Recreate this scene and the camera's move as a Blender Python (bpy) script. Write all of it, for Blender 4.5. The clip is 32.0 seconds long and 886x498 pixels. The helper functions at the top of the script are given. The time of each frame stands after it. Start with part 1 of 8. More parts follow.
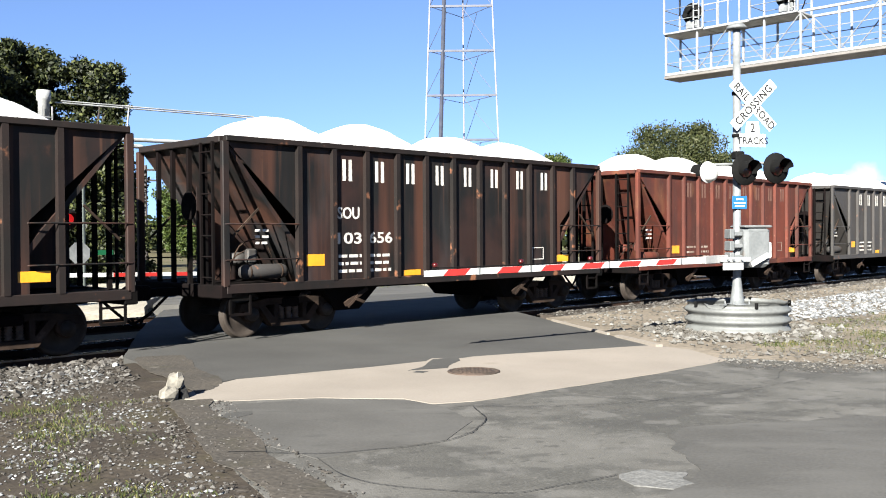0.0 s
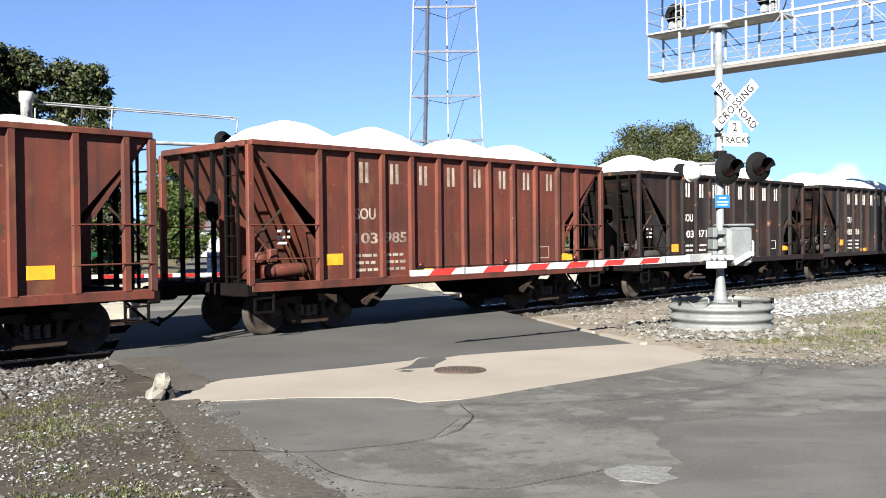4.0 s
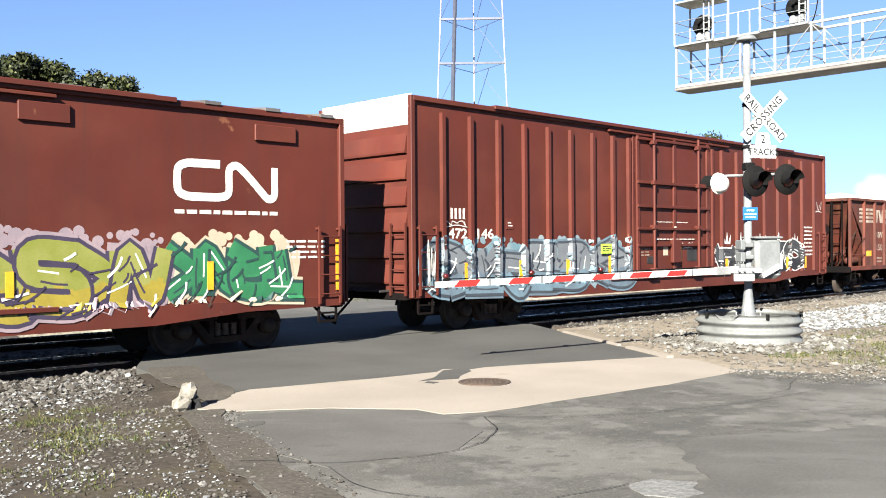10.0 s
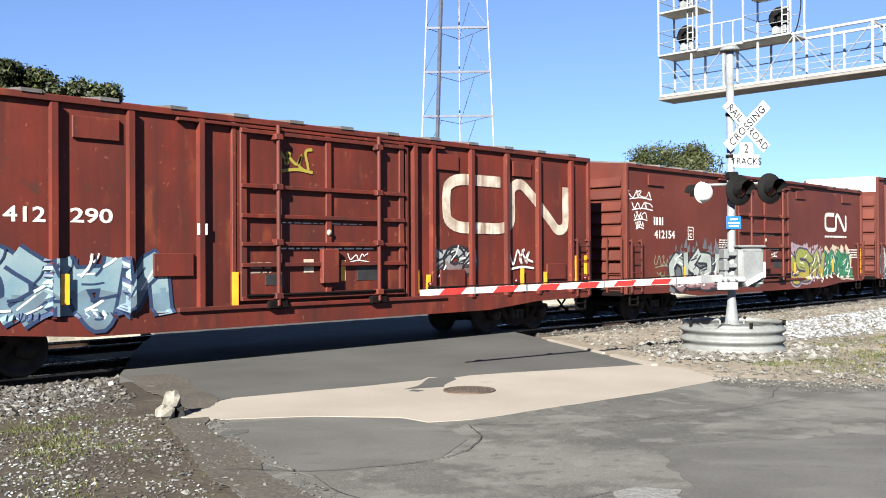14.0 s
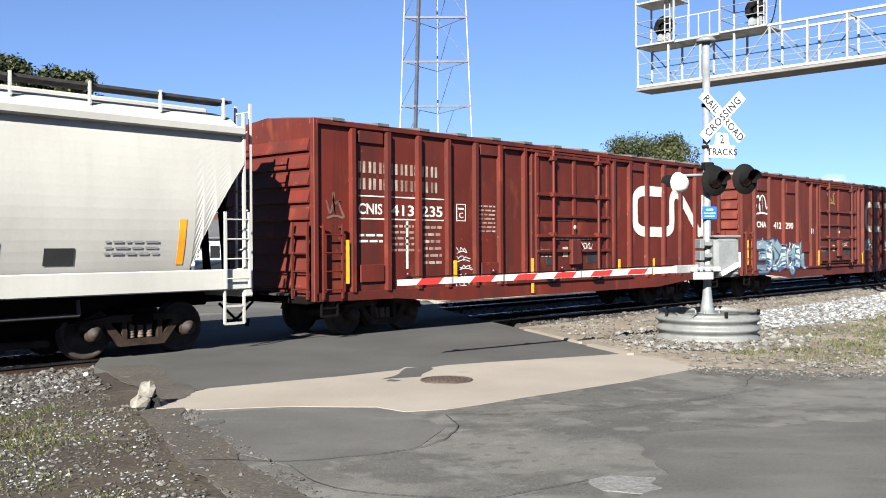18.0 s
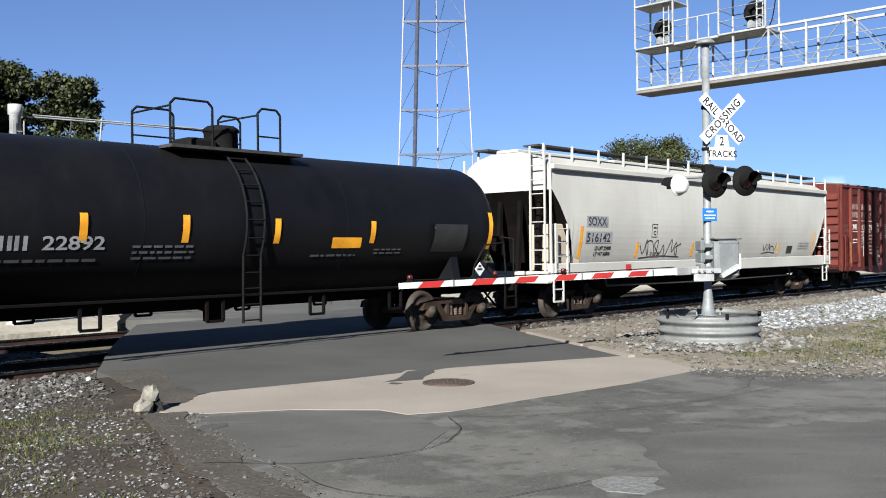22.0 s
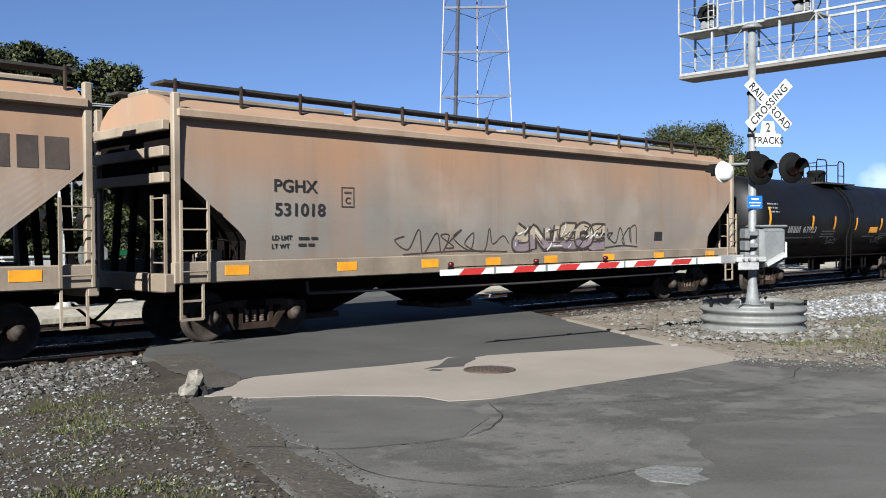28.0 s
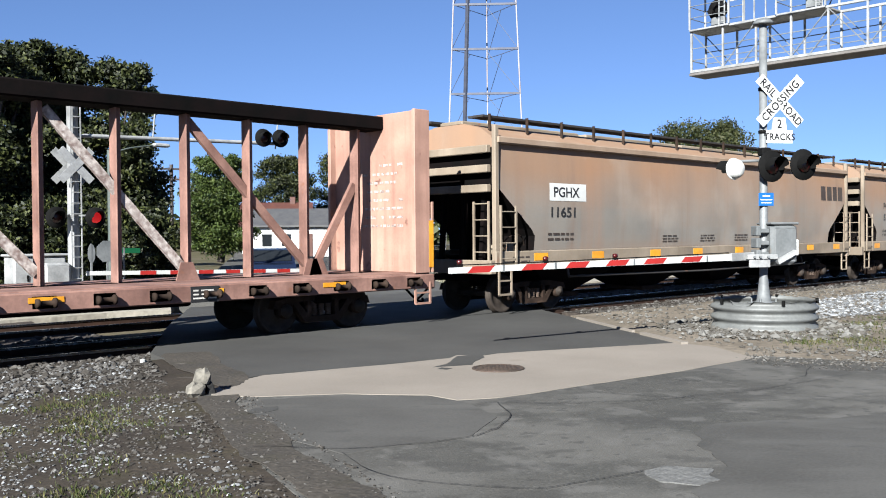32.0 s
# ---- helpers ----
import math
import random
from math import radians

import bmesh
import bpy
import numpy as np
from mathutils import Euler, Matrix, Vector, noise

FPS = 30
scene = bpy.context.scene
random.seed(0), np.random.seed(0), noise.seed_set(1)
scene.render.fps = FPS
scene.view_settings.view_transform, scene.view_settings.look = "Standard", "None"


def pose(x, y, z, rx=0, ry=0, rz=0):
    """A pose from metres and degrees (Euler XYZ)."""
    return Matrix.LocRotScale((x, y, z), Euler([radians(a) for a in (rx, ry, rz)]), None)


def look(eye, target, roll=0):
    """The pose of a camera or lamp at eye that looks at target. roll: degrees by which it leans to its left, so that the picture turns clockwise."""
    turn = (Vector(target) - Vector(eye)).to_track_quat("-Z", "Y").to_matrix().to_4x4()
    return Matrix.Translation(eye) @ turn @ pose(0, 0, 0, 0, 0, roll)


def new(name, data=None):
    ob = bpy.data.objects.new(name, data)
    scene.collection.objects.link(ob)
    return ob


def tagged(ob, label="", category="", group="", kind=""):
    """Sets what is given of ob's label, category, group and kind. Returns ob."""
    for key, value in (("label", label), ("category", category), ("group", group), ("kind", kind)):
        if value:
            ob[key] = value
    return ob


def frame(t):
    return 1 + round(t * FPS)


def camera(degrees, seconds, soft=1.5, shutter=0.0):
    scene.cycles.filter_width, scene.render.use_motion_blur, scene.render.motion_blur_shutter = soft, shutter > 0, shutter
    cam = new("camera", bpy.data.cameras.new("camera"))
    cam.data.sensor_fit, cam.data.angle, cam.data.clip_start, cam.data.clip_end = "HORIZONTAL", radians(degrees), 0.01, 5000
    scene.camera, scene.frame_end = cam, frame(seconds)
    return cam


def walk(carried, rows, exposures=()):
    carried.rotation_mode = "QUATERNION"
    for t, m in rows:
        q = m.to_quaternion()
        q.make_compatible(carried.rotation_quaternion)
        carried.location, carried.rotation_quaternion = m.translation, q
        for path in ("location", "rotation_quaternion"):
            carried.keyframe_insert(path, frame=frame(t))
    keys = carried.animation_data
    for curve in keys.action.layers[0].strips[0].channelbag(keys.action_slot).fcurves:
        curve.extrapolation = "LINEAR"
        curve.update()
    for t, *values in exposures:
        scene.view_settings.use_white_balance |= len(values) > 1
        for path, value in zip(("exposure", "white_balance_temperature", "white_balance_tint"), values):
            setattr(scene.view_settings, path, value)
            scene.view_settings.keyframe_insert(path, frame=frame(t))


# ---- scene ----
import itertools

# World: x runs along the tracks the way the train goes, y away from the viewer, z up; rail tops at z = 0.
cam = camera(50.83, 32.0, 1.0)
PATH = [
    (0, pose(0.057, 0.048, 1.930, 89.16, 0.38, -45.30)),
    (0.5, pose(0.018, 0.026, 1.919, 89.37, 0.39, -45.56)),
    (1, pose(0.008, 0.016, 1.916, 89.55, 0.31, -45.49)),
    (1.5, pose(0.011, 0.004, 1.916, 89.24, 0.29, -45.60)),
    (2, pose(0.001, 0.003, 1.918, 89.37, 0.41, -45.64)),
    (2.5, pose(0.003, 0.002, 1.913, 89.54, 0.49, -45.74)),
    (4.5, pose(0.004, 0.016, 1.912, 89.12, 0.67, -46.29)),
    (5, pose(0.013, 0.005, 1.916, 89.09, 0.44, -45.73)),
    (5.5, pose(0.008, 0.006, 1.917, 89.49, 0.47, -44.89)),
    (6, pose(0.008, 0.016, 1.919, 89.84, 0.61, -45.13)),
    (6.5, pose(0.011, 0.016, 1.912, 89.82, 0.56, -45.69)),
    (7, pose(0.003, 0.021, 1.913, 89.70, 0.76, -45.40)),
    (7.5, pose(0.009, 0.012, 1.915, 89.53, 0.69, -45.47)),
    (8, pose(0.005, 0.014, 1.913, 89.69, 0.59, -45.21)),
    (8.5, pose(0.012, 0.008, 1.913, 89.61, 0.60, -45.30)),
    (9, pose(0.013, -0.010, 1.910, 89.61, 0.58, -45.32)),
    (9.5, pose(0.004, -0.002, 1.914, 89.66, 0.45, -44.97)),
    (10, pose(0.011, 0.001, 1.918, 89.90, 0.42, -44.63)),
    (10.5, pose(-0.001, -0.003, 1.916, 89.62, 0.51, -44.63)),
    (11, pose(0.004, -0.007, 1.918, 89.27, 0.59, -44.97)),
    (11.5, pose(-0.005, 0.001, 1.922, 89.13, 0.83, -45.32)),
    (12, pose(0.006, 0.003, 1.921, 90.13, 0.57, -45.25)),
    (12.5, pose(0.006, -0.007, 1.913, 89.93, 0.51, -45.73)),
    (13, pose(0.001, -0.012, 1.910, 90.47, 0.44, -45.94)),
    (13.5, pose(0.001, -0.008, 1.920, 90.59, 0.68, -45.62)),
    (14, pose(0.005, -0.007, 1.913, 90.41, 0.32, -45.54)),
    (14.5, pose(0.008, -0.013, 1.918, 90.42, 0.34, -46.03)),
    (16.5, pose(0.009, -0.004, 1.919, 89.91, 0.60, -47.64)),
    (17, pose(0.017, -0.008, 1.909, 89.61, 0.28, -46.96)),
    (17.5, pose(0.009, -0.007, 1.916, 89.92, 0.51, -47.33)),
    (18, pose(0.016, -0.016, 1.909, 89.80, 0.31, -46.88)),
    (18.5, pose(0.012, -0.009, 1.910, 90.91, 0.56, -46.85)),
    (19, pose(0.006, -0.014, 1.912, 90.97, 0.66, -46.46)),
    (19.5, pose(-0.011, -0.023, 1.897, 90.38, 0.48, -46.68)),
    (20, pose(0.015, 0.001, 1.920, 90.51, 0.73, -46.74)),
    (20.5, pose(-0.005, -0.014, 1.909, 90.28, 0.99, -46.64)),
    (21, pose(-0.010, -0.021, 1.905, 90.27, 0.98, -47.07)),
    (21.5, pose(-0.011, -0.032, 1.902, 90.32, 0.71, -46.84)),
    (22, pose(-0.019, -0.026, 1.896, 90.04, 0.61, -46.87)),
    (22.5, pose(-0.038, -0.031, 1.882, 89.89, 0.37, -46.62)),
    (23, pose(-0.009, -0.029, 1.906, 89.72, 0.18, -46.77)),
    (23.5, pose(-0.019, -0.026, 1.903, 90.00, 0.18, -46.88)),
    (24, pose(-0.018, -0.033, 1.907, 90.00, 0.14, -46.73)),
    (24.5, pose(-0.022, -0.028, 1.908, 89.84, 0.16, -46.71)),
    (25, pose(-0.027, -0.016, 1.913, 90.04, 0.29, -46.40)),
    (25.5, pose(-0.030, -0.015, 1.912, 90.14, 0.29, -45.73)),
    (27.5, pose(-0.033, 0.002, 1.896, 89.86, 0.33, -44.57)),
    (28, pose(-0.028, 0.007, 1.899, 89.25, 0.40, -44.45)),
    (28.5, pose(-0.031, 0.017, 1.901, 89.15, 0.57, -44.48)),
    (29, pose(-0.022, 0.011, 1.894, 88.96, 0.27, -44.20)),
    (29.5, pose(-0.021, 0.013, 1.896, 89.04, 0.26, -44.24)),
    (30, pose(-0.026, 0.025, 1.897, 89.16, 0.48, -44.24)),
    (30.5, pose(-0.013, 0.030, 1.897, 89.16, 0.55, -44.14)),
    (31, pose(0.010, 0.034, 1.897, 89.14, 0.56, -44.05)),
    (31.5, pose(0.060, 0.050, 1.918, 89.07, 0.49, -43.61)),
    (32, pose(0.042, 0.045, 1.905, 89.09, 0.45, -43.84)),
]
EXPOSURES = [(0, 2.82, 6150, 10), (2.5, 2.82, 6150, 10), (5, 2.76, 6150, 10), (6.5, 2.76, 6150, 10), (8.5, 3.04, 6300, 10), (10, 3.02, 6300, 10), (11, 2.89, 6200, 10), (13, 2.84, 6150, 10), (14.5, 2.84, 6150, 10), (17, 2.89, 6200, 10), (18, 2.64, 6100, 10), (19, 2.14, 5800, 10), (20, 1.72, 5750, 10), (21, 1.77, 5750, 10), (22, 2.24, 5900, 10), (23, 2.64, 6000, 10), (25, 2.94, 6100, 10), (25.5, 2.89, 6100, 10), (27.5, 2.27, 5900, 10), (28, 2.09, 5850, 10), (30, 2.26, 5800, 10), (32, 2.26, 5800, 10)]
walk(cam, PATH, EXPOSURES)

# ---- sky, sun, exposure ----
SUN_FROM = Vector((-0.784, -0.385, 0.484)).normalized()
world = bpy.data.worlds.new("sky")
scene.world = world
world.use_nodes = True
wt = world.node_tree
sky = wt.nodes.new("ShaderNodeTexSky")
sky.sky_type, sky.sun_disc = "NISHITA", False
sky.sun_elevation = math.asin(SUN_FROM.z)
sky.sun_rotation = math.atan2(SUN_FROM.x, SUN_FROM.y)
sky.altitude, sky.air_density, sky.dust_density, sky.ozone_density = 0, 0.72, 0.0, 3.8
# one small fair-weather cloud low over the line
wc = wt.nodes.new("ShaderNodeTexCoord")
dot = wt.nodes.new("ShaderNodeVectorMath")
dot.operation = "DISTANCE"
dot.inputs[1].default_value = Vector((0.937, 0.348, 0.052)).normalized()
wt.links.new(wc.outputs["Generated"], dot.inputs[0])
cn = wt.nodes.new("ShaderNodeTexNoise")
cn.inputs["Scale"].default_value, cn.inputs["Detail"].default_value = 60.0, 5.0
wt.links.new(wc.outputs["Generated"], cn.inputs["Vector"])
ca = wt.nodes.new("ShaderNodeMath")
ca.operation, ca.inputs[1].default_value = "MULTIPLY_ADD", 0.03
wt.links.new(cn.outputs["Fac"], ca.inputs[0])
wt.links.new(dot.outputs["Value"], ca.inputs[2])
cr = wt.nodes.new("ShaderNodeMapRange")
cr.inputs[1].default_value, cr.inputs[2].default_value, cr.inputs[3].default_value, cr.inputs[4].default_value = 0.016, 0.036, 0.45, 0.0
wt.links.new(ca.outputs[0], cr.inputs[0])
cm = wt.nodes.new("ShaderNodeMix")
cm.data_type = "RGBA"
wt.links.new(cr.outputs[0], cm.inputs[0])
tint = wt.nodes.new("ShaderNodeMix")
tint.data_type, tint.blend_type = "RGBA", "MULTIPLY"
tint.inputs[0].default_value, tint.inputs[7].default_value = 1.0, (0.695, 0.640, 0.640, 1)
lift = wt.nodes.new("ShaderNodeVectorMath")
lift.operation, lift.inputs[1].default_value = "ADD", (0, 0, 0.10)
norm = wt.nodes.new("ShaderNodeVectorMath")
norm.operation = "NORMALIZE"
wt.links.new(wc.outputs["Generated"], lift.inputs[0])
wt.links.new(lift.outputs[0], norm.inputs[0])
wt.links.new(norm.outputs[0], sky.inputs[0])
wt.links.new(sky.outputs[0], tint.inputs[6])
wt.links.new(tint.outputs[2], cm.inputs[6])
cm.inputs[7].default_value = (6.8, 7.0, 7.2, 1)
wt.links.new(cm.outputs[2], wt.nodes["Background"].inputs[0])
wt.nodes["Background"].inputs[1].default_value = 0.05
sun = new("sun", bpy.data.lights.new("sun", "SUN"))
sun.data.energy, sun.data.angle, sun.data.color = 5.0, radians(0.5), (1.0, 0.93, 0.80)
sun.matrix_world = look(SUN_FROM * 60, (0, 0, 0))

# ---- materials ----
def surf(name, a, b, scale=1.0, thr=(0.35, 0.65), fine=18.0, fine_amt=0.25, streak=0.0, streak_col=(0.05, 0.03, 0.02),
         spots=0.0, spot_col=(0.12, 0.05, 0.025), spot_scale=3.0, rough=0.6, metal=0.0, bump=0.2, bump_scale=30.0, jitter=True, dist=0.01, top=None, top_z=(2.3, 3.2), spec=0.4, smears=()):
    """Two tones by a broad noise, fine grain, vertical streaks and rust or dirt spots; all in metres on the object."""
    m = bpy.data.materials.new(name)
    m.use_nodes = True
    t = m.node_tree
    N, L = t.nodes, t.links
    bs = N["Principled BSDF"]
    tc = N.new("ShaderNodeTexCoord")
    vec = tc.outputs["Object"]
    if jitter:
        oi = N.new("ShaderNodeObjectInfo")
        mul = N.new("ShaderNodeMath")
        mul.operation = "MULTIPLY"
        mul.inputs[1].default_value = 43.0
        L.new(oi.outputs["Random"], mul.inputs[0])
        add = N.new("ShaderNodeVectorMath")
        add.operation = "ADD"
        L.new(vec, add.inputs[0])
        L.new(mul.outputs[0], add.inputs[1])
        vec = add.outputs[0]

    def noise_of(sc, detail=5.0, stretch=None):
        n = N.new("ShaderNodeTexNoise")
        n.inputs["Scale"].default_value, n.inputs["Detail"].default_value = sc, detail
        src = vec
        if stretch:
            mp = N.new("ShaderNodeMapping")
            if len(stretch) > 3:
                mp.vector_type = "TEXTURE"
                mp.inputs["Rotation"].default_value = (0, 0, radians(stretch[3]))
                mp.inputs["Scale"].default_value = tuple(1 / q for q in stretch[:3])
            else:
                mp.inputs["Scale"].default_value = stretch
            L.new(vec, mp.inputs[0])
            src = mp.outputs[0]
        L.new(src, n.inputs["Vector"])
        return n.outputs["Fac"]

    def ramp(fac, lo, hi):
        r = N.new("ShaderNodeMapRange")
        r.inputs[1].default_value, r.inputs[2].default_value = lo, hi
        L.new(fac, r.inputs[0])
        return r.outputs[0]

    def mix(fac, c1, c2, amt=None, blend="MIX"):
        x = N.new("ShaderNodeMix")
        x.data_type, x.blend_type = "RGBA", blend
        if amt is not None:
            k = N.new("ShaderNodeMath")
            k.operation = "MULTIPLY"
            k.inputs[1].default_value = amt
            L.new(fac, k.inputs[0])
            fac = k.outputs[0]
        L.new(fac, x.inputs[0])
        for sock, c in ((x.inputs[6], c1), (x.inputs[7], c2)):
            if isinstance(c, tuple):
                sock.default_value = (*c, 1)
            else:
                L.new(c, sock)
        return x.outputs[2]

    col = mix(ramp(noise_of(scale, 6.0), *thr), a, b)
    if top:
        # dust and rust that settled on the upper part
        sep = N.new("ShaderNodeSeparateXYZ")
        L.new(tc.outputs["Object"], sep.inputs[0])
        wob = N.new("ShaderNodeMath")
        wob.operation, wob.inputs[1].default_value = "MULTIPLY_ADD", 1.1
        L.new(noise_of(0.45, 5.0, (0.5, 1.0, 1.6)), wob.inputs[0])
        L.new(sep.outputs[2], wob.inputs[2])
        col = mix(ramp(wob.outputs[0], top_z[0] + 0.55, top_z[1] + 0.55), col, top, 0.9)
    fine_n = noise_of(fine, 4.0)
    col = mix(ramp(fine_n, 0.3, 0.75), col, (0.0, 0.0, 0.0), fine_amt)
    if streak:
        col = mix(ramp(noise_of(1.0, 5.0, (5.0, 5.0, 0.35)), 0.48, 0.75), col, streak_col, streak)
    for st, sc, lo, hi, c, amt in smears:
        col = mix(ramp(noise_of(sc, 7.0, st), lo, hi), col, c, amt)
    if spots:
        col = mix(ramp(noise_of(spot_scale, 9.0), 0.72 - 0.3 * spots, 0.8 - 0.3 * spots), col, spot_col, 0.85)
    L.new(col, bs.inputs["Base Color"])
    bs.inputs["Metallic"].default_value = metal
    bs.inputs["Specular IOR Level"].default_value = spec
    rr = N.new("ShaderNodeMapRange")
    rr.inputs[3].default_value, rr.inputs[4].default_value = max(0.05, rough - 0.12), min(1.0, rough + 0.12)
    L.new(noise_of(scale * 3, 4.0), rr.inputs[0])
    L.new(rr.outputs[0], bs.inputs["Roughness"])
    if bump:
        bp = N.new("ShaderNodeBump")
        bp.inputs["Strength"].default_value, bp.inputs["Distance"].default_value = bump, dist
        L.new(noise_of(bump_scale, 3.0), bp.inputs["Height"])
        L.new(bp.outputs[0], bs.inputs["Normal"])
    return m


def plain(name, c, rough=0.5, metal=0.0, wear=0.15, glow=0.0):
    m = surf(name, c, tuple(x * (1 - wear) for x in c), scale=2.5, fine=40, fine_amt=wear * 0.6, rough=rough, metal=metal, bump=0.05)
    if glow:
        bs = m.node_tree.nodes["Principled BSDF"]
        bs.inputs["Emission Color"].default_value = (*c, 1)
        bs.inputs["Emission Strength"].default_value = glow
    return m


BOX_RED = surf("oxide_red_paint", (0.0469, 0.0091, 0.0054), (0.0356, 0.0073, 0.0045), 0.5, fine_amt=0.08, streak=0.25, streak_col=(0.0224, 0.0076, 0.0055), spots=0.06, rough=0.6, bump=0.04, bump_scale=3.0, dist=0.03, spec=0.2, smears=(((1.2, 1.0, 0.12), 1.0, 0.52, 0.72, (0.022, 0.0085, 0.0065), 0.35), ((0.5, 1.0, 0.7), 0.9, 0.5, 0.7, (0.062, 0.016, 0.009), 0.5), ((9.0, 1.0, 0.25), 1.0, 0.6, 0.75, (0.02, 0.009, 0.007), 0.35)))
CN_RED = surf("faded_red_paint", (0.0610, 0.0077, 0.0040), (0.0383, 0.0057, 0.0035), 0.6, fine_amt=0.1, bump=0.06, streak=0.4, streak_col=(0.0227, 0.0075, 0.0059), spots=0.25, spot_col=(0.0321, 0.0099, 0.0065), rough=0.6, spec=0.2, smears=(((1.6, 1.0, 0.12), 1.0, 0.50, 0.70, (0.0160, 0.0059, 0.0047), 0.6), ((1.1400, 0.9000, 0.4250), 2.2, 0.60, 0.72, (0.0969, 0.0234, 0.0085), 0.5), ((11.4000, 0.9000, 0.1870), 1.0, 0.58, 0.74, (0.0137, 0.0054, 0.0043), 0.5), ((1.1400, 0.9000, 0.8500), 9.0, 0.66, 0.72, (0.1254, 0.0450, 0.0213), 0.5)))
CN_DULL = surf("weathered_red_paint", (0.0627, 0.0089, 0.0044), (0.0366, 0.0063, 0.0040), 0.6, fine_amt=0.1, bump=0.06, streak=0.5, streak_col=(0.0172, 0.0062, 0.0053), spots=0.3, spot_col=(0.0266, 0.0093, 0.0059), rough=0.65, spec=0.2, smears=(((1.6, 1.0, 0.12), 1.0, 0.50, 0.70, (0.0160, 0.0059, 0.0047), 0.6), ((1.1400, 0.9000, 0.4250), 2.2, 0.60, 0.72, (0.0969, 0.0234, 0.0085), 0.5), ((11.4000, 0.9000, 0.1870), 1.0, 0.58, 0.74, (0.0137, 0.0054, 0.0043), 0.5), ((1.1400, 0.9000, 0.8500), 9.0, 0.66, 0.72, (0.1254, 0.0450, 0.0213), 0.5)))
HOP_RED = surf("rusty_red_hopper_paint", (0.0703, 0.0168, 0.0097), (0.0409, 0.0120, 0.0081), 0.8, fine_amt=0.12, bump=0.08, streak=0.65, streak_col=(0.0208, 0.0114, 0.0098), spots=0.3, spot_col=(0.0301, 0.0143, 0.0098), rough=0.7, spec=0.2, smears=(((1.8, 1.0, 0.12), 1.0, 0.50, 0.70, (0.0162, 0.0084, 0.0066), 0.6), ((0.9000, 1.0500, 0.4400), 2.0, 0.58, 0.72, (0.0900, 0.0399, 0.0176), 0.5), ((10.8000, 1.0500, 0.2750), 1.0, 0.58, 0.74, (0.0126, 0.0074, 0.0055), 0.5), ((0.9000, 1.0500, 1.1000), 12.0, 0.66, 0.72, (0.1080, 0.0735, 0.0495), 0.4)))
HOP_DARK = surf("black_brown_hopper_paint", (0.0022, 0.0022, 0.0022), (0.0110, 0.0049, 0.0039), 0.75, thr=(0.46, 0.60), spec=0.2, fine_amt=0.12, bump=0.08, streak=0.3, streak_col=(0.0165, 0.0083, 0.0055), spots=0.12, spot_col=(0.0159, 0.0071, 0.0044), rough=0.7, smears=(((2.0, 1.0, 0.12), 1.0, 0.50, 0.68, (0.042, 0.017, 0.010), 0.7), ((0.8, 1.0, 0.2), 1.0, 0.56, 0.72, (0.035, 0.034, 0.036), 0.45), ((12.0, 1.0, 0.2), 1.0, 0.60, 0.76, (0.055, 0.026, 0.015), 0.5)))
HOP_RIB = surf("rusty_rib_paint", (0.0076, 0.0042, 0.0034), (0.0032, 0.0024, 0.0020), 1.0, spec=0.2, streak=0.5, streak_col=(0.0095, 0.0048, 0.0032), spots=0.3, rough=0.7)
HOP_GREY = surf("grey_hopper_paint", (0.0225, 0.0209, 0.0198), (0.0149, 0.0132, 0.0121), 0.6, streak=0.45, streak_col=(0.0110, 0.0077, 0.0066), spots=0.25, rough=0.7)
TANK = surf("satin_black_tank_paint", (0.0018, 0.0018, 0.0028), (0.0033, 0.0033, 0.0037), 0.5, streak=0.12, streak_col=(0.0075, 0.0075, 0.0070), rough=0.5, bump=0.03, spec=0.14)
COV_WHITE = surf("pale_grey_hopper_paint", (0.2416, 0.2376, 0.2185), (0.1919, 0.1880, 0.1725), 0.35, fine_amt=0.05, streak=0.12, streak_col=(0.1233, 0.1121, 0.0959), rough=0.55, bump=0.06)
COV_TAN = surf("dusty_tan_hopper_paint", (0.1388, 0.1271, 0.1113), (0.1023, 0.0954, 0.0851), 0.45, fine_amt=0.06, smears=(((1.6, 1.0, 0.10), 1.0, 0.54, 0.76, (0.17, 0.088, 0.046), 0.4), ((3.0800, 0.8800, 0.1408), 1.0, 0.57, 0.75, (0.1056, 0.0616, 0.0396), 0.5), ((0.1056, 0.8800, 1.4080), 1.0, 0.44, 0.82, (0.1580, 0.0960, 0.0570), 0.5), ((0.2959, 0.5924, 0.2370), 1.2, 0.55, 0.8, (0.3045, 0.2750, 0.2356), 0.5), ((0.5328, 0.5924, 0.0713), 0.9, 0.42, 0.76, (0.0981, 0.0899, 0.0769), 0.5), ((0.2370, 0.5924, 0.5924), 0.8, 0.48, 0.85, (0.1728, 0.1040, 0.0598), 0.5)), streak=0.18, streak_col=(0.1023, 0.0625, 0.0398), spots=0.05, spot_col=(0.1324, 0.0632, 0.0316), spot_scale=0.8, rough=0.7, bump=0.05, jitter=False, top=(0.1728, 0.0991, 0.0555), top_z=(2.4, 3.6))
COV_EAVE = surf("rust_dusted_eave_paint", (0.1880, 0.1404, 0.1015), (0.1324, 0.0913, 0.0598), 0.7, fine_amt=0.1, streak=0.25, streak_col=(0.0838, 0.0501, 0.0309), rough=0.7)
COV_TRIM = surf("dusty_cream_paint", (0.1642, 0.1348, 0.1006), (0.0972, 0.0779, 0.0566), 0.8, fine_amt=0.12, streak=0.3, streak_col=(0.0796, 0.0489, 0.0286), spots=0.15, rough=0.7)
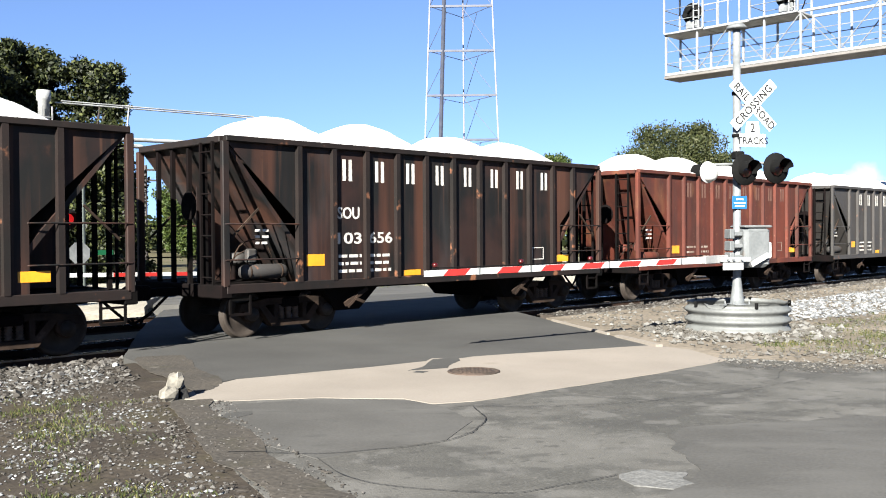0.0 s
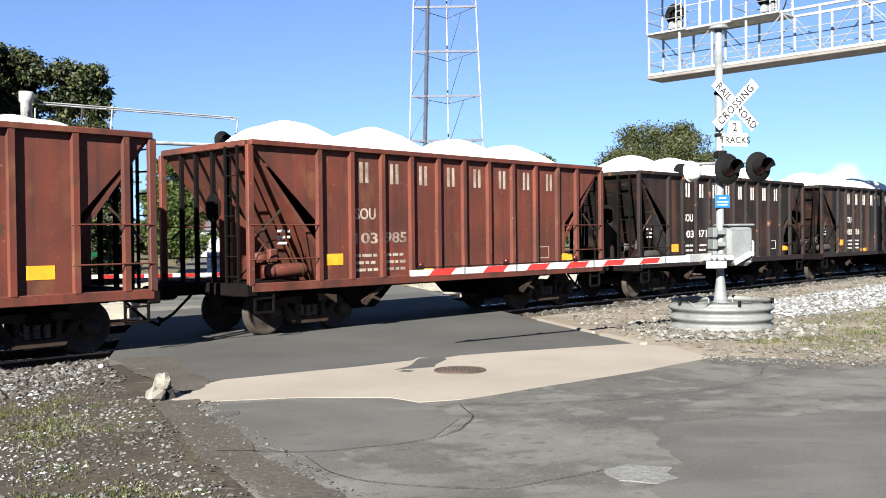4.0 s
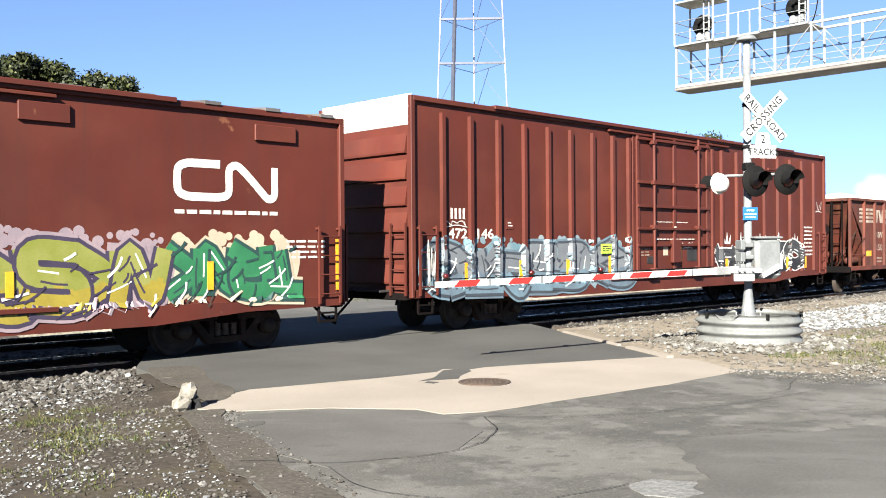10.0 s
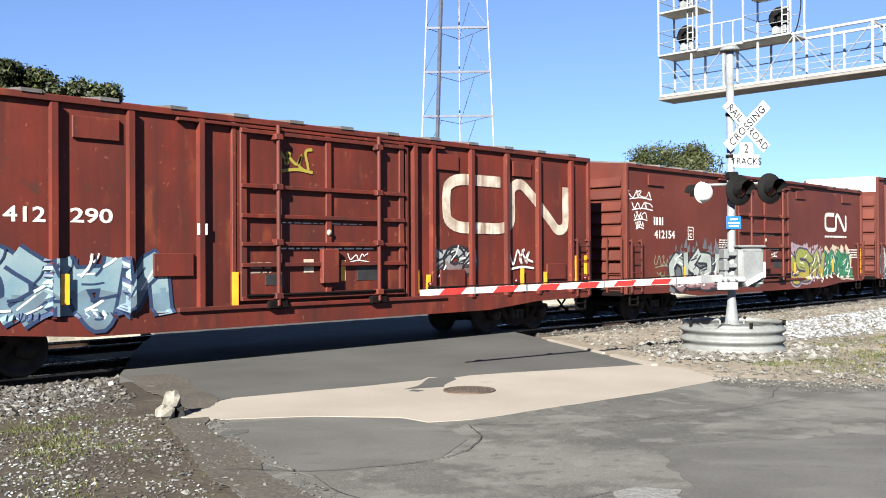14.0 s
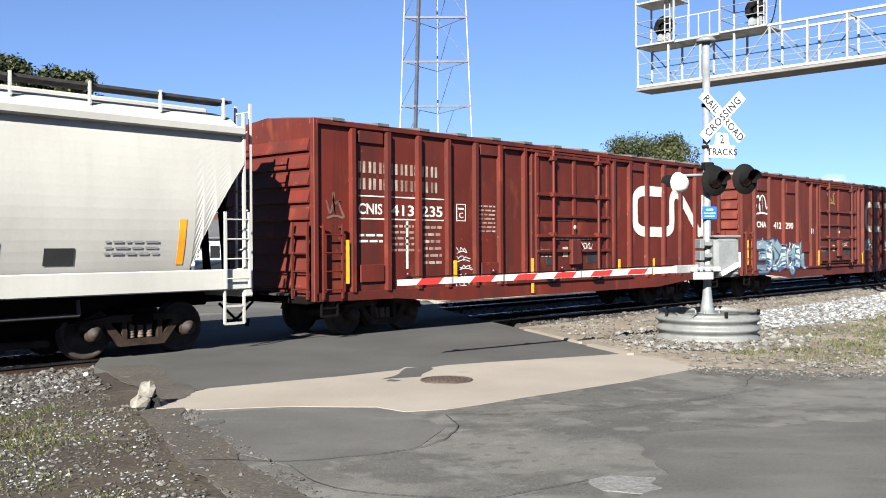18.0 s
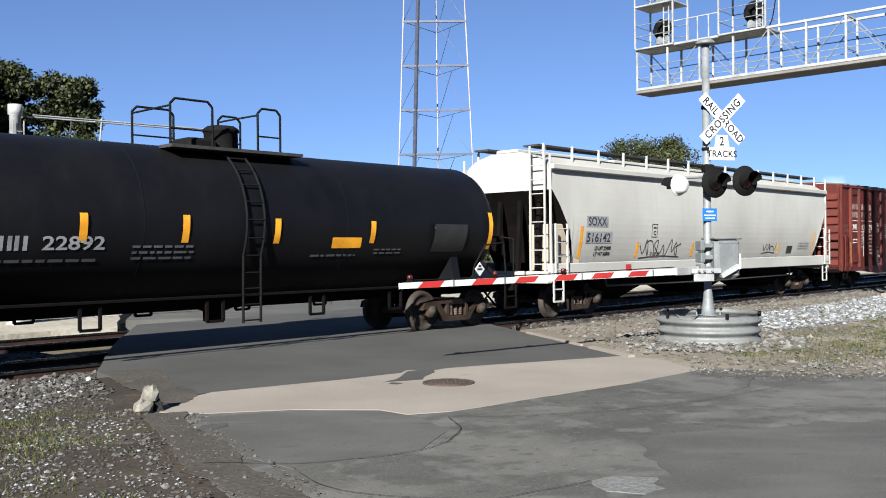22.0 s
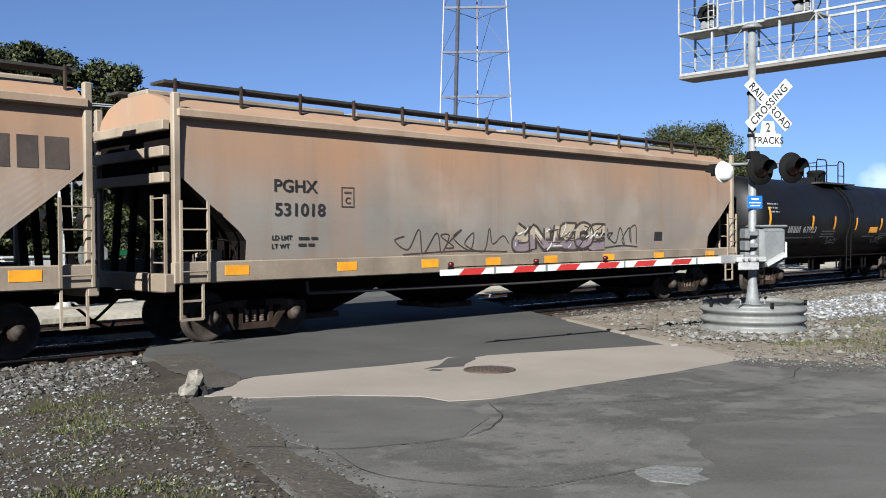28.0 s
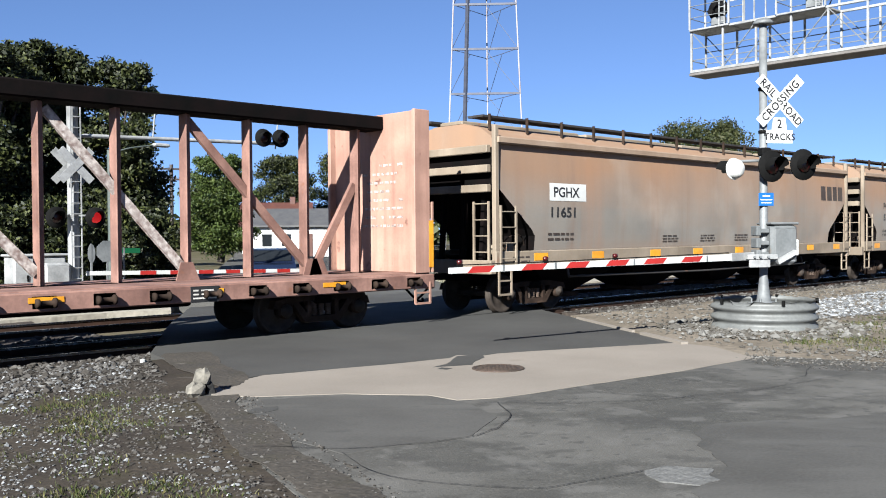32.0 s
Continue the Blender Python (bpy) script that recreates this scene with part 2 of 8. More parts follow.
PINK = surf("faded_pink_paint", (0.2588, 0.1520, 0.1145), (0.1735, 0.0984, 0.0730), 0.8, fine_amt=0.1, streak=0.35, streak_col=(0.0659, 0.0243, 0.0169), spots=0.2, spot_col=(0.0525, 0.0192, 0.0120), rough=0.7)
PINK_RUST = surf("rusty_pink_paint", (0.1788, 0.0988, 0.0766), (0.0936, 0.0470, 0.0356), 1.5, streak=0.4, streak_col=(0.0529, 0.0238, 0.0158), spots=0.25, rough=0.75)
PINK_WHITE = surf("chipped_white_paint", (0.3228, 0.2933, 0.2699), (0.1288, 0.0932, 0.0816), 9.0, fine_amt=0.3, rough=0.7)
# soot taken nearly black, with the shade under the cars put into the colour
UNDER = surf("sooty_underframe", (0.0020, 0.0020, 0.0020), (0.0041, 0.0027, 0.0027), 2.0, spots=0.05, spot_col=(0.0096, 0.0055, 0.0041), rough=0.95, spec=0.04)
TRUCK = surf("dusty_brown_cast_steel", (0.0117, 0.0082, 0.0062), (0.0273, 0.0180, 0.0132), 3.0, spots=0.25, spot_col=(0.0546, 0.0370, 0.0273), rough=0.9, spec=0.08)
WHEEL = surf("rusty_wheel_steel", (0.0275, 0.0218, 0.0174), (0.0146, 0.0110, 0.0087), 4.0, rough=0.75, spec=0.2)
# lighter than the trucks: sunlight on the springs is put into this colour
SPRING = surf("dusty_spring_steel", (0.0720, 0.0540, 0.0420), (0.0420, 0.0300, 0.0228), 6.0, rough=0.8, spec=0.1)
ROOFMETAL = surf("galvanised_roof", (0.1023, 0.0995, 0.0968), (0.0666, 0.0583, 0.0529), 1.2, streak=0.2, spots=0.15, rough=0.5, metal=0.4)
GRATE = surf("dark_walkway_grating", (0.0282, 0.0260, 0.0247), (0.0172, 0.0151, 0.0144), 6.0, rough=0.7, metal=0.3)
WHITE = surf("white_stencil_paint", (0.4019, 0.3911, 0.3632), (0.2814, 0.2672, 0.2439), 4.0, fine=30, fine_amt=0.3, rough=0.6)
OLDWHITE = surf("worn_white_stencil", (0.2306, 0.1972, 0.1637), (0.0920, 0.0618, 0.0473), 2.2, streak=0.3, streak_col=(0.0838, 0.0446, 0.0282), fine_amt=0.3, rough=0.7)
PEEL = surf("peeling_white_paint", (0.3045, 0.2651, 0.2159), (0.1580, 0.1273, 0.0995), 3.0, streak=0.95, streak_col=(0.0473, 0.0123, 0.0083), fine_amt=0.15, rough=0.75)
FADED = surf("ghost_stencil", (0.0838, 0.0446, 0.0309), (0.0618, 0.0247, 0.0172), 2.5, rough=0.75)
BLACKPAINT = surf("black_stencil_paint", (0.0062, 0.0062, 0.0069), (0.0110, 0.0110, 0.0110), 3.0, rough=0.6)
BROWNLOGO = surf("dark_brown_logo_paint", (0.0206, 0.0137, 0.0110), (0.0357, 0.0282, 0.0220), 2.0, streak=0.3, rough=0.7)
YELLOW = surf("amber_reflective_tape", (0.4740, 0.2130, 0.0093), (0.3524, 0.1494, 0.0077), 3.0, fine_amt=0.12, rough=0.35)
STONE = surf("white_crushed_stone", (0.4740, 0.4677, 0.4561), (0.3856, 0.3795, 0.3686), 2.0, fine=24, fine_amt=0.2, rough=0.95, bump=0.6, bump_scale=16.0, dist=0.05)
GALV = surf("galvanised_steel", (0.1285, 0.1353, 0.1388), (0.0838, 0.0892, 0.0920), 2.5, spots=0.05, spot_col=(0.0838, 0.0755, 0.0666), rough=0.6, metal=0.15)
RINGSTEEL = surf("dull_corrugated_zinc", (0.1050, 0.1098, 0.1064), (0.0728, 0.0755, 0.0741), 1.2, streak=0.25, streak_col=(0.0336, 0.0309, 0.0282), rough=0.6, metal=0.1)
ALU = surf("aluminium_paint", (0.2457, 0.2501, 0.2501), (0.1483, 0.1510, 0.1510), 2.0, rough=0.5, metal=0.1)
SIGNWHITE = plain("white_sign_sheeting", (0.3717, 0.3772, 0.3656), 0.45)
SIGNBLACK = plain("black_sign_paint", (0.0041, 0.0041, 0.0041), 0.5)
SIGNRED = plain("red_reflective_tape", (0.2306, 0.0153, 0.0124), 0.4)
SIGNBLUE = plain("blue_sign_sheeting", (0.0087, 0.0670, 0.2306), 0.4)
SIGNGREEN = plain("green_sign_sheeting", (0.0055, 0.0556, 0.0220), 0.4)
HOOD = surf("matt_black_hood", (0.0020, 0.0020, 0.0020), (0.0034, 0.0034, 0.0034), 3.0, rough=0.85, spec=0.1)
MOTOR = surf("grey_motor_paint", (0.0941, 0.0995, 0.1023), (0.0693, 0.0755, 0.0775), 3.0, streak=0.25, streak_col=(0.0446, 0.0419, 0.0392), spots=0.1, spot_col=(0.0556, 0.0446, 0.0357), rough=0.6)
REDLENS = plain("red_lens", (0.0199, 0.0014, 0.0014), 0.3)
LAMP_ON = plain("lit_red_lamp", (0.4866, 0.0123, 0.0123), 0.3, glow=0.18)
ARM_LAMP = plain("red_arm_lens", (0.0357, 0.0027, 0.0027), 0.3)
CREAM = plain("cream_plate", (0.2306, 0.1972, 0.1506), 0.6)
LIME = plain("lime_placard", (0.2208, 0.3420, 0.0317), 0.5)
KERB_STONE = surf("weathered_pale_stone", (0.1220, 0.1129, 0.0945), (0.0792, 0.0733, 0.0609), 7.0, fine=30, fine_amt=0.35, spots=0.2, spot_col=(0.0367, 0.0335, 0.0275), rough=0.9, bump=0.5, bump_scale=25)


def graffiti_mat(name, c, d=None):
    return surf(name, c, d or tuple(x * 0.8 for x in c), scale=1.8, fine=25, fine_amt=0.12, rough=0.55, bump=0.03)


G_BLUE = graffiti_mat("pale_blue_spray", (0.0773, 0.1272, 0.1522), (0.1245, 0.1626, 0.1713))
G_GREY = graffiti_mat("grey_spray", (0.0556, 0.0583, 0.0666), (0.0357, 0.0392, 0.0446))
G_WHITE = graffiti_mat("white_spray", (0.3856, 0.3856, 0.3740))
G_BLACK = graffiti_mat("black_spray", (0.0055, 0.0055, 0.0069))
G_NAVY = graffiti_mat("navy_spray", (0.0083, 0.0172, 0.0446))
G_GREEN = graffiti_mat("green_spray", (0.0083, 0.0638, 0.0247), (0.0137, 0.0892, 0.0357))
G_LIME = graffiti_mat("olive_yellow_spray", (0.0878, 0.0977, 0.0121), (0.1241, 0.1264, 0.0334))
G_PINK = graffiti_mat("dusty_pink_spray", (0.1118, 0.0590, 0.0590), (0.0775, 0.0419, 0.0473))
G_CREAM = graffiti_mat("cream_spray", (0.2436, 0.2042, 0.1491))
G_SILVER = graffiti_mat("silver_spray", (0.1580, 0.1615, 0.1650), (0.0941, 0.0968, 0.1023))
G_STEEL = graffiti_mat("steel_grey_spray", (0.0851, 0.0941, 0.1023), (0.0666, 0.0728, 0.0810))
G_DUSK = graffiti_mat("faded_grey_spray", (0.0838, 0.0666, 0.0638), (0.0556, 0.0392, 0.0392))
G_STEELBLUE = graffiti_mat("steel_blue_spray", (0.0686, 0.1098, 0.1373), (0.0515, 0.0686, 0.0858))
G_SLATE = graffiti_mat("slate_spray", (0.0240, 0.0289, 0.0357))
G_SKY = graffiti_mat("light_blue_spray", (0.0606, 0.1070, 0.1283), (0.1253, 0.1474, 0.1584))
G_SOOT = graffiti_mat("soot_grey_spray", (0.0240, 0.0254, 0.0275), (0.0137, 0.0144, 0.0158))
G_MIST = graffiti_mat("pale_mist_spray", (0.1698, 0.1839, 0.1734), (0.1098, 0.1270, 0.1133))
G_OLIVE = graffiti_mat("faded_olive_spray", (0.1030, 0.1030, 0.0686))
G_PLUM = graffiti_mat("dark_plum_spray", (0.0206, 0.0151, 0.0309))
G_ROSE = graffiti_mat("pale_rose_spray", (0.1595, 0.1208, 0.1304), (0.1162, 0.0929, 0.1069))
G_DEEP = graffiti_mat("deep_green_spray", (0.0083, 0.0275, 0.0240))
G_YELLOW = graffiti_mat("mustard_spray", (0.1510, 0.1206, 0.0138))


# ---- mesh helpers ----
class Mesh:
    """Gathers faces in plain lists."""

    def __init__(self):
        self.v, self.f, self.s = [], [], []

    def add(self, verts, faces, smooth=False):
        n = len(self.v)
        self.v += [tuple(p) for p in verts]
        self.f += [tuple(n + i for i in q) for q in faces]
        self.s += [smooth] * len(faces)
        return self

    def box(self, x0, x1, y0, y1, z0, z1, c=0.0):
        """A box, its edges chamfered by c."""
        if not c:
            vs = [(x, y, z) for z in (z0, z1) for y in (y0, y1) for x in (x0, x1)]
            return self.add(vs, [(0, 2, 3, 1), (4, 5, 7, 6), (0, 1, 5, 4), (2, 6, 7, 3), (0, 4, 6, 2), (1, 3, 7, 5)])
        c = min(c, (x1 - x0) * 0.45, (y1 - y0) * 0.45, (z1 - z0) * 0.45)
        ring = lambda a, b, e, d: [(a + d, e), (b - d, e)]
        loops = []
        for z, d in ((z0, c), (z0 + c, 0), (z1 - c, 0), (z1, c)):
            k = c + d
            x2, x3, y2, y3 = x0 + d, x1 - d, y0 + d, y1 - d
            loops.append([(x0 + k, y2, z), (x1 - k, y2, z), (x3, y0 + k, z), (x3, y1 - k, z), (x1 - k, y3, z), (x0 + k, y3, z), (x2, y1 - k, z), (x2, y0 + k, z)])
        fs = [tuple(range(7, -1, -1)), tuple(range(24, 32))]
        for l in range(3):
            fs += [(l * 8 + i, l * 8 + (i + 1) % 8, l * 8 + 8 + (i + 1) % 8, l * 8 + 8 + i) for i in range(8)]
        return self.add([p for l in loops for p in l], fs)

    def bar(self, p, q, w, h=None, n=4):
        """A straight bar from p to q, square (n = 4) or round."""
        p, q = Vector(p), Vector(q)
        d = (q - p).normalized()
        up = Vector((0, 0, 1)) if abs(d.z) < 0.95 else Vector((1, 0, 0))
        a = d.cross(up).normalized()
        b = a.cross(d)
        h = w if h is None else h
        vs = []
        for e in (p, q):
            for i in range(n):
                t = 2 * math.pi * (i + (0.5 if n == 4 else 0)) / n
                k = math.sqrt(0.5) if n == 4 else 0.5
                vs.append(e + a * (math.cos(t) * w * k) + b * (math.sin(t) * h * k))
        fs = [(i, (i + 1) % n, n + (i + 1) % n, n + i) for i in range(n)]
        self.add(vs, fs, n > 5)
        return self.add(vs, [tuple(range(n - 1, -1, -1)), tuple(range(n, 2 * n))])

    def poly(self, pts, axis, lo, hi, cap=True):
        """An outline of two coordinates, pulled out along the third."""
        put = {"x": lambda a, b, c: (c, a, b), "y": lambda a, b, c: (a, c, b), "z": lambda a, b, c: (a, b, c)}[axis]
        n = len(pts)
        vs = [put(a, b, lo) for a, b in pts] + [put(a, b, hi) for a, b in pts]
        fs = [(i, (i + 1) % n, n + (i + 1) % n, n + i) for i in range(n)]
        if cap:
            fs += [tuple(range(n - 1, -1, -1)), tuple(range(n, 2 * n))]
        return self.add(vs, fs)

    def lathe(self, prof, n, m=None, smooth=True):
        """A profile of (radius, height) turned round z, then moved by m."""
        m = m or Matrix()
        vs = [m @ Vector((r * math.cos(2 * math.pi * i / n), r * math.sin(2 * math.pi * i / n), z)) for r, z in prof for i in range(n)]
        fs = [(k * n + i, k * n + (i + 1) % n, (k + 1) * n + (i + 1) % n, (k + 1) * n + i) for k in range(len(prof) - 1) for i in range(n)]
        self.add(vs, fs, smooth)
        if prof[0][0] > 1e-4:
            self.add(vs[:n], [tuple(range(n - 1, -1, -1))])
        if prof[-1][0] > 1e-4:
            self.add(vs[-n:], [tuple(range(n))])
        return self

    def tube(self, pts, r, n=6):
        for p, q in zip(pts, pts[1:]):
            self.bar(p, q, 2 * r, n=n)
        return self

    def data(self, name, material):
        me = bpy.data.meshes.new(name)
        me.from_pydata(self.v, [], self.f)
        me.polygons.foreach_set("use_smooth", self.s)
        bm = bmesh.new()
        bm.from_mesh(me)
        bmesh.ops.recalc_face_normals(bm, faces=bm.faces)
        bm.to_mesh(me)
        bm.free()
        me.materials.append(material)
        return me


TX = lambda x, y, z: Matrix.Translation((x, y, z))
AXIS_Y = Matrix.Rotation(radians(90), 4, "X")
AXIS_X = Matrix.Rotation(radians(90), 4, "Y")


def part(name, mesh, material, parent, label=""):
    ob = new(name, mesh.data(name, material) if isinstance(mesh, Mesh) else mesh)
    ob.parent = parent
    return tagged(ob, label)


def again(ob, m=None, parent=None):
    """One more object on the same mesh."""
    o = new(ob.name.split(".")[0], ob.data)
    o.parent = parent or ob.parent
    if m is not None:
        o.matrix_basis = m
    return o


def thing(name, label, category, group="", kind="", at=None):
    ob = new(name)
    ob.empty_display_size = 0.2
    if at is not None:
        ob.matrix_basis = at
    return tagged(ob, label, category, group, kind)


def letters(text, height, depth=0.006, spacing=1.0, width=1.0):
    """A mesh of raised letters in the built-in font: baseline at 0, centred across."""
    cu = bpy.data.curves.new("lettering", "FONT")
    cu.body, cu.size, cu.extrude, cu.space_character, cu.align_x = text, height * 1.39, depth / 2, spacing, "CENTER"
    cu.resolution_u, cu.offset = 3, 0.024 * height
    ob = bpy.data.objects.new("lettering", cu)
    scene.collection.objects.link(ob)
    me = bpy.data.meshes.new_from_object(ob.evaluated_get(bpy.context.evaluated_depsgraph_get()))
    bpy.data.objects.remove(ob)
    me.transform(Matrix.Diagonal((width, 1, 1, 1)))
    return me


def bend(pts, steps=6):
    """A smooth line through points (Catmull-Rom)."""
    P = [Vector(p) for p in pts]
    P = [2 * P[0] - P[1]] + P + [2 * P[-1] - P[-2]]
    out = []
    for i in range(1, len(P) - 2):
        for k in range(steps):
            t = k / steps
            a, b, c, d = P[i - 1:i + 3]
            out.append(0.5 * ((2 * b) + (c - a) * t + (2 * a - 5 * b + 4 * c - d) * t * t + (3 * b - a - 3 * c + d) * t ** 3))
    return out + [P[-2]]



# ---- ground, road and tracks ----
ROAD = Vector((0.53, 0.85))          # the way the road runs over the tracks


def ground_mat(name, tones, scale, fine, spots, spot_col, grain=0.45, rough=0.95, bump=0.5, bump_scale=14.0, dist=0.03, spot_scale=1.5, smears=()):
    return surf(name, tones[0], tones[1], scale, fine=fine, fine_amt=grain, spots=spots, spot_col=spot_col, spot_scale=spot_scale, rough=rough, bump=bump, bump_scale=bump_scale, jitter=False, dist=dist, spec=0.15, smears=smears)


M_FIELD = ground_mat("dry_grass_ground", ((0.0507, 0.0476, 0.0226), (0.0757, 0.0632, 0.0382)), 0.15, 6.0, 0.3, (0.0281, 0.0351, 0.0109))
M_DIRT = ground_mat("stony_brown_dirt", ((0.0393, 0.0321, 0.0239), (0.0231, 0.0185, 0.0147)), 0.9, 16.0, 0.30, (0.0581, 0.0521, 0.0442), spot_scale=2.2, smears=(((1, 1, 1), 1.3, 0.52, 0.68, (0.0289, 0.0260, 0.0114), 0.5), ((0.3078, 0.3078, 0.3078), 0.6, 0.52, 0.66, (0.0089, 0.0071, 0.0061), 0.6)))
M_PALE = ground_mat("pale_gravel", ((0.1515, 0.1297, 0.1020), (0.0943, 0.0795, 0.0607)), 0.4, 9.0, 0.35, (0.0675, 0.0577, 0.0390))
M_LOT = ground_mat("sunbleached_gravel", ((0.27, 0.25, 0.21), (0.20, 0.185, 0.15)), 0.3, 6.0, 0.25, (0.12, 0.115, 0.07))
M_BALLAST = ground_mat("ballast", ((0.0381, 0.0312, 0.0268), (0.02, 0.0169, 0.0143)), 0.6, 12.0, 0.3, (0.093, 0.0855, 0.0774), bump=0.8)
M_OLD = ground_mat("worn_asphalt", ((0.0441, 0.0436, 0.0399), (0.0574, 0.0556, 0.0507)), 0.7, 40.0, 0.10, (0.0803, 0.0785, 0.0719), grain=0.4, rough=0.92, bump=0.6, bump_scale=45.0, dist=0.010, spot_scale=1.6, smears=(((0.8, 1.2, 1, -40), 0.55, 0.47, 0.54, (0.0761, 0.0737, 0.0677), 0.55), ((0.8, 1.2, 1, -46), 1.7, 0.54, 0.60, (0.0314, 0.0308, 0.0290), 0.55), ((0.6134, 0.6134, 0.6134), 4.0, 0.55, 0.63, (0.0785, 0.0761, 0.0713), 0.5), ((0.6134, 0.6134, 0.6134), 9.0, 0.60, 0.66, (0.0260, 0.0254, 0.0242), 0.55), ((0.6134, 0.6134, 0.6134), 26.0, 0.60, 0.70, (0.0894, 0.0876, 0.0810), 0.5)))
M_DARK = ground_mat("dark_asphalt", ((0.0369, 0.0363, 0.0345), (0.0471, 0.0466, 0.0441)), 0.5, 80.0, 0.0, (0.0350, 0.0350, 0.0350), rough=0.88, bump=0.3, bump_scale=110.0, dist=0.005)
M_MID = ground_mat("grey_asphalt", ((0.0453, 0.0441, 0.0410), (0.0574, 0.0561, 0.0526)), 0.8, 34.0, 0.05, (0.0610, 0.0598, 0.0561), grain=0.3, smears=(((0.4, 1.2, 1, -47), 1.0, 0.5, 0.66, (0.0664, 0.0652, 0.0610), 0.6), ((0.7, 1.6, 1, -47), 2.6, 0.6, 0.68, (0.0314, 0.0314, 0.0296), 0.5)), rough=0.9, bump=0.3, bump_scale=110.0, dist=0.005)
M_CONC = ground_mat("buff_concrete", ((0.1573, 0.1401, 0.1201), (0.1348, 0.1197, 0.1022)), 0.6, 45.0, 0.1, (0.1062, 0.0914, 0.0732), grain=0.18, rough=0.9, bump=0.25, bump_scale=60.0, dist=0.006, spot_scale=1.1)
M_DUST = ground_mat("dusty_grey_soil", ((0.0490, 0.0432, 0.0361), (0.0344, 0.0312, 0.0272)), 1.1, 22.0, 0.2, (0.0598, 0.0544, 0.0472), spot_scale=3.0, smears=(((1, 1, 1), 2.0, 0.55, 0.7, (0.0272, 0.0255, 0.0160), 0.5),))
M_TAR = ground_mat("tar", ((0.0094, 0.0094, 0.0094), (0.014, 0.014, 0.014)), 1.0, 30.0, 0.0, (0, 0, 0), rough=0.7)
M_TIE = surf("creosoted_oak", (0.0156, 0.0117, 0.0094), (0.032, 0.025, 0.0195), 5.0, spec=0.1, fine=25, fine_amt=0.4, rough=0.9, bump=0.5, bump_scale=20)
M_RAIL = surf("rusty_rail", (0.0281, 0.0156, 0.0109), (0.0156, 0.0094, 0.007), 3.0, rough=0.85, spec=0.1)
M_HEAD = surf("worn_rail_head", (0.2136, 0.2047, 0.1959), (0.1162, 0.11, 0.1037), 3.0, rough=0.25, metal=1.0)
M_IRON = surf("rusty_iron_lid", (0.0476, 0.032, 0.0234), (0.0281, 0.0211, 0.0156), 6.0, fine=40, rough=0.8, metal=0.3)


def ragged(pts, amp, step, seed):
    """An outline with uneven edges."""
    noise.seed_set(seed)
    out = []
    n = len(pts)
    for i in range(n):
        a, b = Vector(pts[i]), Vector(pts[(i + 1) % n])
        d = b - a
        k = max(1, min(60, int(d.length / step)))
        for j in range(k):
            p = a + d * (j / k)
            o = noise.noise_vector((p.x * 0.9, p.y * 0.9, seed)) * amp + noise.noise_vector((p.x * 4.0, p.y * 4.0, seed)) * amp * 0.35
            out.append((p.x + o.x, p.y + o.y))
    return out


def sheet(name, pts, z, material, label="", parent=None, thick=0.02, amp=0.0, step=0.3, seed=1):
    out = ragged(pts, amp, step, seed) if amp else pts
    ob = part(name, Mesh().poly(out, "z", z - thick, z), material, parent, label)
    if parent is None:
        tagged(ob, kind="structure")
    return ob


part("ground", Mesh().box(-600, 1500, -400, 1500, -1.0, -0.30), M_FIELD, None)
tagged(bpy.data.objects["ground"], "flat dry grass and dirt ground reaching the horizon", kind="structure")
sheet("verge_1", [(-40, -30), (0.9, -30), (1.1, 0), (2.9, 2.6), (4.4, 5.4), (5.3, 8.5), (6.3, 10.0), (7.7, 13.6), (-40, 13.6)], -0.016, M_DIRT, "stony brown dirt verge with weeds beside the road", thick=0.4, amp=0.12, seed=3)
sheet("verge_2", [(13.2, 7.0), (13.9, 5.6), (14.6, 4.4), (24, 1.5), (60, -8), (140, -8), (140, 13.6), (17.2, 13.6), (14.1, 8.7)], -0.018, M_PALE, "pale gravel verge beside the tracks", thick=0.4, amp=0.15, seed=4)
# the asphalt in front of the crossing
road = sheet("road", [(5.75, 10.3), (4.9, 8.45), (4.1, 6.3), (3.9, 5.5), (2.3, 2.6), (0.6, 0), (-2, -30), (80, -30), (80, -12), (24, 1.7), (14.9, 4.3), (13.9, 5.4), (13.6, 6.6), (13.3, 7.3), (14.2, 8.8), (13.0, 10.6), (8, 11.2)], -0.002, M_OLD, "worn grey asphalt road with patches and cracks", thick=0.4, amp=0.1, seed=5)
cross = [(6.4, 10.75), (7.0, 10.9), (8.86, 10.47), (10.86, 10.12), (12.4, 9.55), (14.0, 8.83), (16.4, 12.7), (17.4, 14.3), (19.9, 18.3), (22.6, 22.7), (12.4, 22.7), (9.4, 18.2), (7.1, 14.3)]
sheet("crossing_asphalt", cross, 0.003, M_DARK, "smooth dark asphalt of the level crossing", parent=road, thick=0.4, amp=0.03, seed=6)
sheet("concrete_patch", [(5.75, 10.02), (6.2, 10.55), (7.03, 10.88), (8.86, 10.45), (10.0, 10.28), (10.3, 10.45), (10.55, 10.1), (10.86, 10.12), (12.4, 9.53), (14.0, 8.83), (13.9, 8.0), (13.15, 6.95), (11.3, 7.0), (9.4, 7.22), (8.5, 7.32), (8.0, 7.4), (7.54, 7.62), (7.55, 8.1), (6.9, 8.9), (6.02, 9.56)], 0.0055, M_CONC, "buff concrete patch", parent=road, amp=0.035, step=0.2, seed=7)
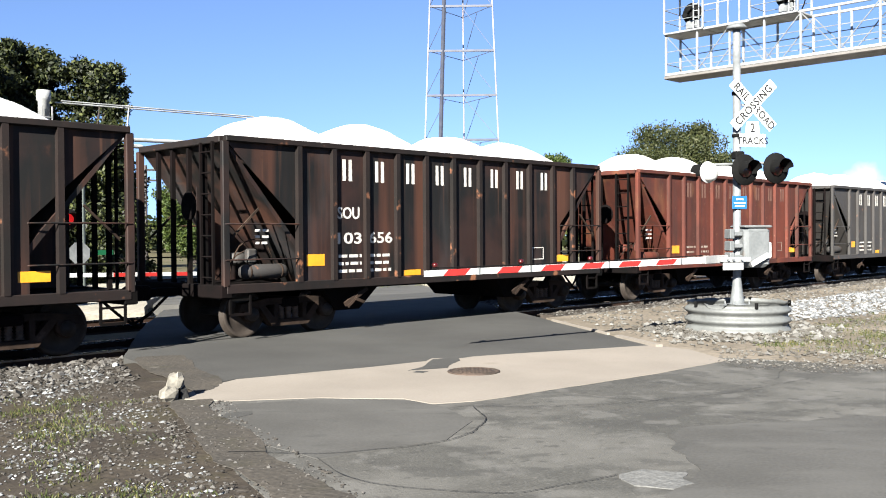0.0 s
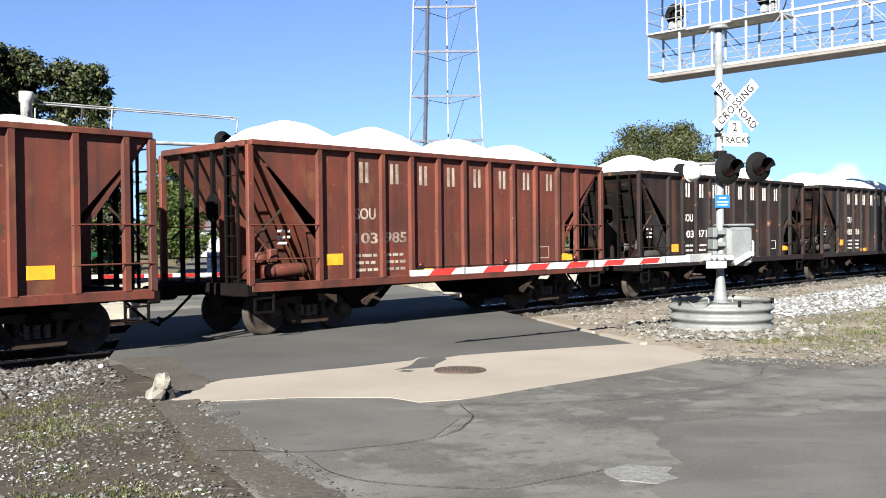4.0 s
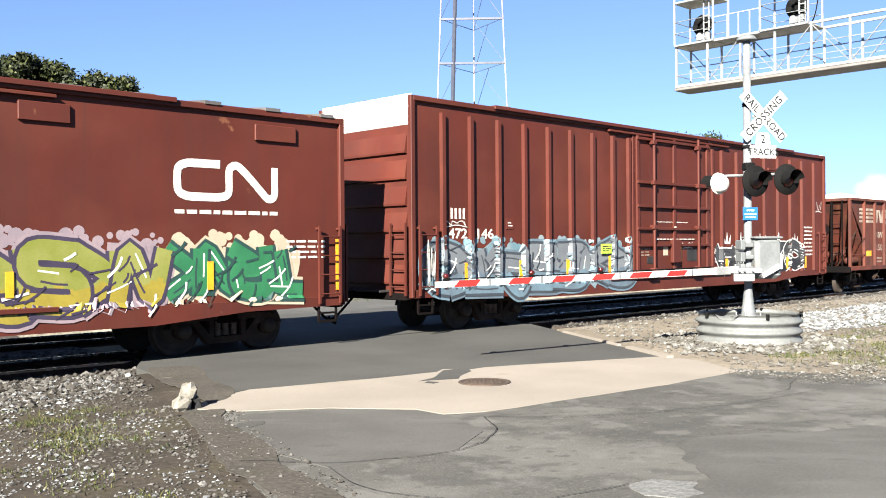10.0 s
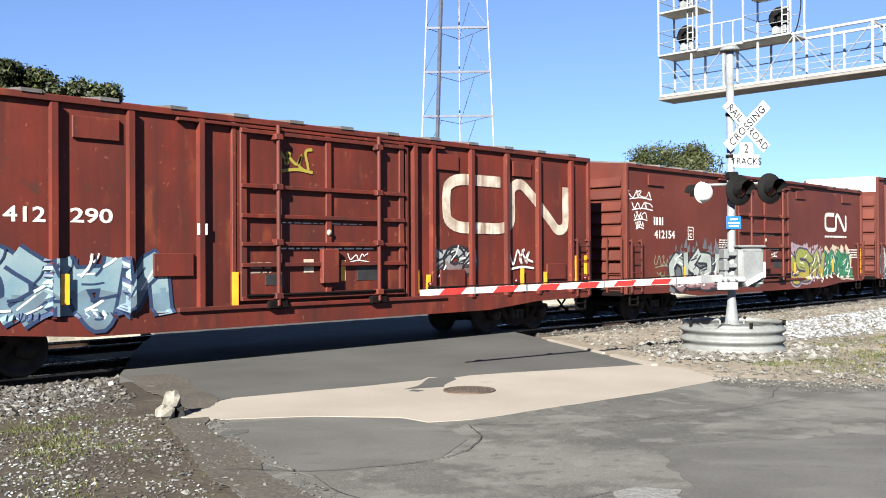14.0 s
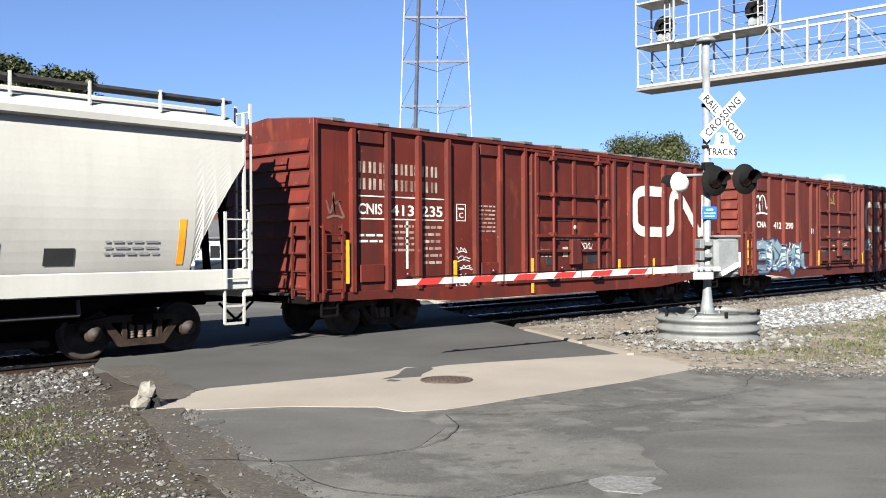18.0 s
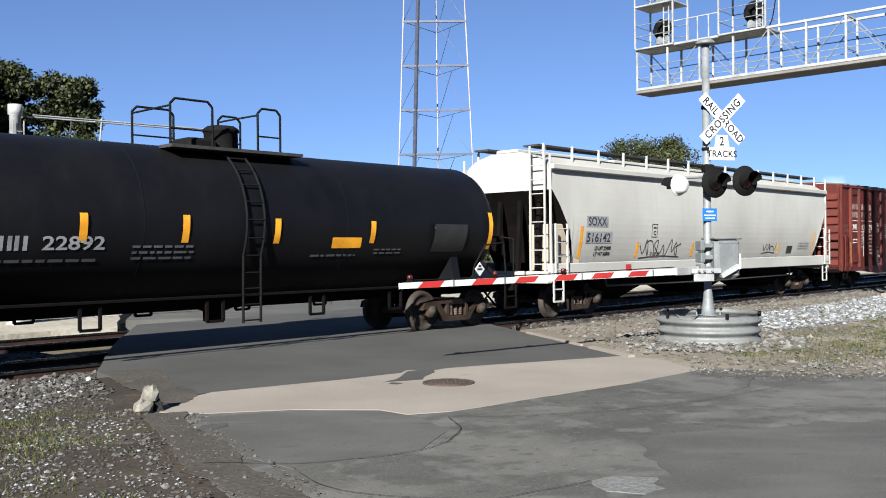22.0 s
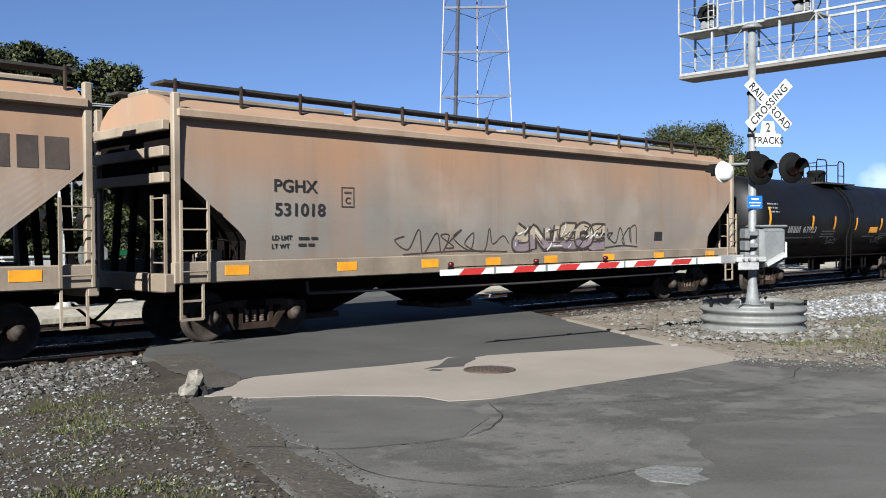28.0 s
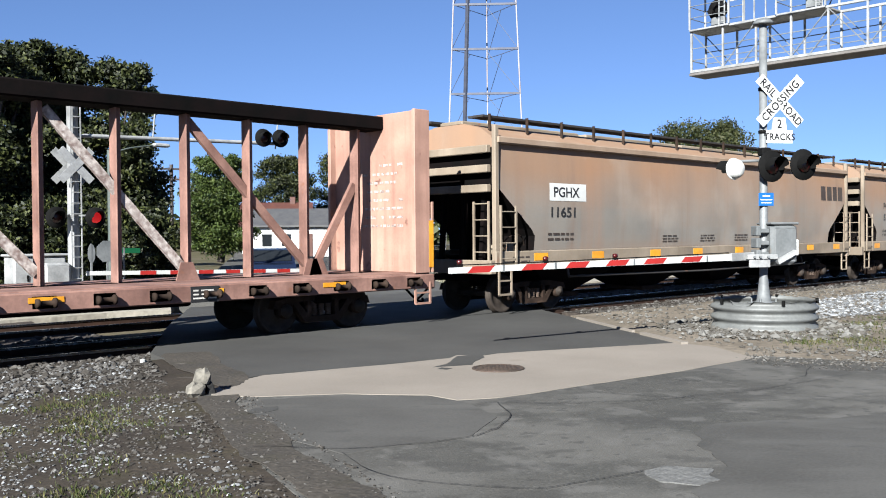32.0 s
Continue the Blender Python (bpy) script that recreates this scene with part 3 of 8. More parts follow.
sheet("asphalt_patch", [(4.9, 8.2), (5.9, 9.4), (6.9, 8.75), (7.5, 8.0), (7.5, 7.4), (7.1, 6.6), (6.3, 6.2), (5.0, 6.5)], 0.003, M_MID, "smooth grey asphalt patch", parent=road, thick=0.01, amp=0.08, seed=8)
sheet("asphalt_patch", [(7.4, 4.5), (8.2, 4.75), (9.3, 4.25), (10.2, 3.6), (13.5, 2.6), (16, 1.0), (14, -4), (3, -4), (4.5, 1.5), (6.2, 3.5)], 0.003, M_MID, "broad grey asphalt repair", parent=road, thick=0.01, amp=0.3, step=0.1, seed=9)
sheet("pale_patch", [(6.2, 3.98), (6.35, 4.3), (6.6, 4.2), (6.85, 3.9), (6.6, 3.62), (6.35, 3.7)], 0.007, ground_mat("grey_cement", ((0.1076, 0.1076, 0.1045), (0.0881, 0.0881, 0.0858)), 1.5, 40.0, 0.0, (0, 0, 0)), "small pale cement patch", parent=road, thick=0.01, amp=0.22, step=0.04, seed=10)
for k, (pts, w) in enumerate((([(4.6, 7.3), (5.2, 6.55), (6.3, 6.15), (7.2, 6.55), (7.7, 7.2)], 0.010), ([(5.0, 6.5), (4.8, 5.6), (5.3, 4.6), (6.3, 4.3)], 0.008), ([(7.6, 7.3), (8.6, 6.3), (10.2, 5.6), (12.5, 5.2)], 0.008), ([(9.0, 6.9), (9.8, 5.2), (11.2, 4.2)], 0.007), ([(10.5, 6.6), (11.5, 5.6), (12.8, 5.9)], 0.006))):
    m = Mesh()
    noise.seed_set(20 + k)
    line = [Vector(p) + Vector(noise.noise_vector((p[0] * 3, p[1] * 3, k))[:2]) * 0.05 for p in bend(pts, 8)]
    n = len(line)
    vs = []
    for i, p in enumerate(line):
        d = (line[min(i + 1, n - 1)] - line[max(i - 1, 0)]).normalized()
        ww = w * (0.6 + 0.6 * noise.noise((i * 0.7, k, 3.0)) ** 2 + 0.4)
        vs += [(p.x - d.y * ww / 2, p.y + d.x * ww / 2, 0.012), (p.x + d.y * ww / 2, p.y - d.x * ww / 2, 0.012)]
    m.add(vs, [(2 * i, 2 * i + 1, 2 * i + 3, 2 * i + 2) for i in range(n - 1)])
    part("tar_seam" if w > 0.03 else "crack", m, M_TAR, road)
sheet("tar_stain", [(9.1, 9.75), (9.5, 9.85), (10.2, 10.35), (10.6, 10.2), (10.4, 9.95), (10.0, 9.75), (9.7, 9.5)], 0.0085, M_DARK, parent=road, thick=0.0025, amp=0.06, step=0.12, seed=12)
sheet("tar_stain", [(9.05, 9.55), (9.2, 9.62), (9.25, 9.45), (9.1, 9.42)], 0.0085, M_DARK, parent=road, thick=0.0025, amp=0.03, step=0.1, seed=13)
for k, (a, b) in enumerate((((13.92, 8.6), (14.75, 10.0)), ((14.95, 10.35), (16.5, 12.9)))):
    m = Mesh().bar((*a, 0.02), (*b, 0.02), 0.13 if k == 0 else 0.06, 0.05)
    part("edging_strip", m, M_CONC, road, "pale concrete edging")
lid = Mesh().lathe([(0.37, 0.0), (0.37, 0.016), (0.33, 0.018), (0.325, 0.008), (0.29, 0.008), (0.285, 0.016), (0.0, 0.016)], 32)
cover = thing("manhole_cover", "rusty round iron manhole cover set in buff concrete", "manhole cover", at=pose(9.67, 8.97, 0.004))
part("lid", lid, M_IRON, cover)
m = Mesh()
for i in range(-3, 4):
    for j in range(-3, 4):
        if math.hypot(i, j) < 3.2:
            m.box(i * 0.08 - 0.02, i * 0.08 + 0.02, j * 0.08 - 0.02, j * 0.08 + 0.02, 0.016, 0.02)
tagged(part("tread_studs", m, M_IRON, cover), kind="stuff")
for k, (pts, mat_) in enumerate((([(4.3, 6.9), (4.9, 8.6), (5.6, 10.0), (5.95, 9.8), (5.5, 8.9), (5.3, 8.2), (5.0, 7.3), (4.6, 6.3), (4.35, 5.2), (3.9, 5.3)], M_DUST), ([(5.4, 8.62), (5.6, 8.8), (5.85, 8.74), (5.75, 8.56), (5.55, 8.52)], M_DARK), ([(6.0, 10.2), (6.4, 11.6), (6.7, 13.0), (7.2, 14.1), (7.75, 13.7), (7.25, 12.3), (6.95, 11.2), (6.75, 10.7), (6.4, 10.3)], M_DUST))):
    sheet("soil_spill" if mat_ is M_DUST else "asphalt_crust", pts, 0.0075, mat_, parent=road, thick=0.006, amp=0.16, step=0.1, seed=61 + k)
# the road beyond the tracks
far_a = Vector((17.5, 22.6))
q = lambda along, side: tuple(far_a + ROAD * along + Vector((0.85, -0.53)) * side)
sheet("far_road", [q(-0.5, -4.8), q(-0.5, 4.8), q(60, 4.2), q(240, 4.0), q(240, -4.0), q(60, -4.2)], -0.012, M_MID, "grey asphalt road running on beyond the tracks", thick=0.4)
sheet("far_lot", [(24, 22.8), (90, 22.8), (120, 60), q(25, 5.2), q(1, 5.2)], -0.02, M_LOT, "pale gravel lot beyond the tracks", thick=0.35, amp=0.3, step=1.5, seed=15)
sheet("far_verge", [(-60, 22.8), (11.8, 22.8), q(20, -5.2), (-60, 60)], -0.02, M_LOT, "pale gravel and dirt beyond the tracks", thick=0.35, amp=0.3, step=1.5, seed=16)

# ballast beds, open where the road crosses
YT = (16.09, 20.4)
for k, (a, b) in enumerate(((-160.0, 8.3), (18.9, 260.0))):
    prof = [(13.3, -0.03), (13.9, -0.08), (14.5, -0.13), (22.0, -0.13), (22.4, -0.13), (23.2, -0.04), (23.2, -0.5), (13.3, -0.5)]
    bed = part("ballast_bed", Mesh().poly(prof, "x", a, b), M_BALLAST, None)
    tagged(bed, "grey-brown stone ballast under the tracks", kind="structure")


def rail_mesh(a, b):
    m = Mesh()
    m.poly([(-0.075, -0.17), (0.075, -0.17), (0.075, -0.155), (0.012, -0.13), (0.012, -0.045), (-0.012, -0.045), (-0.012, -0.13), (-0.075, -0.155)], "x", a, b)
    return m


for k, y in enumerate(YT):
    tr = thing("railway_track", "rusty steel rails on dark timber ties in ballast", "railway track", "tracks", "structure", at=pose(0, y, 0))
    tr.name = "track_%d" % (k + 1)
    for sy in (-0.7525, 0.7525):
        r = part("rail", rail_mesh(-160, 260), M_RAIL, tr)
        r.location.y = sy
        h = part("rail_head", Mesh().box(-160, 260, -0.036, 0.036, -0.045, 0.0, 0.006), M_HEAD, r, "polished rail head")
    first = None
    rnd = random.Random(k + 3)
    far = Mesh()
    for i in range(-60, 190):
        x = i * 0.53
        if 8.0 < x < 19.2:
            continue
        if -12 < x < 50:
            if first is None:
                first = part("tie", Mesh().box(-0.115, 0.115, -1.3, 1.3, -0.33, -0.172, 0.012), M_TIE, tr)
                t = first
            else:
                t = again(first)
            t.matrix_basis = pose(x + rnd.uniform(-0.02, 0.02), rnd.uniform(-0.05, 0.05), rnd.uniform(0.042, 0.05), 0, 0, rnd.uniform(-1, 1))
        else:
            far.box(x - 0.115, x + 0.115, -1.3, 1.3, -0.33, -0.127)
    tagged(part("far_ties", far, M_TIE, tr), kind="stuff")
sheet("flangeway", [(8.2, 15.28), (19.2, 15.28), (19.2, 15.39), (8.2, 15.39)], 0.0045, M_TAR, parent=road, thick=0.002)

# ---- crossing signals, gantry, tower ----
def flasher(parent, x, z, turn, lit=None, y=0.0, disc=0.29):
    """A round crossing light: backing disc, hood and lens. turn: degrees about z from facing -y."""
    m = Mesh().lathe([(0.0, -0.02), (disc, -0.02), (disc + 0.005, 0.0), (disc, 0.012), (0.0, 0.012)], 28, AXIS_Y)
    skin = SIGNWHITE if turn > 90 else HOOD
    back = part("backing_disc", m, skin, parent)
    back.matrix_basis = TX(x, y, z) @ Matrix.Rotation(radians(turn), 4, "Z")
    n, vs = 22, []
    for i in range(n + 1):
        a = math.pi * (-0.15 + 1.3 * i / n)
        for d, r in ((-0.015, 0.17), (-0.30 if 0.1 < i / n < 0.9 else -0.16, 0.18)):
            vs.append((r * math.cos(a), d, r * math.sin(a)))
    m = Mesh().add(vs, [(2 * i, 2 * i + 1, 2 * i + 3, 2 * i + 2) for i in range(n)], True)
    part("hood", m, HOOD, back)
    m = Mesh().lathe([(0.0, 0.06), (0.08, 0.05), (0.15, 0.02), (0.155, 0.0)], 20, TX(0, -0.02, 0) @ AXIS_Y)
    part("lens", m, lit or REDLENS, back)
    m = Mesh().lathe([(0.0, 0.18), (0.12, 0.165), (0.18, 0.1), (0.195, 0.0)], 20, TX(0, 0.012, 0) @ AXIS_Y.inverted())
    part("housing", m, SIGNWHITE if lit is None and turn > 90 else HOOD, back)
    return back


def rot_letters(parent, text, h, x, z, angle, y, width=0.8):
    me = letters(text, h, 0.004, 1.05, width)
    me.materials.append(SIGNBLACK)
    ob = part("lettering", me, SIGNBLACK, parent)
    ob.matrix_basis = TX(x, y, z) @ Matrix.Rotation(radians(-angle), 4, "Y") @ Matrix.Rotation(radians(90), 4, "X")
    return ob


gate = thing("crossing_signal", "galvanised crossing signal mast with crossbuck, flashers and gate motor", "crossing signal", "crossing signals", at=pose(17.63, 9.08, 0, 0, 0, -32))
m = Mesh().lathe([(0.30, 0.45), (0.30, 0.48), (0.14, 0.52), (0.11, 0.75), (0.085, 0.98), (0.08, 1.0), (0.075, 6.05), (0.0, 6.05)], 20)
mast = part("mast", m, GALV, gate)
for a in range(4):
    t = radians(45 + 90 * a)
    part("anchor_bolt", Mesh().bar((0.24 * math.cos(t), 0.24 * math.sin(t), 0.46), (0.24 * math.cos(t), 0.24 * math.sin(t), 0.56), 0.04, n=6), GALV, mast)
part("bell", Mesh().lathe([(0.0, 6.16), (0.14, 6.14), (0.2, 6.08), (0.2, 6.04), (0.0, 6.02)], 18), GALV, gate, "round warning bell")
for z in (3.9, 4.15, 4.75):
    part("mast_clamp", Mesh().lathe([(0.076, z - 0.035), (0.098, z - 0.03), (0.098, z + 0.03), (0.076, z + 0.035)], 16), HOOD, gate)
# crossbuck
cbk = part("crossbuck", Mesh().bar((0.08, -0.05, 4.51), (0.29, -0.1, 4.51), 0.05), GALV, gate)
for ang, t, off in ((-45, "RAIL ROAD", 0.0), (45, "CROSSING", -0.02)):
    b = part("blade", Mesh().box(-0.64, 0.64, -0.008, 0.0, -0.115, 0.115, 0.003), SIGNWHITE, cbk, "white crossbuck blade with black letters")
    b.matrix_basis = TX(0.29, -0.12 + off, 4.51) @ Matrix.Rotation(radians(-ang), 4, "Y")
    if ang < 0:
        for word, xx in (("RAIL", -0.36), ("ROAD", 0.36)):
            me = letters(word, 0.16, 0.004, 1.08, 0.85)
            me.materials.append(SIGNBLACK)
            o = part("lettering", me, SIGNBLACK, b)
            o.matrix_basis = TX(xx, -0.011, -0.072) @ Matrix.Rotation(radians(90), 4, "X")
    else:
        me = letters(t, 0.16, 0.004, 1.12, 0.92)
        me.materials.append(SIGNBLACK)
        o = part("lettering", me, SIGNBLACK, b)
        o.matrix_basis = TX(0, -0.011, -0.072) @ Matrix.Rotation(radians(90), 4, "X")
tsg = part("track_count_sign", Mesh().poly([(0.0, 3.67), (0.58, 3.67), (0.58, 3.93), (0.46, 3.93), (0.42, 4.18), (0.16, 4.18), (0.12, 3.93), (0.0, 3.93)], "y", -0.11, -0.1), SIGNWHITE, gate, "white plate with the number of tracks")
rot_letters(tsg, "2", 0.18, 0.29, 3.97, 0, -0.113)
rot_letters(tsg, "TRACKS", 0.14, 0.29, 3.73, 0, -0.113, 0.92)
part("sign_bracket", Mesh().box(0.0, 0.5, -0.1, 0.0, 3.78, 3.82), GALV, gate)
# flashers on their cross-arm
part("cross_arm", Mesh().bar((-0.68, -0.02, 3.3), (0.74, -0.02, 3.36), 0.06, n=10), GALV, gate)
part("junction_box", Mesh().box(-0.1, 0.1, -0.14, 0.06, 3.42, 3.58, 0.02), HOOD, gate)
flasher(gate, -0.62, 3.16, 199, None, 0.05, 0.215)
flasher(gate, 0.06, 3.2, 8, None, -0.2, 0.31)
flasher(gate, 0.76, 3.24, 8, None, -0.2, 0.31)
# blue notice
nb = part("notice_plate", Mesh().box(-0.165, 0.165, -0.105, -0.095, 2.42, 2.68, 0.006), SIGNBLUE, gate, "small blue notice plate")
m = Mesh()
for k, (z, w) in enumerate(((2.6, 0.08), (2.53, 0.13), (2.47, 0.11))):
    m.box(-w, w, -0.109, -0.105, z, z + (0.02 if k else 0.03))
part("small_print", m, SIGNWHITE, nb)
# gate motor and arm
mot = part("gate_motor", Mesh().box(0.02, 0.6, -0.28, 0.26, 1.24, 2.06, 0.07), MOTOR, gate, "grey painted gate motor housing")
part("motor_door", Mesh().box(0.08, 0.54, -0.30, -0.275, 1.36, 1.96, 0.012), MOTOR, mot)
part("motor_lid", Mesh().box(0.0, 0.62, -0.3, 0.28, 2.04, 2.09, 0.02), MOTOR, mot)
part("motor_flange", Mesh().box(0.60, 0.68, -0.18, 0.16, 1.42, 1.75, 0.02), SIGNWHITE, mot)
for z in (1.45, 1.68, 1.92):
    part("bracket", Mesh().box(-0.26, 0.02, -0.2, -0.05, z - 0.045, z + 0.045, 0.015), MOTOR, gate)
    part("bracket", Mesh().box(-0.30, -0.2, -0.26, -0.02, z - 0.1, z + 0.1, 0.015), MOTOR, gate)
m = Mesh()
m.box(-0.55, 0.1, -0.36, -0.28, 1.36, 1.46, 0.01)
m.box(-0.5, -0.05, -0.34, -0.3, 1.2, 1.36, 0.01)
m.bar((0.1, -0.33, 1.3), (0.5, -0.33, 1.5), 0.09)
part("arm_yoke", m, ALU, gate)
for dx in (-0.42, -0.3, -0.12):
    part("yoke_bolt", Mesh().bar((dx, -0.37, 1.41), (dx, -0.40, 1.41), 0.05, n=6), GALV, gate)
ring = thing("culvert_ring", "corrugated galvanised steel ring filled with dirt round the mast", "culvert ring", at=pose(17.63, 9.08, 0))
prof = []
for k in range(29):
    z = -0.04 + 0.6 * k / 28
    prof.append((1.0 + 0.035 * math.sin(2 * math.pi * k / 9.3), z))
m = Mesh()
n = 64
vs = [(r * math.cos(2 * math.pi * i / n), r * math.sin(2 * math.pi * i / n), z + ((0.012 * math.sin(1.3 * i) - (0.09 if 30 < i % 64 < 35 else 0.0)) if z > 0.54 else 0)) for r, z in prof for i in range(n)]
m.add(vs, [(k * n + i, k * n + (i + 1) % n, (k + 1) * n + (i + 1) % n, (k + 1) * n + i) for k in range(len(prof) - 1) for i in range(n)], True)
part("ring_wall", m, RINGSTEEL, ring)
part("dirt_fill", Mesh().lathe([(0.97, 0.36), (0.8, 0.42), (0.4, 0.46), (0.0, 0.46)], 32), M_DIRT, ring, "brown dirt fill")
for a in range(0, 360, 72):
    t = radians(a + 12)
    part("ring_lug", Mesh().bar((1.0 * math.cos(t), 1.0 * math.sin(t), 0.48), (1.0 * math.cos(t), 1.0 * math.sin(t), 0.59), 0.05), HOOD, ring)

arm = thing("gate_arm", "lowered red and white striped crossing gate arm", "gate arm", "gate arms", at=pose(17.35, 9.12, 1.42, 0, -0.62, -9.5))
L_ARM = 7.4
part("arm_board", Mesh().poly([(-L_ARM, -0.046), (0, -0.065), (0, 0.065), (-L_ARM, 0.046)], "y", -0.02, 0.02), SIGNWHITE, arm)
for a, b in ((7.07, 6.64), (5.98, 5.54), (5.03, 4.58), (4.1, 3.62), (3.17, 2.66), (2.18, 1.68)):
    part("stripe", Mesh().poly([(-a, -0.049), (-b, -0.051), (-b + 0.11, 0.051), (-a + 0.11, 0.049)], "y", -0.0235, 0.0235), SIGNRED, arm)
part("arm_sleeve", Mesh().box(-0.75, 0.2, -0.035, 0.035, -0.08, 0.08, 0.01), ALU, arm)
for x in (-7.2, -5.45, -3.85):
    part("lamp_stand", Mesh().box(x - 0.05, x + 0.05, -0.02, 0.02, 0.05, 0.09), HOOD, arm)
    part("arm_lamp", Mesh().lathe([(0.0, -0.045), (0.035, -0.035), (0.04, 0.0), (0.035, 0.035), (0.0, 0.045)], 14, TX(x, 0, 0.125) @ AXIS_X), ARM_LAMP, arm, "red arm lamp")
for x in (-6.35, -5.25, -3.4, -1.45):
    part("arm_clamp", Mesh().box(x - 0.02, x + 0.02, -0.027, 0.027, -0.056, 0.056), GALV, arm)
part("lamp_cable", Mesh().tube([(-7.2, 0.0, 0.08), (-5.4, 0.0, 0.072), (-3.8, 0, 0.075), (-0.8, 0, 0.09)], 0.01), HOOD, arm)

# signal gantry over both tracks
gy = thing("signal_gantry", "white-painted cantilever signal gantry with walkway over the tracks", "signal gantry", at=pose(36.0, 0, 0))
Y0, Y1, ZB, ZT, W = 11.2, 21.87, 8.8, 10.66, 1.2
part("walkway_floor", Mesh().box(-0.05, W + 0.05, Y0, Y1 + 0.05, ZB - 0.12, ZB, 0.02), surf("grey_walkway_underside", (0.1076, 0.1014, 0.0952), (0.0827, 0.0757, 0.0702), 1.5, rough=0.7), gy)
for x in (0, W):
    part("bottom_chord", Mesh().box(x - 0.06, x + 0.06, Y0, Y1, ZB, ZB + 0.12, 0.015), ALU, gy)
    part("top_chord", Mesh().box(x - 0.05, x + 0.05, Y0, Y1, ZT - 0.1, ZT, 0.012), ALU, gy)
    y, k = Y1 - 0.05, 0
    while y > Y0:
        part("truss_post", Mesh().bar((x, y, ZB), (x, y, ZT), 0.075 if k % 1 == 0 else 0.05), ALU, gy)
        if y - 1.5 > Y0:
            part("truss_diagonal", Mesh().bar((x, y, ZB + 0.1) if k % 2 else (x, y, ZT - 0.1), (x, y - 1.5, ZT - 0.1) if k % 2 else (x, y - 1.5, ZB + 0.1), 0.035), GALV, gy)
        y -= 1.5
        k += 1
    for z in (ZB + 0.55, ZB + 1.05):
        part("hand_rail", Mesh().bar((x, Y0, z), (x, Y1, z), 0.032), GALV, gy)
for y in (Y1, Y1 - 3, Y1 - 6, Y1 - 9):
    part("cross_tie", Mesh().bar((0, y, ZT - 0.05), (W, y, ZT - 0.05), 0.06), ALU, gy)
    part("cross_tie", Mesh().bar((0, y, ZB + 0.55), (W, y, ZB + 0.55), 0.032), GALV, gy)


def signal_stage(ya, yb, z0, floors, head_y):
    """A caged platform above the truss with its coloured-light heads."""
    for k in range(floors):
        z = z0 + k * 1.86
        part("stage_floor", Mesh().box(-0.15, W, ya, yb, z - 0.08, z, 0.015), ALU, gy)
        for zz in (0.5, 1.0):
            part("stage_rail", Mesh().tube([(-0.1, ya, z + zz), (-0.1, yb, z + zz), (W, yb, z + zz), (W, ya, z + zz)], 0.018), GALV, gy)
        hd = part("signal_head", Mesh().lathe([(0.0, -0.03), (0.46, -0.03), (0.46, 0.02), (0.0, 0.02)], 26, TX(0.55, head_y, z + 0.82) @ AXIS_X), HOOD, gy, "round black signal head")
        part("lamp_hood", Mesh().lathe([(0.11, 0.0), (0.12, 0.32)], 14, TX(0.5, head_y, z + 0.98) @ Matrix.Rotation(radians(-90), 4, "Y")), HOOD, hd)
        part("lamp_hood", Mesh().lathe([(0.11, 0.0), (0.12, 0.32)], 14, TX(0.5, head_y - 0.18, z + 0.7) @ Matrix.Rotation(radians(-90), 4, "Y")), HOOD, hd)
        part("lamp_hood", Mesh().lathe([(0.11, 0.0), (0.12, 0.32)], 14, TX(0.5, head_y + 0.18, z + 0.7) @ Matrix.Rotation(radians(-90), 4, "Y")), HOOD, hd)
        part("head_case", Mesh().box(0.45, 0.75, head_y - 0.3, head_y + 0.3, z + 0.02, z + 0.5, 0.03), GALV, hd)
        m = Mesh()
        for y in (head_y - 0.55, head_y - 0.3):
            m.bar((0.1, y, z), (0.1, y, z + 1.86), 0.045)
        for r in range(6):
            m.bar((0.1, head_y - 0.55, z + 0.2 + 0.3 * r), (0.1, head_y - 0.3, z + 0.2 + 0.3 * r), 0.03)
        part("stage_ladder", m, ALU, gy)
    for x in (-0.1, W):
        for y in (ya, yb):
            part("stage_post", Mesh().bar((x, y, z0), (x, y, z0 + 1.86 * floors), 0.065), ALU, gy)


signal_stage(20.0, 21.85, 10.66, 3, 20.85)
signal_stage(15.9, 17.9, 10.66, 2, 16.65)
part("link_floor", Mesh().box(0.0, W, 17.9, 20.0, 10.6, 10.66, 0.01), ALU, gy)
for y in (18.4, 18.9, 19.4):
    part("link_post", Mesh().bar((0, y, 10.66), (0, y, 11.6), 0.045), ALU, gy)
part("link_rail", Mesh().bar((0, 17.9, 11.6), (0, 20.0, 11.6), 0.04), ALU, gy)
part("signal_cable", Mesh().tube(bend([(0.6, 16.2, 12.3), (0.6, 15.8, 12.1), (0.6, 15.9, 11.2), (0.6, 16.1, 10.7)], 5), 0.025), HOOD, gy)
for sx in (0.1, W - 0.1):
    for yy in (10.55, 11.15):
        part("mast_leg", Mesh().box(sx - 0.1, sx + 0.1, yy - 0.1, yy + 0.1, 0.0, 13.0, 0.02), GALV, gy)
z = 0.6
while z < 12.6:
    m = Mesh()
    m.bar((0.1, 10.55, z), (0.1, 11.15, z), 0.06)
    m.bar((W - 0.1, 10.55, z), (W - 0.1, 11.15, z + 0.6), 0.05)
    m.bar((0.1, 10.55, z), (W - 0.1, 10.55, z + 0.6), 0.05)
    part("mast_brace", m, GALV, gy)
    z += 0.6
part("mast_footing", Mesh().box(-0.35, W + 0.35, 10.1, 11.6, -0.1, 0.14, 0.04), M_CONC, gy, "pale concrete footing")

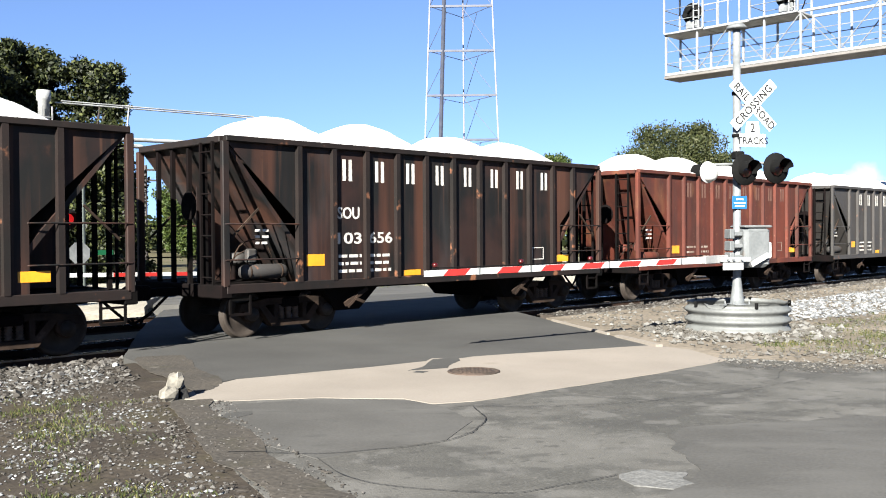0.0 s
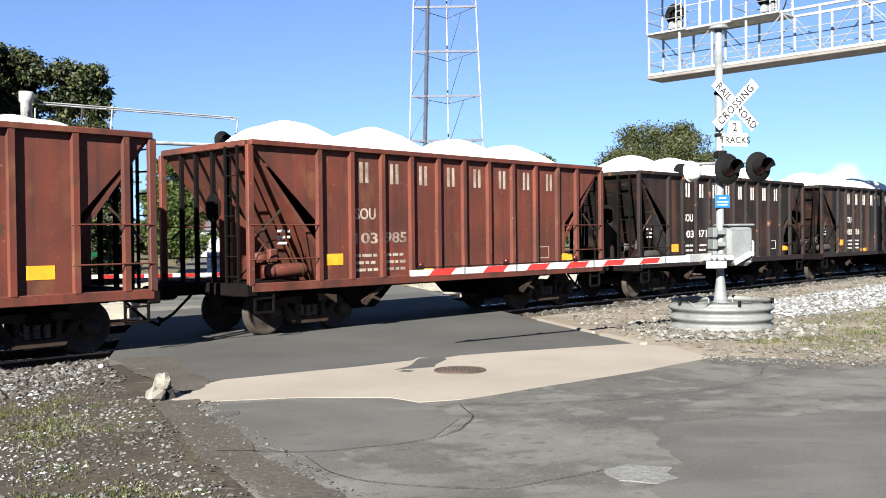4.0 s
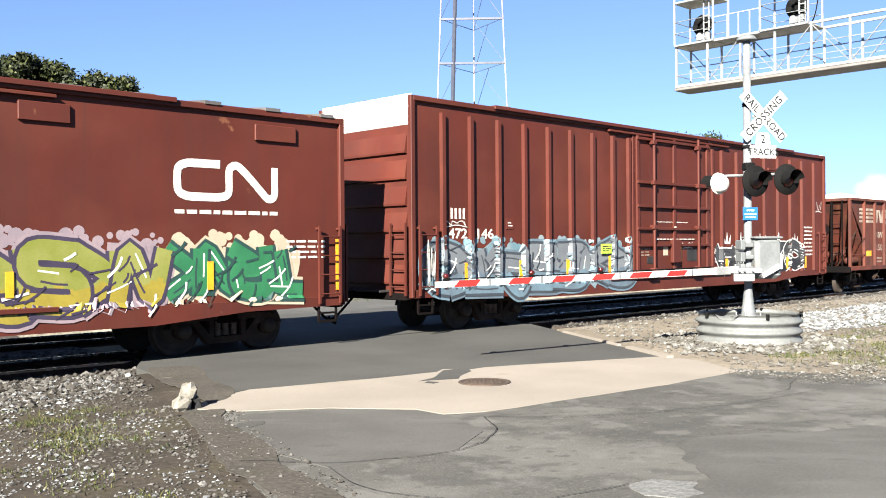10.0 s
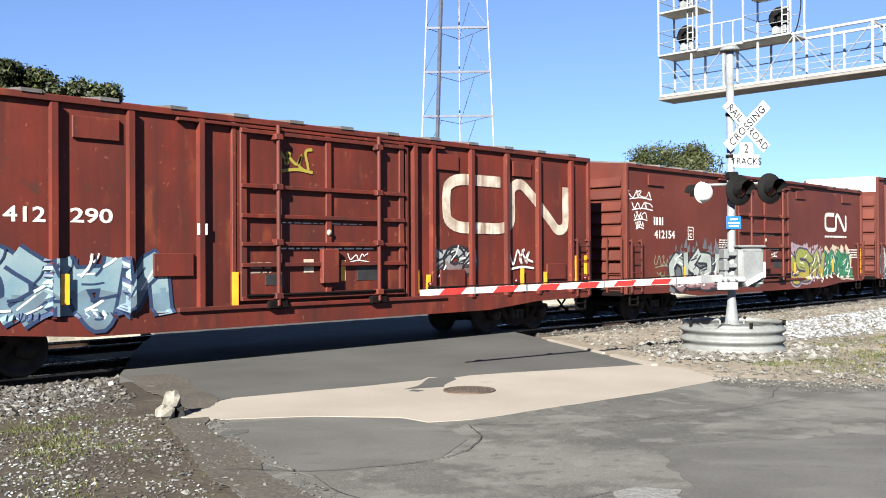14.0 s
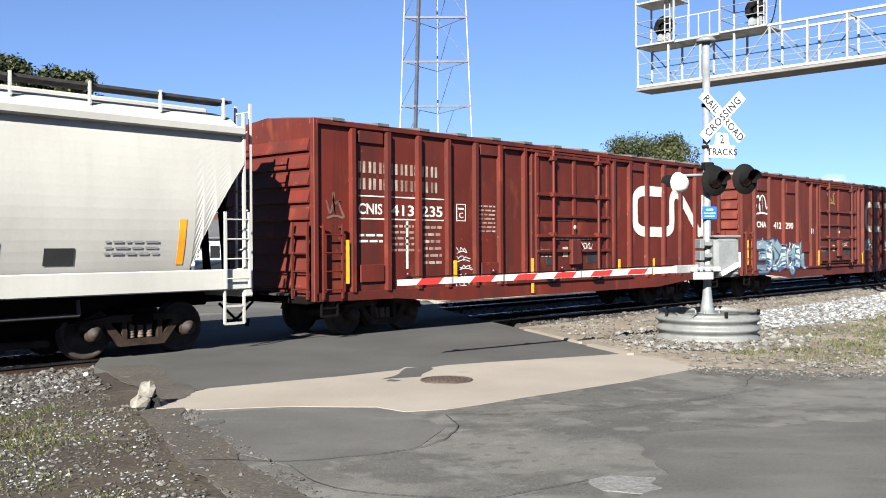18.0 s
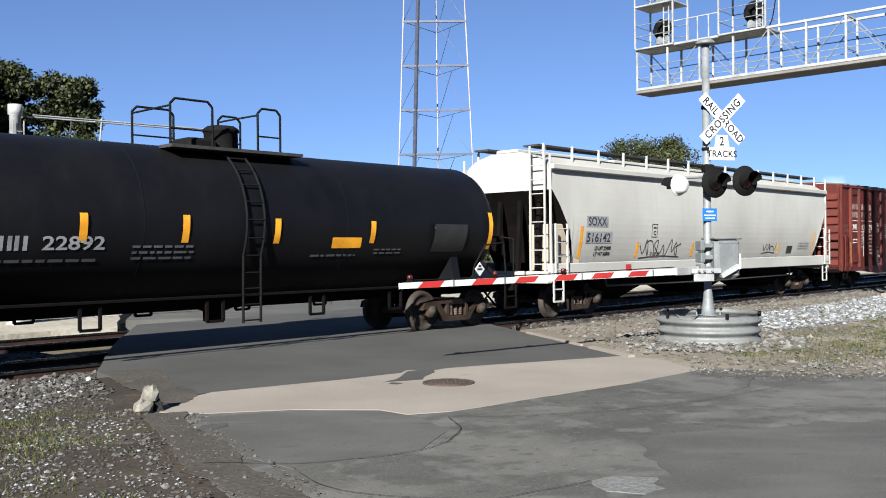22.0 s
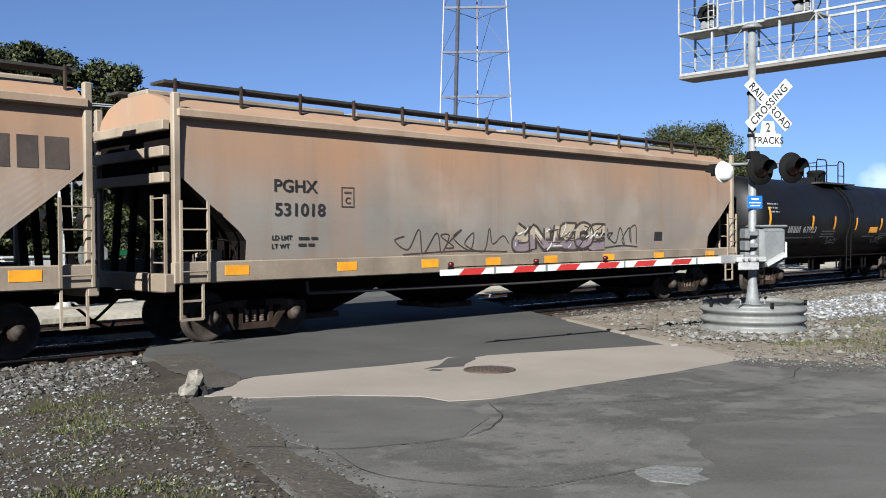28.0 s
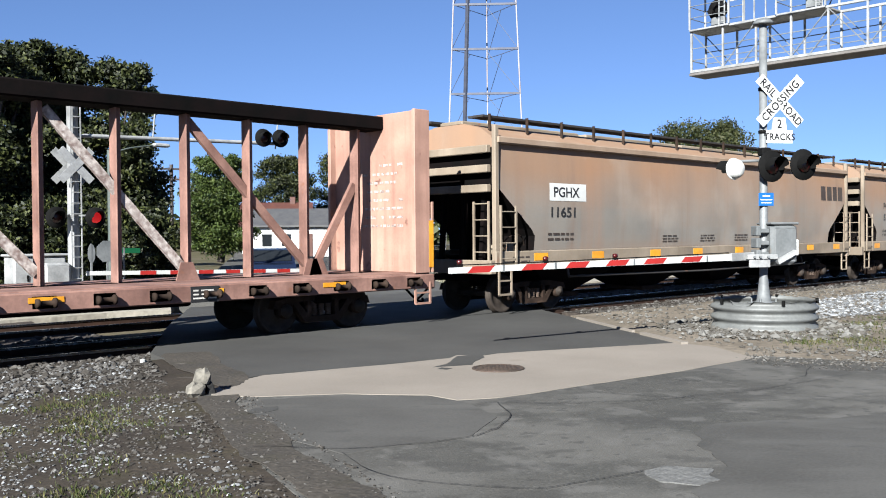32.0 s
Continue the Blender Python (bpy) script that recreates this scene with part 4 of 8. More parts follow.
# lattice tower far behind the train
tw = thing("lattice_tower", "tall three-legged pale steel lattice tower with a dark cable run", "tower", at=pose(65.16, 61.85, -0.05))
view = Vector((65.4, 61.6)).normalized()
side = Vector((view.y, -view.x))
wid = lambda z: 7.95 - 0.081 * z


def leg(k, z):
    w = wid(z)
    o = (-side * 0.5, side * 0.5, side * 0.03 + view * 0.8)[k] * w
    return (o.x, o.y, z)


TOWER_PAINT = surf("faded_tower_paint", (0.2645, 0.2695, 0.2819), (0.1504, 0.1203, 0.1203), 0.35, rough=0.6)
lev = [2.6 + 4.27 * k for k in range(12)]
for k in range(3):
    m = Mesh().bar(leg(k, 0), leg(k, 52), 0.14, n=8)
    part("tower_leg", m, TOWER_PAINT, tw)
for i, z in enumerate(lev):
    for a, b in ((0, 1), (1, 2), (2, 0)):
        part("girt", Mesh().bar(leg(a, z), leg(b, z), 0.2 if a == 0 else 0.05), surf("dull_girt_paint", (0.018, 0.024, 0.045), (0.04, 0.045, 0.065), 0.5) if (i, a) == (0, 0) else bpy.data.materials["dull_girt_paint"], tw)
        if i + 1 < len(lev):
            p, q2 = Vector(leg(a, z)), Vector(leg(b, z))
            top = (Vector(leg(a, lev[i + 1])) + Vector(leg(b, lev[i + 1]))) / 2
            part("tower_brace", Mesh().bar(q2, top, 0.04), bpy.data.materials["dull_girt_paint"], tw)
o0, o1 = Vector(leg(0, 0)) + Vector((*(side * 1.6), 0)), Vector(leg(0, 52)) + Vector((*(side * 1.1), 0))
part("cable_run", Mesh().bar(o0, o1, 0.36, 0.2), surf("dark_cable_run", (0.0195, 0.0234, 0.0382), (0.032, 0.0351, 0.0476), 2.0), tw, "dark cable and ladder run")
part("tower_footing", Mesh().box(-5.2, 5.2, -5.2, 5.2, -0.1, 0.25, 0.05), M_CONC, tw)

# ---- the train ----
YC = 16.09          # middle of the near track
RW = 0.457          # wheel radius


def s_of(t):
    """How far the train has gone along x at t seconds, from its place at 16 s."""
    v = (t - 16) / 16
    return 16 * (7.00444 * v + 0.11676 * v ** 2 - 0.01936 * v ** 3 - 0.03459 * v ** 4)


CARS, WHEELSETS, LOADS = [], [], []
SHARED = {}


def shared(key, make):
    if key not in SHARED:
        SHARED[key] = make()
    return SHARED[key]


def wheelset_mesh():
    m = Mesh()
    prof = [(0.07, -0.09), (0.17, -0.085), (0.20, -0.05), (0.36, -0.035), (0.385, -0.075), (0.445, -0.075), (RW, -0.06), (RW, 0.02), (0.485, 0.035), (0.485, 0.06), (0.40, 0.065), (0.37, 0.02), (0.2, 0.03), (0.16, 0.07), (0.09, 0.08)]
    for sy in (-1, 1):
        m.lathe([(r, -z) for r, z in prof] if sy > 0 else prof, 28, TX(0, sy * 0.75, 0) @ AXIS_Y.inverted() if sy > 0 else TX(0, sy * 0.75, 0) @ AXIS_Y.inverted())
        m.bar((0, sy * 0.8, 0), (0, sy * 1.1, 0), 0.15, n=12)
        for k in range(3):
            a = 2 * math.pi * k / 3
            m.bar((0.05 * math.cos(a), sy * 1.1, 0.05 * math.sin(a)), (0.05 * math.cos(a), sy * 1.125, 0.05 * math.sin(a)), 0.035, n=6)
    m.bar((0, -0.75, 0), (0, 0.75, 0), 0.17, n=12)
    return m.data("wheelset", WHEEL)


def side_frame_mesh():
    m = Mesh()
    y0, y1 = -0.09, 0.09
    m.poly([(-1.18, 0.50), (-1.12, 0.66), (-0.55, 0.74), (0.55, 0.74), (1.12, 0.66), (1.18, 0.50), (1.06, 0.52), (1.0, 0.58), (0.5, 0.62), (-0.5, 0.62), (-1.0, 0.58), (-1.06, 0.52)], "y", y0, y1)
    m.poly([(-0.76, 0.62), (-0.42, 0.20), (0.42, 0.20), (0.76, 0.62), (0.60, 0.62), (0.34, 0.32), (-0.34, 0.32), (-0.60, 0.62)], "y", y0, y1)
    for x in (-0.38, 0.29):
        m.box(x, x + 0.09, y0, y1, 0.30, 0.64)
    for x in (-0.89, 0.89):
        m.lathe([(0.10, -0.1), (0.155, -0.1), (0.16, 0.06), (0.13, 0.09)], 12, TX(x, -0.02, RW) @ AXIS_Y)
        m.box(x - 0.17, x + 0.17, y0, y1, 0.50, 0.64, 0.02)
    return m.data("side_frame", TRUCK)


def spring_mesh():
    prof = []
    for k in range(6):
        z = 0.33 + k * 0.048
        prof += [(0.055, z), (0.075, z + 0.016), (0.055, z + 0.032)]
    return Mesh().lathe(prof, 8).data("spring", SPRING)


def bolster_mesh():
    m = Mesh()
    m.box(-0.21, 0.21, -1.12, 1.12, 0.56, 0.74, 0.03)
    m.lathe([(0.2, 0.72), (0.2, 0.9)], 12)
    for x in (-0.45, 0.45):
        m.bar((x, -0.8, 0.42), (x, 0.8, 0.42), 0.1)
    return m.data("truck", UNDER)


def add_truck(car, x):
    bol = part("truck", shared("bolster", bolster_mesh), None, car)
    bol.location = (x, 0, 0)
    for sy in (-1, 1):
        sf = part("side_frame", shared("side_frame", side_frame_mesh), None, bol)
        sf.matrix_basis = TX(0, sy * 1.0, 0) @ (Matrix.Rotation(math.pi, 4, "Z") if sy > 0 else Matrix())
        for x in (-0.17, 0.0, 0.17):
            sp = part("spring", shared("spring", spring_mesh), None, bol)
            sp.location = (x, sy * 1.0, 0)
    for wx in (-0.89, 0.89):
        for sy in (-1, 1):
            cap = part("bearing_cap", shared("bearing_cap", lambda: Mesh().lathe([(0.13, 0.0), (0.125, 0.04), (0.06, 0.055), (0.055, 0.075), (0.0, 0.075)], 14, AXIS_Y).data("bearing_cap", WHEEL)), None, bol)
            cap.matrix_basis = TX(wx, sy * 1.11, RW) @ (Matrix.Rotation(math.pi, 4, "Z") if sy > 0 else Matrix())
        ws = part("wheelset", shared("wheelset", wheelset_mesh), None, bol)
        ws.location = (wx, 0, RW)
        WHEELSETS.append((ws, wx))
    return bol


def coupler_mesh():
    m = Mesh()
    m.box(-0.1, 0.75, -0.09, 0.09, 0.82, 0.98, 0.02)
    m.box(0.66, 0.98, -0.17, 0.12, 0.76, 1.04, 0.04)
    m.tube([(0.1, -0.35, 0.8), (0.5, -0.36, 0.45), (0.8, -0.3, 0.32), (0.95, -0.12, 0.42)], 0.028)
    m.tube([(0.0, -1.1, 0.95), (0.05, -0.7, 0.86), (0.3, -0.2, 0.9)], 0.018)
    return m.data("coupler", UNDER)


def base_car(name, label, mid, length, truck_in, group="cars of the freight train"):
    """The empty that carries a car: trucks, couplers and centre sill are the same on all of them."""
    car = thing(name, label, "freight car", group, at=pose(mid, YC, 0))
    half = length / 2
    add_truck(car, -half + truck_in)
    add_truck(car, half - truck_in)
    for sx in (-1, 1):
        c = part("coupler", shared("coupler", coupler_mesh), None, car)
        c.matrix_basis = TX(sx * half, 0, 0) @ (Matrix.Rotation(math.pi, 4, "Z") if sx < 0 else Matrix())
    part("centre_sill", Mesh().box(-half + 0.1, half - 0.1, -0.22, 0.22, 0.78, 1.08, 0.02), UNDER, car)
    CARS.append((car, mid))
    return car


def on_side(me, x, z, y):
    """A flat mesh made in x and y, stood up on the near side of a car."""
    return TX(x, y, z) @ Matrix.Rotation(radians(90), 4, "X")


def stencil(car, text, x0, x1, z0, z1, material, y, name="lettering"):
    """Words on the near side, fitted into their field."""
    me = letters(text, 1.0, 0.004)
    co = [v.co for v in me.vertices]
    a, b = min(p.x for p in co), max(p.x for p in co)
    c, d = min(p.y for p in co), max(p.y for p in co)
    me.transform(Matrix.Diagonal(((x1 - x0) / (b - a), (z1 - z0) / (d - c), 1, 1)) @ TX(-a, -c, 0))
    me.materials.clear()
    me.materials.append(material)
    ob = part(name, me, material, car)
    ob.matrix_basis = on_side(me, x0, z0, y - 0.003)
    return ob


def bars(car, x0, x1, z0, z1, rows, material, y, seed=1, name="small_print"):
    """Small print that cannot be read."""
    rnd, m = random.Random(seed), Mesh()
    h = (z1 - z0) / rows
    for r in range(rows):
        x = x0
        while x < x1 - 0.04:
            w = min(rnd.uniform(0.08, 0.26), x1 - x)
            m.box(x, x + w, y - 0.004, y, z1 - (r + 0.68) * h, z1 - (r + 0.28) * h)
            x += w + 0.05
    return part(name, m, material, car)


def boxed_letter(car, x, z, material, y):
    """A small stencilled letter in a square frame."""
    stencil(car, "C", x + 0.09, x + 0.23, z + 0.07, z + 0.2, material, y)
    m = Mesh()
    for a, b, c, d in ((0, 0.32, 0, 0.02), (0, 0.32, 0.38, 0.4), (0, 0.02, 0.02, 0.38), (0.3, 0.32, 0.02, 0.38)):
        m.box(x + a, x + b, y - 0.004, y, z + c, z + d)
    m.box(x + 0.07, x + 0.25, y - 0.004, y, z + 0.27, z + 0.31)
    part("stencil_frame", m, material, car)


def plate(car, name, x0, x1, z0, z1, y, material, label="", t=0.012):
    return part(name, Mesh().box(x0, x1, y - t, y, z0, z1, min(t * 0.4, 0.01)), material, car, label)


def ribbon(m, pts, w, y, close=False):
    """A flat painted stroke of width w through points of x and z."""
    pts = [Vector(p) for p in pts]
    n = len(pts)
    left, right = [], []
    for i, p in enumerate(pts):
        d = (pts[min(i + 1, n - 1)] - pts[max(i - 1, 0)])
        d = d.normalized() if d.length else Vector((1, 0))
        k = Vector((-d.y, d.x)) * (w / 2)
        left.append(p + k)
        right.append(p - k)
    vs = [(p.x, y, p.y) for p in left] + [(p.x, y, p.y) for p in right]
    m.add(vs, [(i, i + 1, n + i + 1, n + i) for i in range(n - 1)])


def worm_logo(car, x0, x1, z0, z1, material, y, w=0.17):
    """The railway's ribbon emblem, as one bent stroke."""
    W, H = x1 - x0, z1 - z0
    k = w * H
    shape = [(0.42, 1), (0.25, 1), (0.1, 0.99), (0.02, 0.88), (0.0, 0.7), (0, 0.3), (0.02, 0.12), (0.1, 0.01), (0.25, 0), (0.40, 0.0), (0.48, 0.06), (0.51, 0.2), (0.51, 0.6), (0.515, 0.85), (0.55, 0.97), (0.60, 0.98), (0.645, 0.88), (0.72, 0.66), (0.86, 0.2), (0.91, 0.03), (0.95, 0.0), (0.99, 0.07), (1, 0.25), (1, 0.6), (1, 1)]
    m = Mesh()
    ribbon(m, bend([(x0 + k / 2 + a * (W - k), z0 + k / 2 + b * (H - k)) for a, b in shape], 3), k, y - 0.004)
    return part("emblem", m, material, car, "bent ribbon emblem painted on the side")


def block_word(car, cells, z0, z1, material, y, stroke=0.07, name="painted_block"):
    """A company name as plain upright bars, one for each of its characters; cells are (x0, x1, kind)."""
    for x0, x1, kind in cells:
        w = (x1 - x0) * (0.94 if stroke > 0.1 else 0.34)
        for a in ((x0,) if stroke > 0.1 else (x0, x1 - w)):
            part(name, Mesh().box(a, a + w, y - 0.004, y, z0, z1), material, car)


SKELETONS = [
    [[(-0.46, 0.0), (-0.12, 0.97), (0.12, 0.97), (0.46, 0.0)], [(-0.3, 0.34), (0.32, 0.30)]],
    [[(0.42, 0.92), (-0.3, 0.9), (-0.34, 0.56), (0.34, 0.46), (0.32, 0.08), (-0.44, 0.08)]],
    [[(0.44, 0.92), (-0.32, 0.9), (-0.36, 0.08), (0.48, 0.04)], [(-0.3, 0.5), (0.3, 0.54)]],
    [[(-0.36, -0.02), (-0.34, 0.9), (0.28, 0.92), (0.34, 0.54), (-0.14, 0.44), (0.48, -0.02)]],
    [[(0.05, 0.05), (-0.36, 0.28), (-0.32, 0.78), (0.08, 0.95), (0.38, 0.7), (0.34, 0.22), (0.0, 0.05)]],
    [[(-0.4, -0.02), (-0.34, 0.94), (0.28, 0.1), (0.38, 1.0)]],
    [[(-0.34, 0.0), (-0.36, 1.0)], [(0.42, 0.96), (-0.18, 0.5), (0.48, -0.02)]],
    [[(-0.46, 0.9), (0.46, 0.94)], [(0.02, 0.92), (-0.06, 0.0)]],
]


def paint_band(meshes, pts, w, yf, split=None, smooth=True):
    """A wide painted stroke laid over panels and ribs; faces under the split height go to the second mesh."""
    P = bend(pts, 5) if smooth else [Vector(p) for p in pts]
    line = [P[0]]
    for p, q in zip(P, P[1:]):
        k = max(1, int((q - p).length / 0.06))
        line += [p.lerp(q, (i + 1) / k) for i in range(k)]
    n, k = len(line), max(2, int(w / 0.05))
    grid = []
    for i, p in enumerate(line):
        d = line[min(i + 1, n - 1)] - line[max(i - 1, 0)]
        d = d.normalized() if d.length > 1e-6 else Vector((1, 0))
        nn = Vector((-d.y, d.x)) * w
        grid.append([p + nn * (j / k - 0.5) for j in range(k + 1)])
    for i in range(n - 1):
        e = 6e-6 * i
        for j in range(k):
            q = [grid[i][j], grid[i + 1][j], grid[i + 1][j + 1], grid[i][j + 1]]
            z = (q[0].y + q[2].y) / 2
            low = split is not None and z < split + 0.12 * noise.noise((q[0].x * 5, q[0].y * 5, 2.0))
            meshes[1 if low else 0].add([yf(c.x, c.y, e) for c in q], [(0, 1, 2, 3)])


def piece(car, x0, x1, z0, z1, fill, low, dark, rim, halo, n, y, seed, ribs=(), rib_y=None, style="bubble", cloud=None, shine=None, label="", fat=0.27, sill=0.0):
    """A painted wall piece: overlapping fat shapes, each with its fill, a darker foot, inner lines and an outline, before a cloud of overspray."""
    rnd = random.Random(seed)
    noise.seed_set(seed)
    H, cw = z1 - z0, (x1 - x0) / n
    shine = shine or G_WHITE
    near = [r for r in ribs if x0 - 0.5 < r < x1 + 0.5]

    def prof(off):
        """Lays a point of the picture on the sill, a rib or the panel, whichever lies there."""
        def lay_on(x, z, e=0.0):
            if z < sill + 0.03:
                if z < sill:
                    return (x, -1.612 - off - e, min(z, sill - 0.006))
                z = sill + 0.004
            for r in near:
                d = x - r
                if abs(d) < 0.085:
                    return (r + max(-0.056, min(0.056, d)), rib_y - off - e, z)
                if abs(d) < 0.12:
                    return (r + math.copysign(0.07, d), y - off - e, z)
            return (x, y - off - e, z)
        return lay_on

    smooth = style != "angular"
    haze, back, rims = Mesh(), Mesh(), Mesh()
    turn = itertools.count(1)
    veil = lambda: prof(0.001 + 0.00003 * next(turn))
    if cloud:
        for i in range(n * 3):
            cx = x0 + (i + 0.5) * cw / 3
            paint_band((haze,), [(cx - cw * 0.3, z0 + H * rnd.uniform(0.05, 0.2)), (cx, z0 + H * rnd.uniform(0.5, 0.6)), (cx + cw * rnd.uniform(-0.2, 0.2), z0 + H * rnd.uniform(0.8, 0.98))], cw * 0.42, veil())
        for i in range(n * 7):
            cx, cz, r = rnd.uniform(x0, x1), z0 + H * rnd.uniform(0.9, 1.12), rnd.uniform(0.04, 0.13)
            if style == "bubble":
                up = veil()
                haze.add([up(cx + r * math.cos(k * 0.524), cz + r * math.sin(k * 0.524)) for k in range(12)], [tuple(range(12))])
            else:
                up = veil()
                haze.add([up(cx - r, cz - r), up(cx + r, cz - r), up(cx + rnd.uniform(-r, r), cz + 2.2 * r)], [(0, 1, 2)])
    if style == "crown":
        for i in range(n):
            cx = x0 + (i + rnd.uniform(0.3, 0.7)) * cw
            for k in (-1, 0, 1):
                a = cx + k * 0.13
                bk = veil()
                rims.add([bk(a - 0.075, z1 - 0.06), bk(a + 0.075, z1 - 0.06), bk(a + 0.1 * k, z1 + (0.33 if k == 0 else 0.24))], [(0, 1, 2)])
        for sx, ex in ((-1, x0), (1, x1)):
            for k in range(3):
                zz = z0 + H * (0.15 + 0.28 * k)
                bk = veil()
                rims.add([bk(ex, zz - 0.07), bk(ex, zz + 0.07), bk(ex + sx * 0.3, zz + 0.12 * (k - 1))], [(0, 1, 2)])
    order = list(range(n))
    rnd.shuffle(order)
    names = rnd.sample(range(len(SKELETONS)), min(n, len(SKELETONS))) + [rnd.randrange(len(SKELETONS)) for _ in range(max(0, n - len(SKELETONS)))]
    tops, feet, lines, shines = Mesh(), Mesh(), Mesh(), Mesh()
    for lay, i in enumerate(order):
        cx = x0 + (i + 0.5) * cw
        lean, grow, lift = rnd.uniform(-0.3, 0.3), rnd.uniform(1.15, 1.4), rnd.uniform(-0.03, 0.06) * H
        mirror, upset = i % 2 == 0, names[i] in (0, 3, 6, 7)
        for st in SKELETONS[names[i]]:
            pts = [(cx + ((-a if mirror else a) * grow + lean * (b - 0.5)) * cw, z0 + H * (0.13 + 0.74 * (1 - b if upset else b)) + lift + rnd.uniform(-0.025, 0.025) * H) for a, b in st]
            w = fat * min(H, cw * 1.25) * rnd.uniform(0.9, 1.12)
            if halo:
                paint_band((back,), pts, w + 0.24, prof(0.004 + 0.00008 * next(turn) % 0.004), None, smooth)
            e = 0.0085 + 0.0020 * lay + 0.0004 * (st is not SKELETONS[names[i]][0])
            paint_band((rims if rim is not dark else lines,), pts, w + 0.13, prof(e), None, smooth)
            if rim is not dark:
                paint_band((lines,), pts, w + 0.055, prof(e + 0.0005), None, smooth)
            paint_band((tops, feet), pts, w, prof(e + 0.0011), z0 + H * 0.42, smooth)
            # a fold line and a gleam inside the stroke
            k = max(1, len(pts) // 2)
            c, d = Vector(pts[k - 1]), Vector(pts[k])
            s = (d - c).normalized() if (d - c).length else Vector((1, 0))
            o = Vector((-s.y, s.x)) * w * 0.24
            paint_band((lines,), [c.lerp(d, 0.2) - o, c.lerp(d, 0.55) - o * 1.2, c.lerp(d, 0.85) - o], 0.035, prof(e + 0.0016), None, True)
            paint_band((shines,), [c.lerp(d, 0.1) + o, c.lerp(d, 0.6) + o], 0.03, prof(e + 0.0016), None, False)
    # loose strokes, bubbles and cuts that fill the field between the shapes
    for k in range(n * 5):
        cx, cz = rnd.uniform(x0 + 0.1, x1 - 0.1), z0 + H * rnd.uniform(0.1, 0.95)
        a, r = rnd.uniform(-1.2, 1.2), rnd.uniform(0.08, 0.24)
        dx, dz = r * math.cos(a), min(r * abs(math.sin(a)), z1 - cz + 0.05)
        top = prof(0.0105 + 0.002 * n + 0.00004 * k)
        paint_band((lines if k % 3 else shines,), [(cx - dx, cz - dz), (cx + 0.3 * dz, cz), (cx + dx, cz + dz)], rnd.uniform(0.02, 0.05), top, None, smooth)
    for mm, ma, nm in ((haze, cloud, "spray_halo"), (back, halo, "spray_halo"), (rims, rim, "spray_outline"), (lines, dark, "spray_outline"), (shines, shine, "spray_shine"), (feet, low, "spray_fade")):
        if mm.v and ma:
            tagged(part(nm, mm, ma, car), kind="stuff")
    tagged(part("graffiti", tops, fill, car, label), kind="stuff")


def scribble(car, x0, x1, z0, z1, n, material, y, seed, w=0.03):
    """A quick tag in one line of paint."""
    rnd, m = random.Random(seed), Mesh()
    pts = []
    for i in range(n):
        a = x0 + (x1 - x0) * (i + rnd.uniform(-0.4, 0.4)) / (n - 1)
        pts.append((a, z0 + (z1 - z0) * ((0.15 if i % 2 else 0.8) + rnd.uniform(-0.18, 0.2))))
        if rnd.random() < 0.35:
            pts.append((a - (x1 - x0) * 0.08, z0 + (z1 - z0) * rnd.uniform(0.2, 0.9)))
    ribbon(m, bend(pts, 6), w, y - 0.006)
    ribbon(m, bend([(x0, z0 - 0.02), ((x0 + x1) / 2, z0 + 0.03), (x1, z0 - 0.01)], 5), w, y - 0.0065)
    return part("spray_tag", m, material, car)


def ladder(car, x0, x1, y, z0, z1, step, material, n_rails=2, name="ladder", rail=0.045):
    """Upright rails with rungs across x."""
    m = Mesh()
    m.bar((x0, y, z0), (x0, y, z1), rail)
    m.bar((x1, y, z0), (x1, y, z1), rail)
    z = z0 + step * 0.5
    while z < z1:
        m.bar((x0, y - 0.01, z), (x1, y - 0.01, z), 0.032, n=6)
        z += step
    return part(name, m, material, car)


def end_ladder(car, x, y0, y1, z0, z1, step, material, name="end_ladder"):
    m = Mesh()
    m.bar((x, y0, z0), (x, y0, z1), 0.045)
    m.bar((x, y1, z0), (x, y1, z1), 0.045)
    z = z0 + step * 0.5
    while z < z1:
        m.bar((x, y0, z), (x, y1, z), 0.032, n=6)
        z += step
    return part(name, m, material, car)


def stirrup(car, x, material, y=-1.55, z0=0.52, z1=1.05, w=0.42):
    m = Mesh()
    for d in (-w / 2, w / 2):
        m.bar((x + d, y, z0), (x + d, y, z1), 0.04)
    m.bar((x - w / 2, y, z0), (x + w / 2, y, z0), 0.045)
    m.bar((x - w / 2, y, (z0 + z1) / 2), (x + w / 2, y, (z0 + z1) / 2), 0.035)
    return part("sill_step", m, material, car)


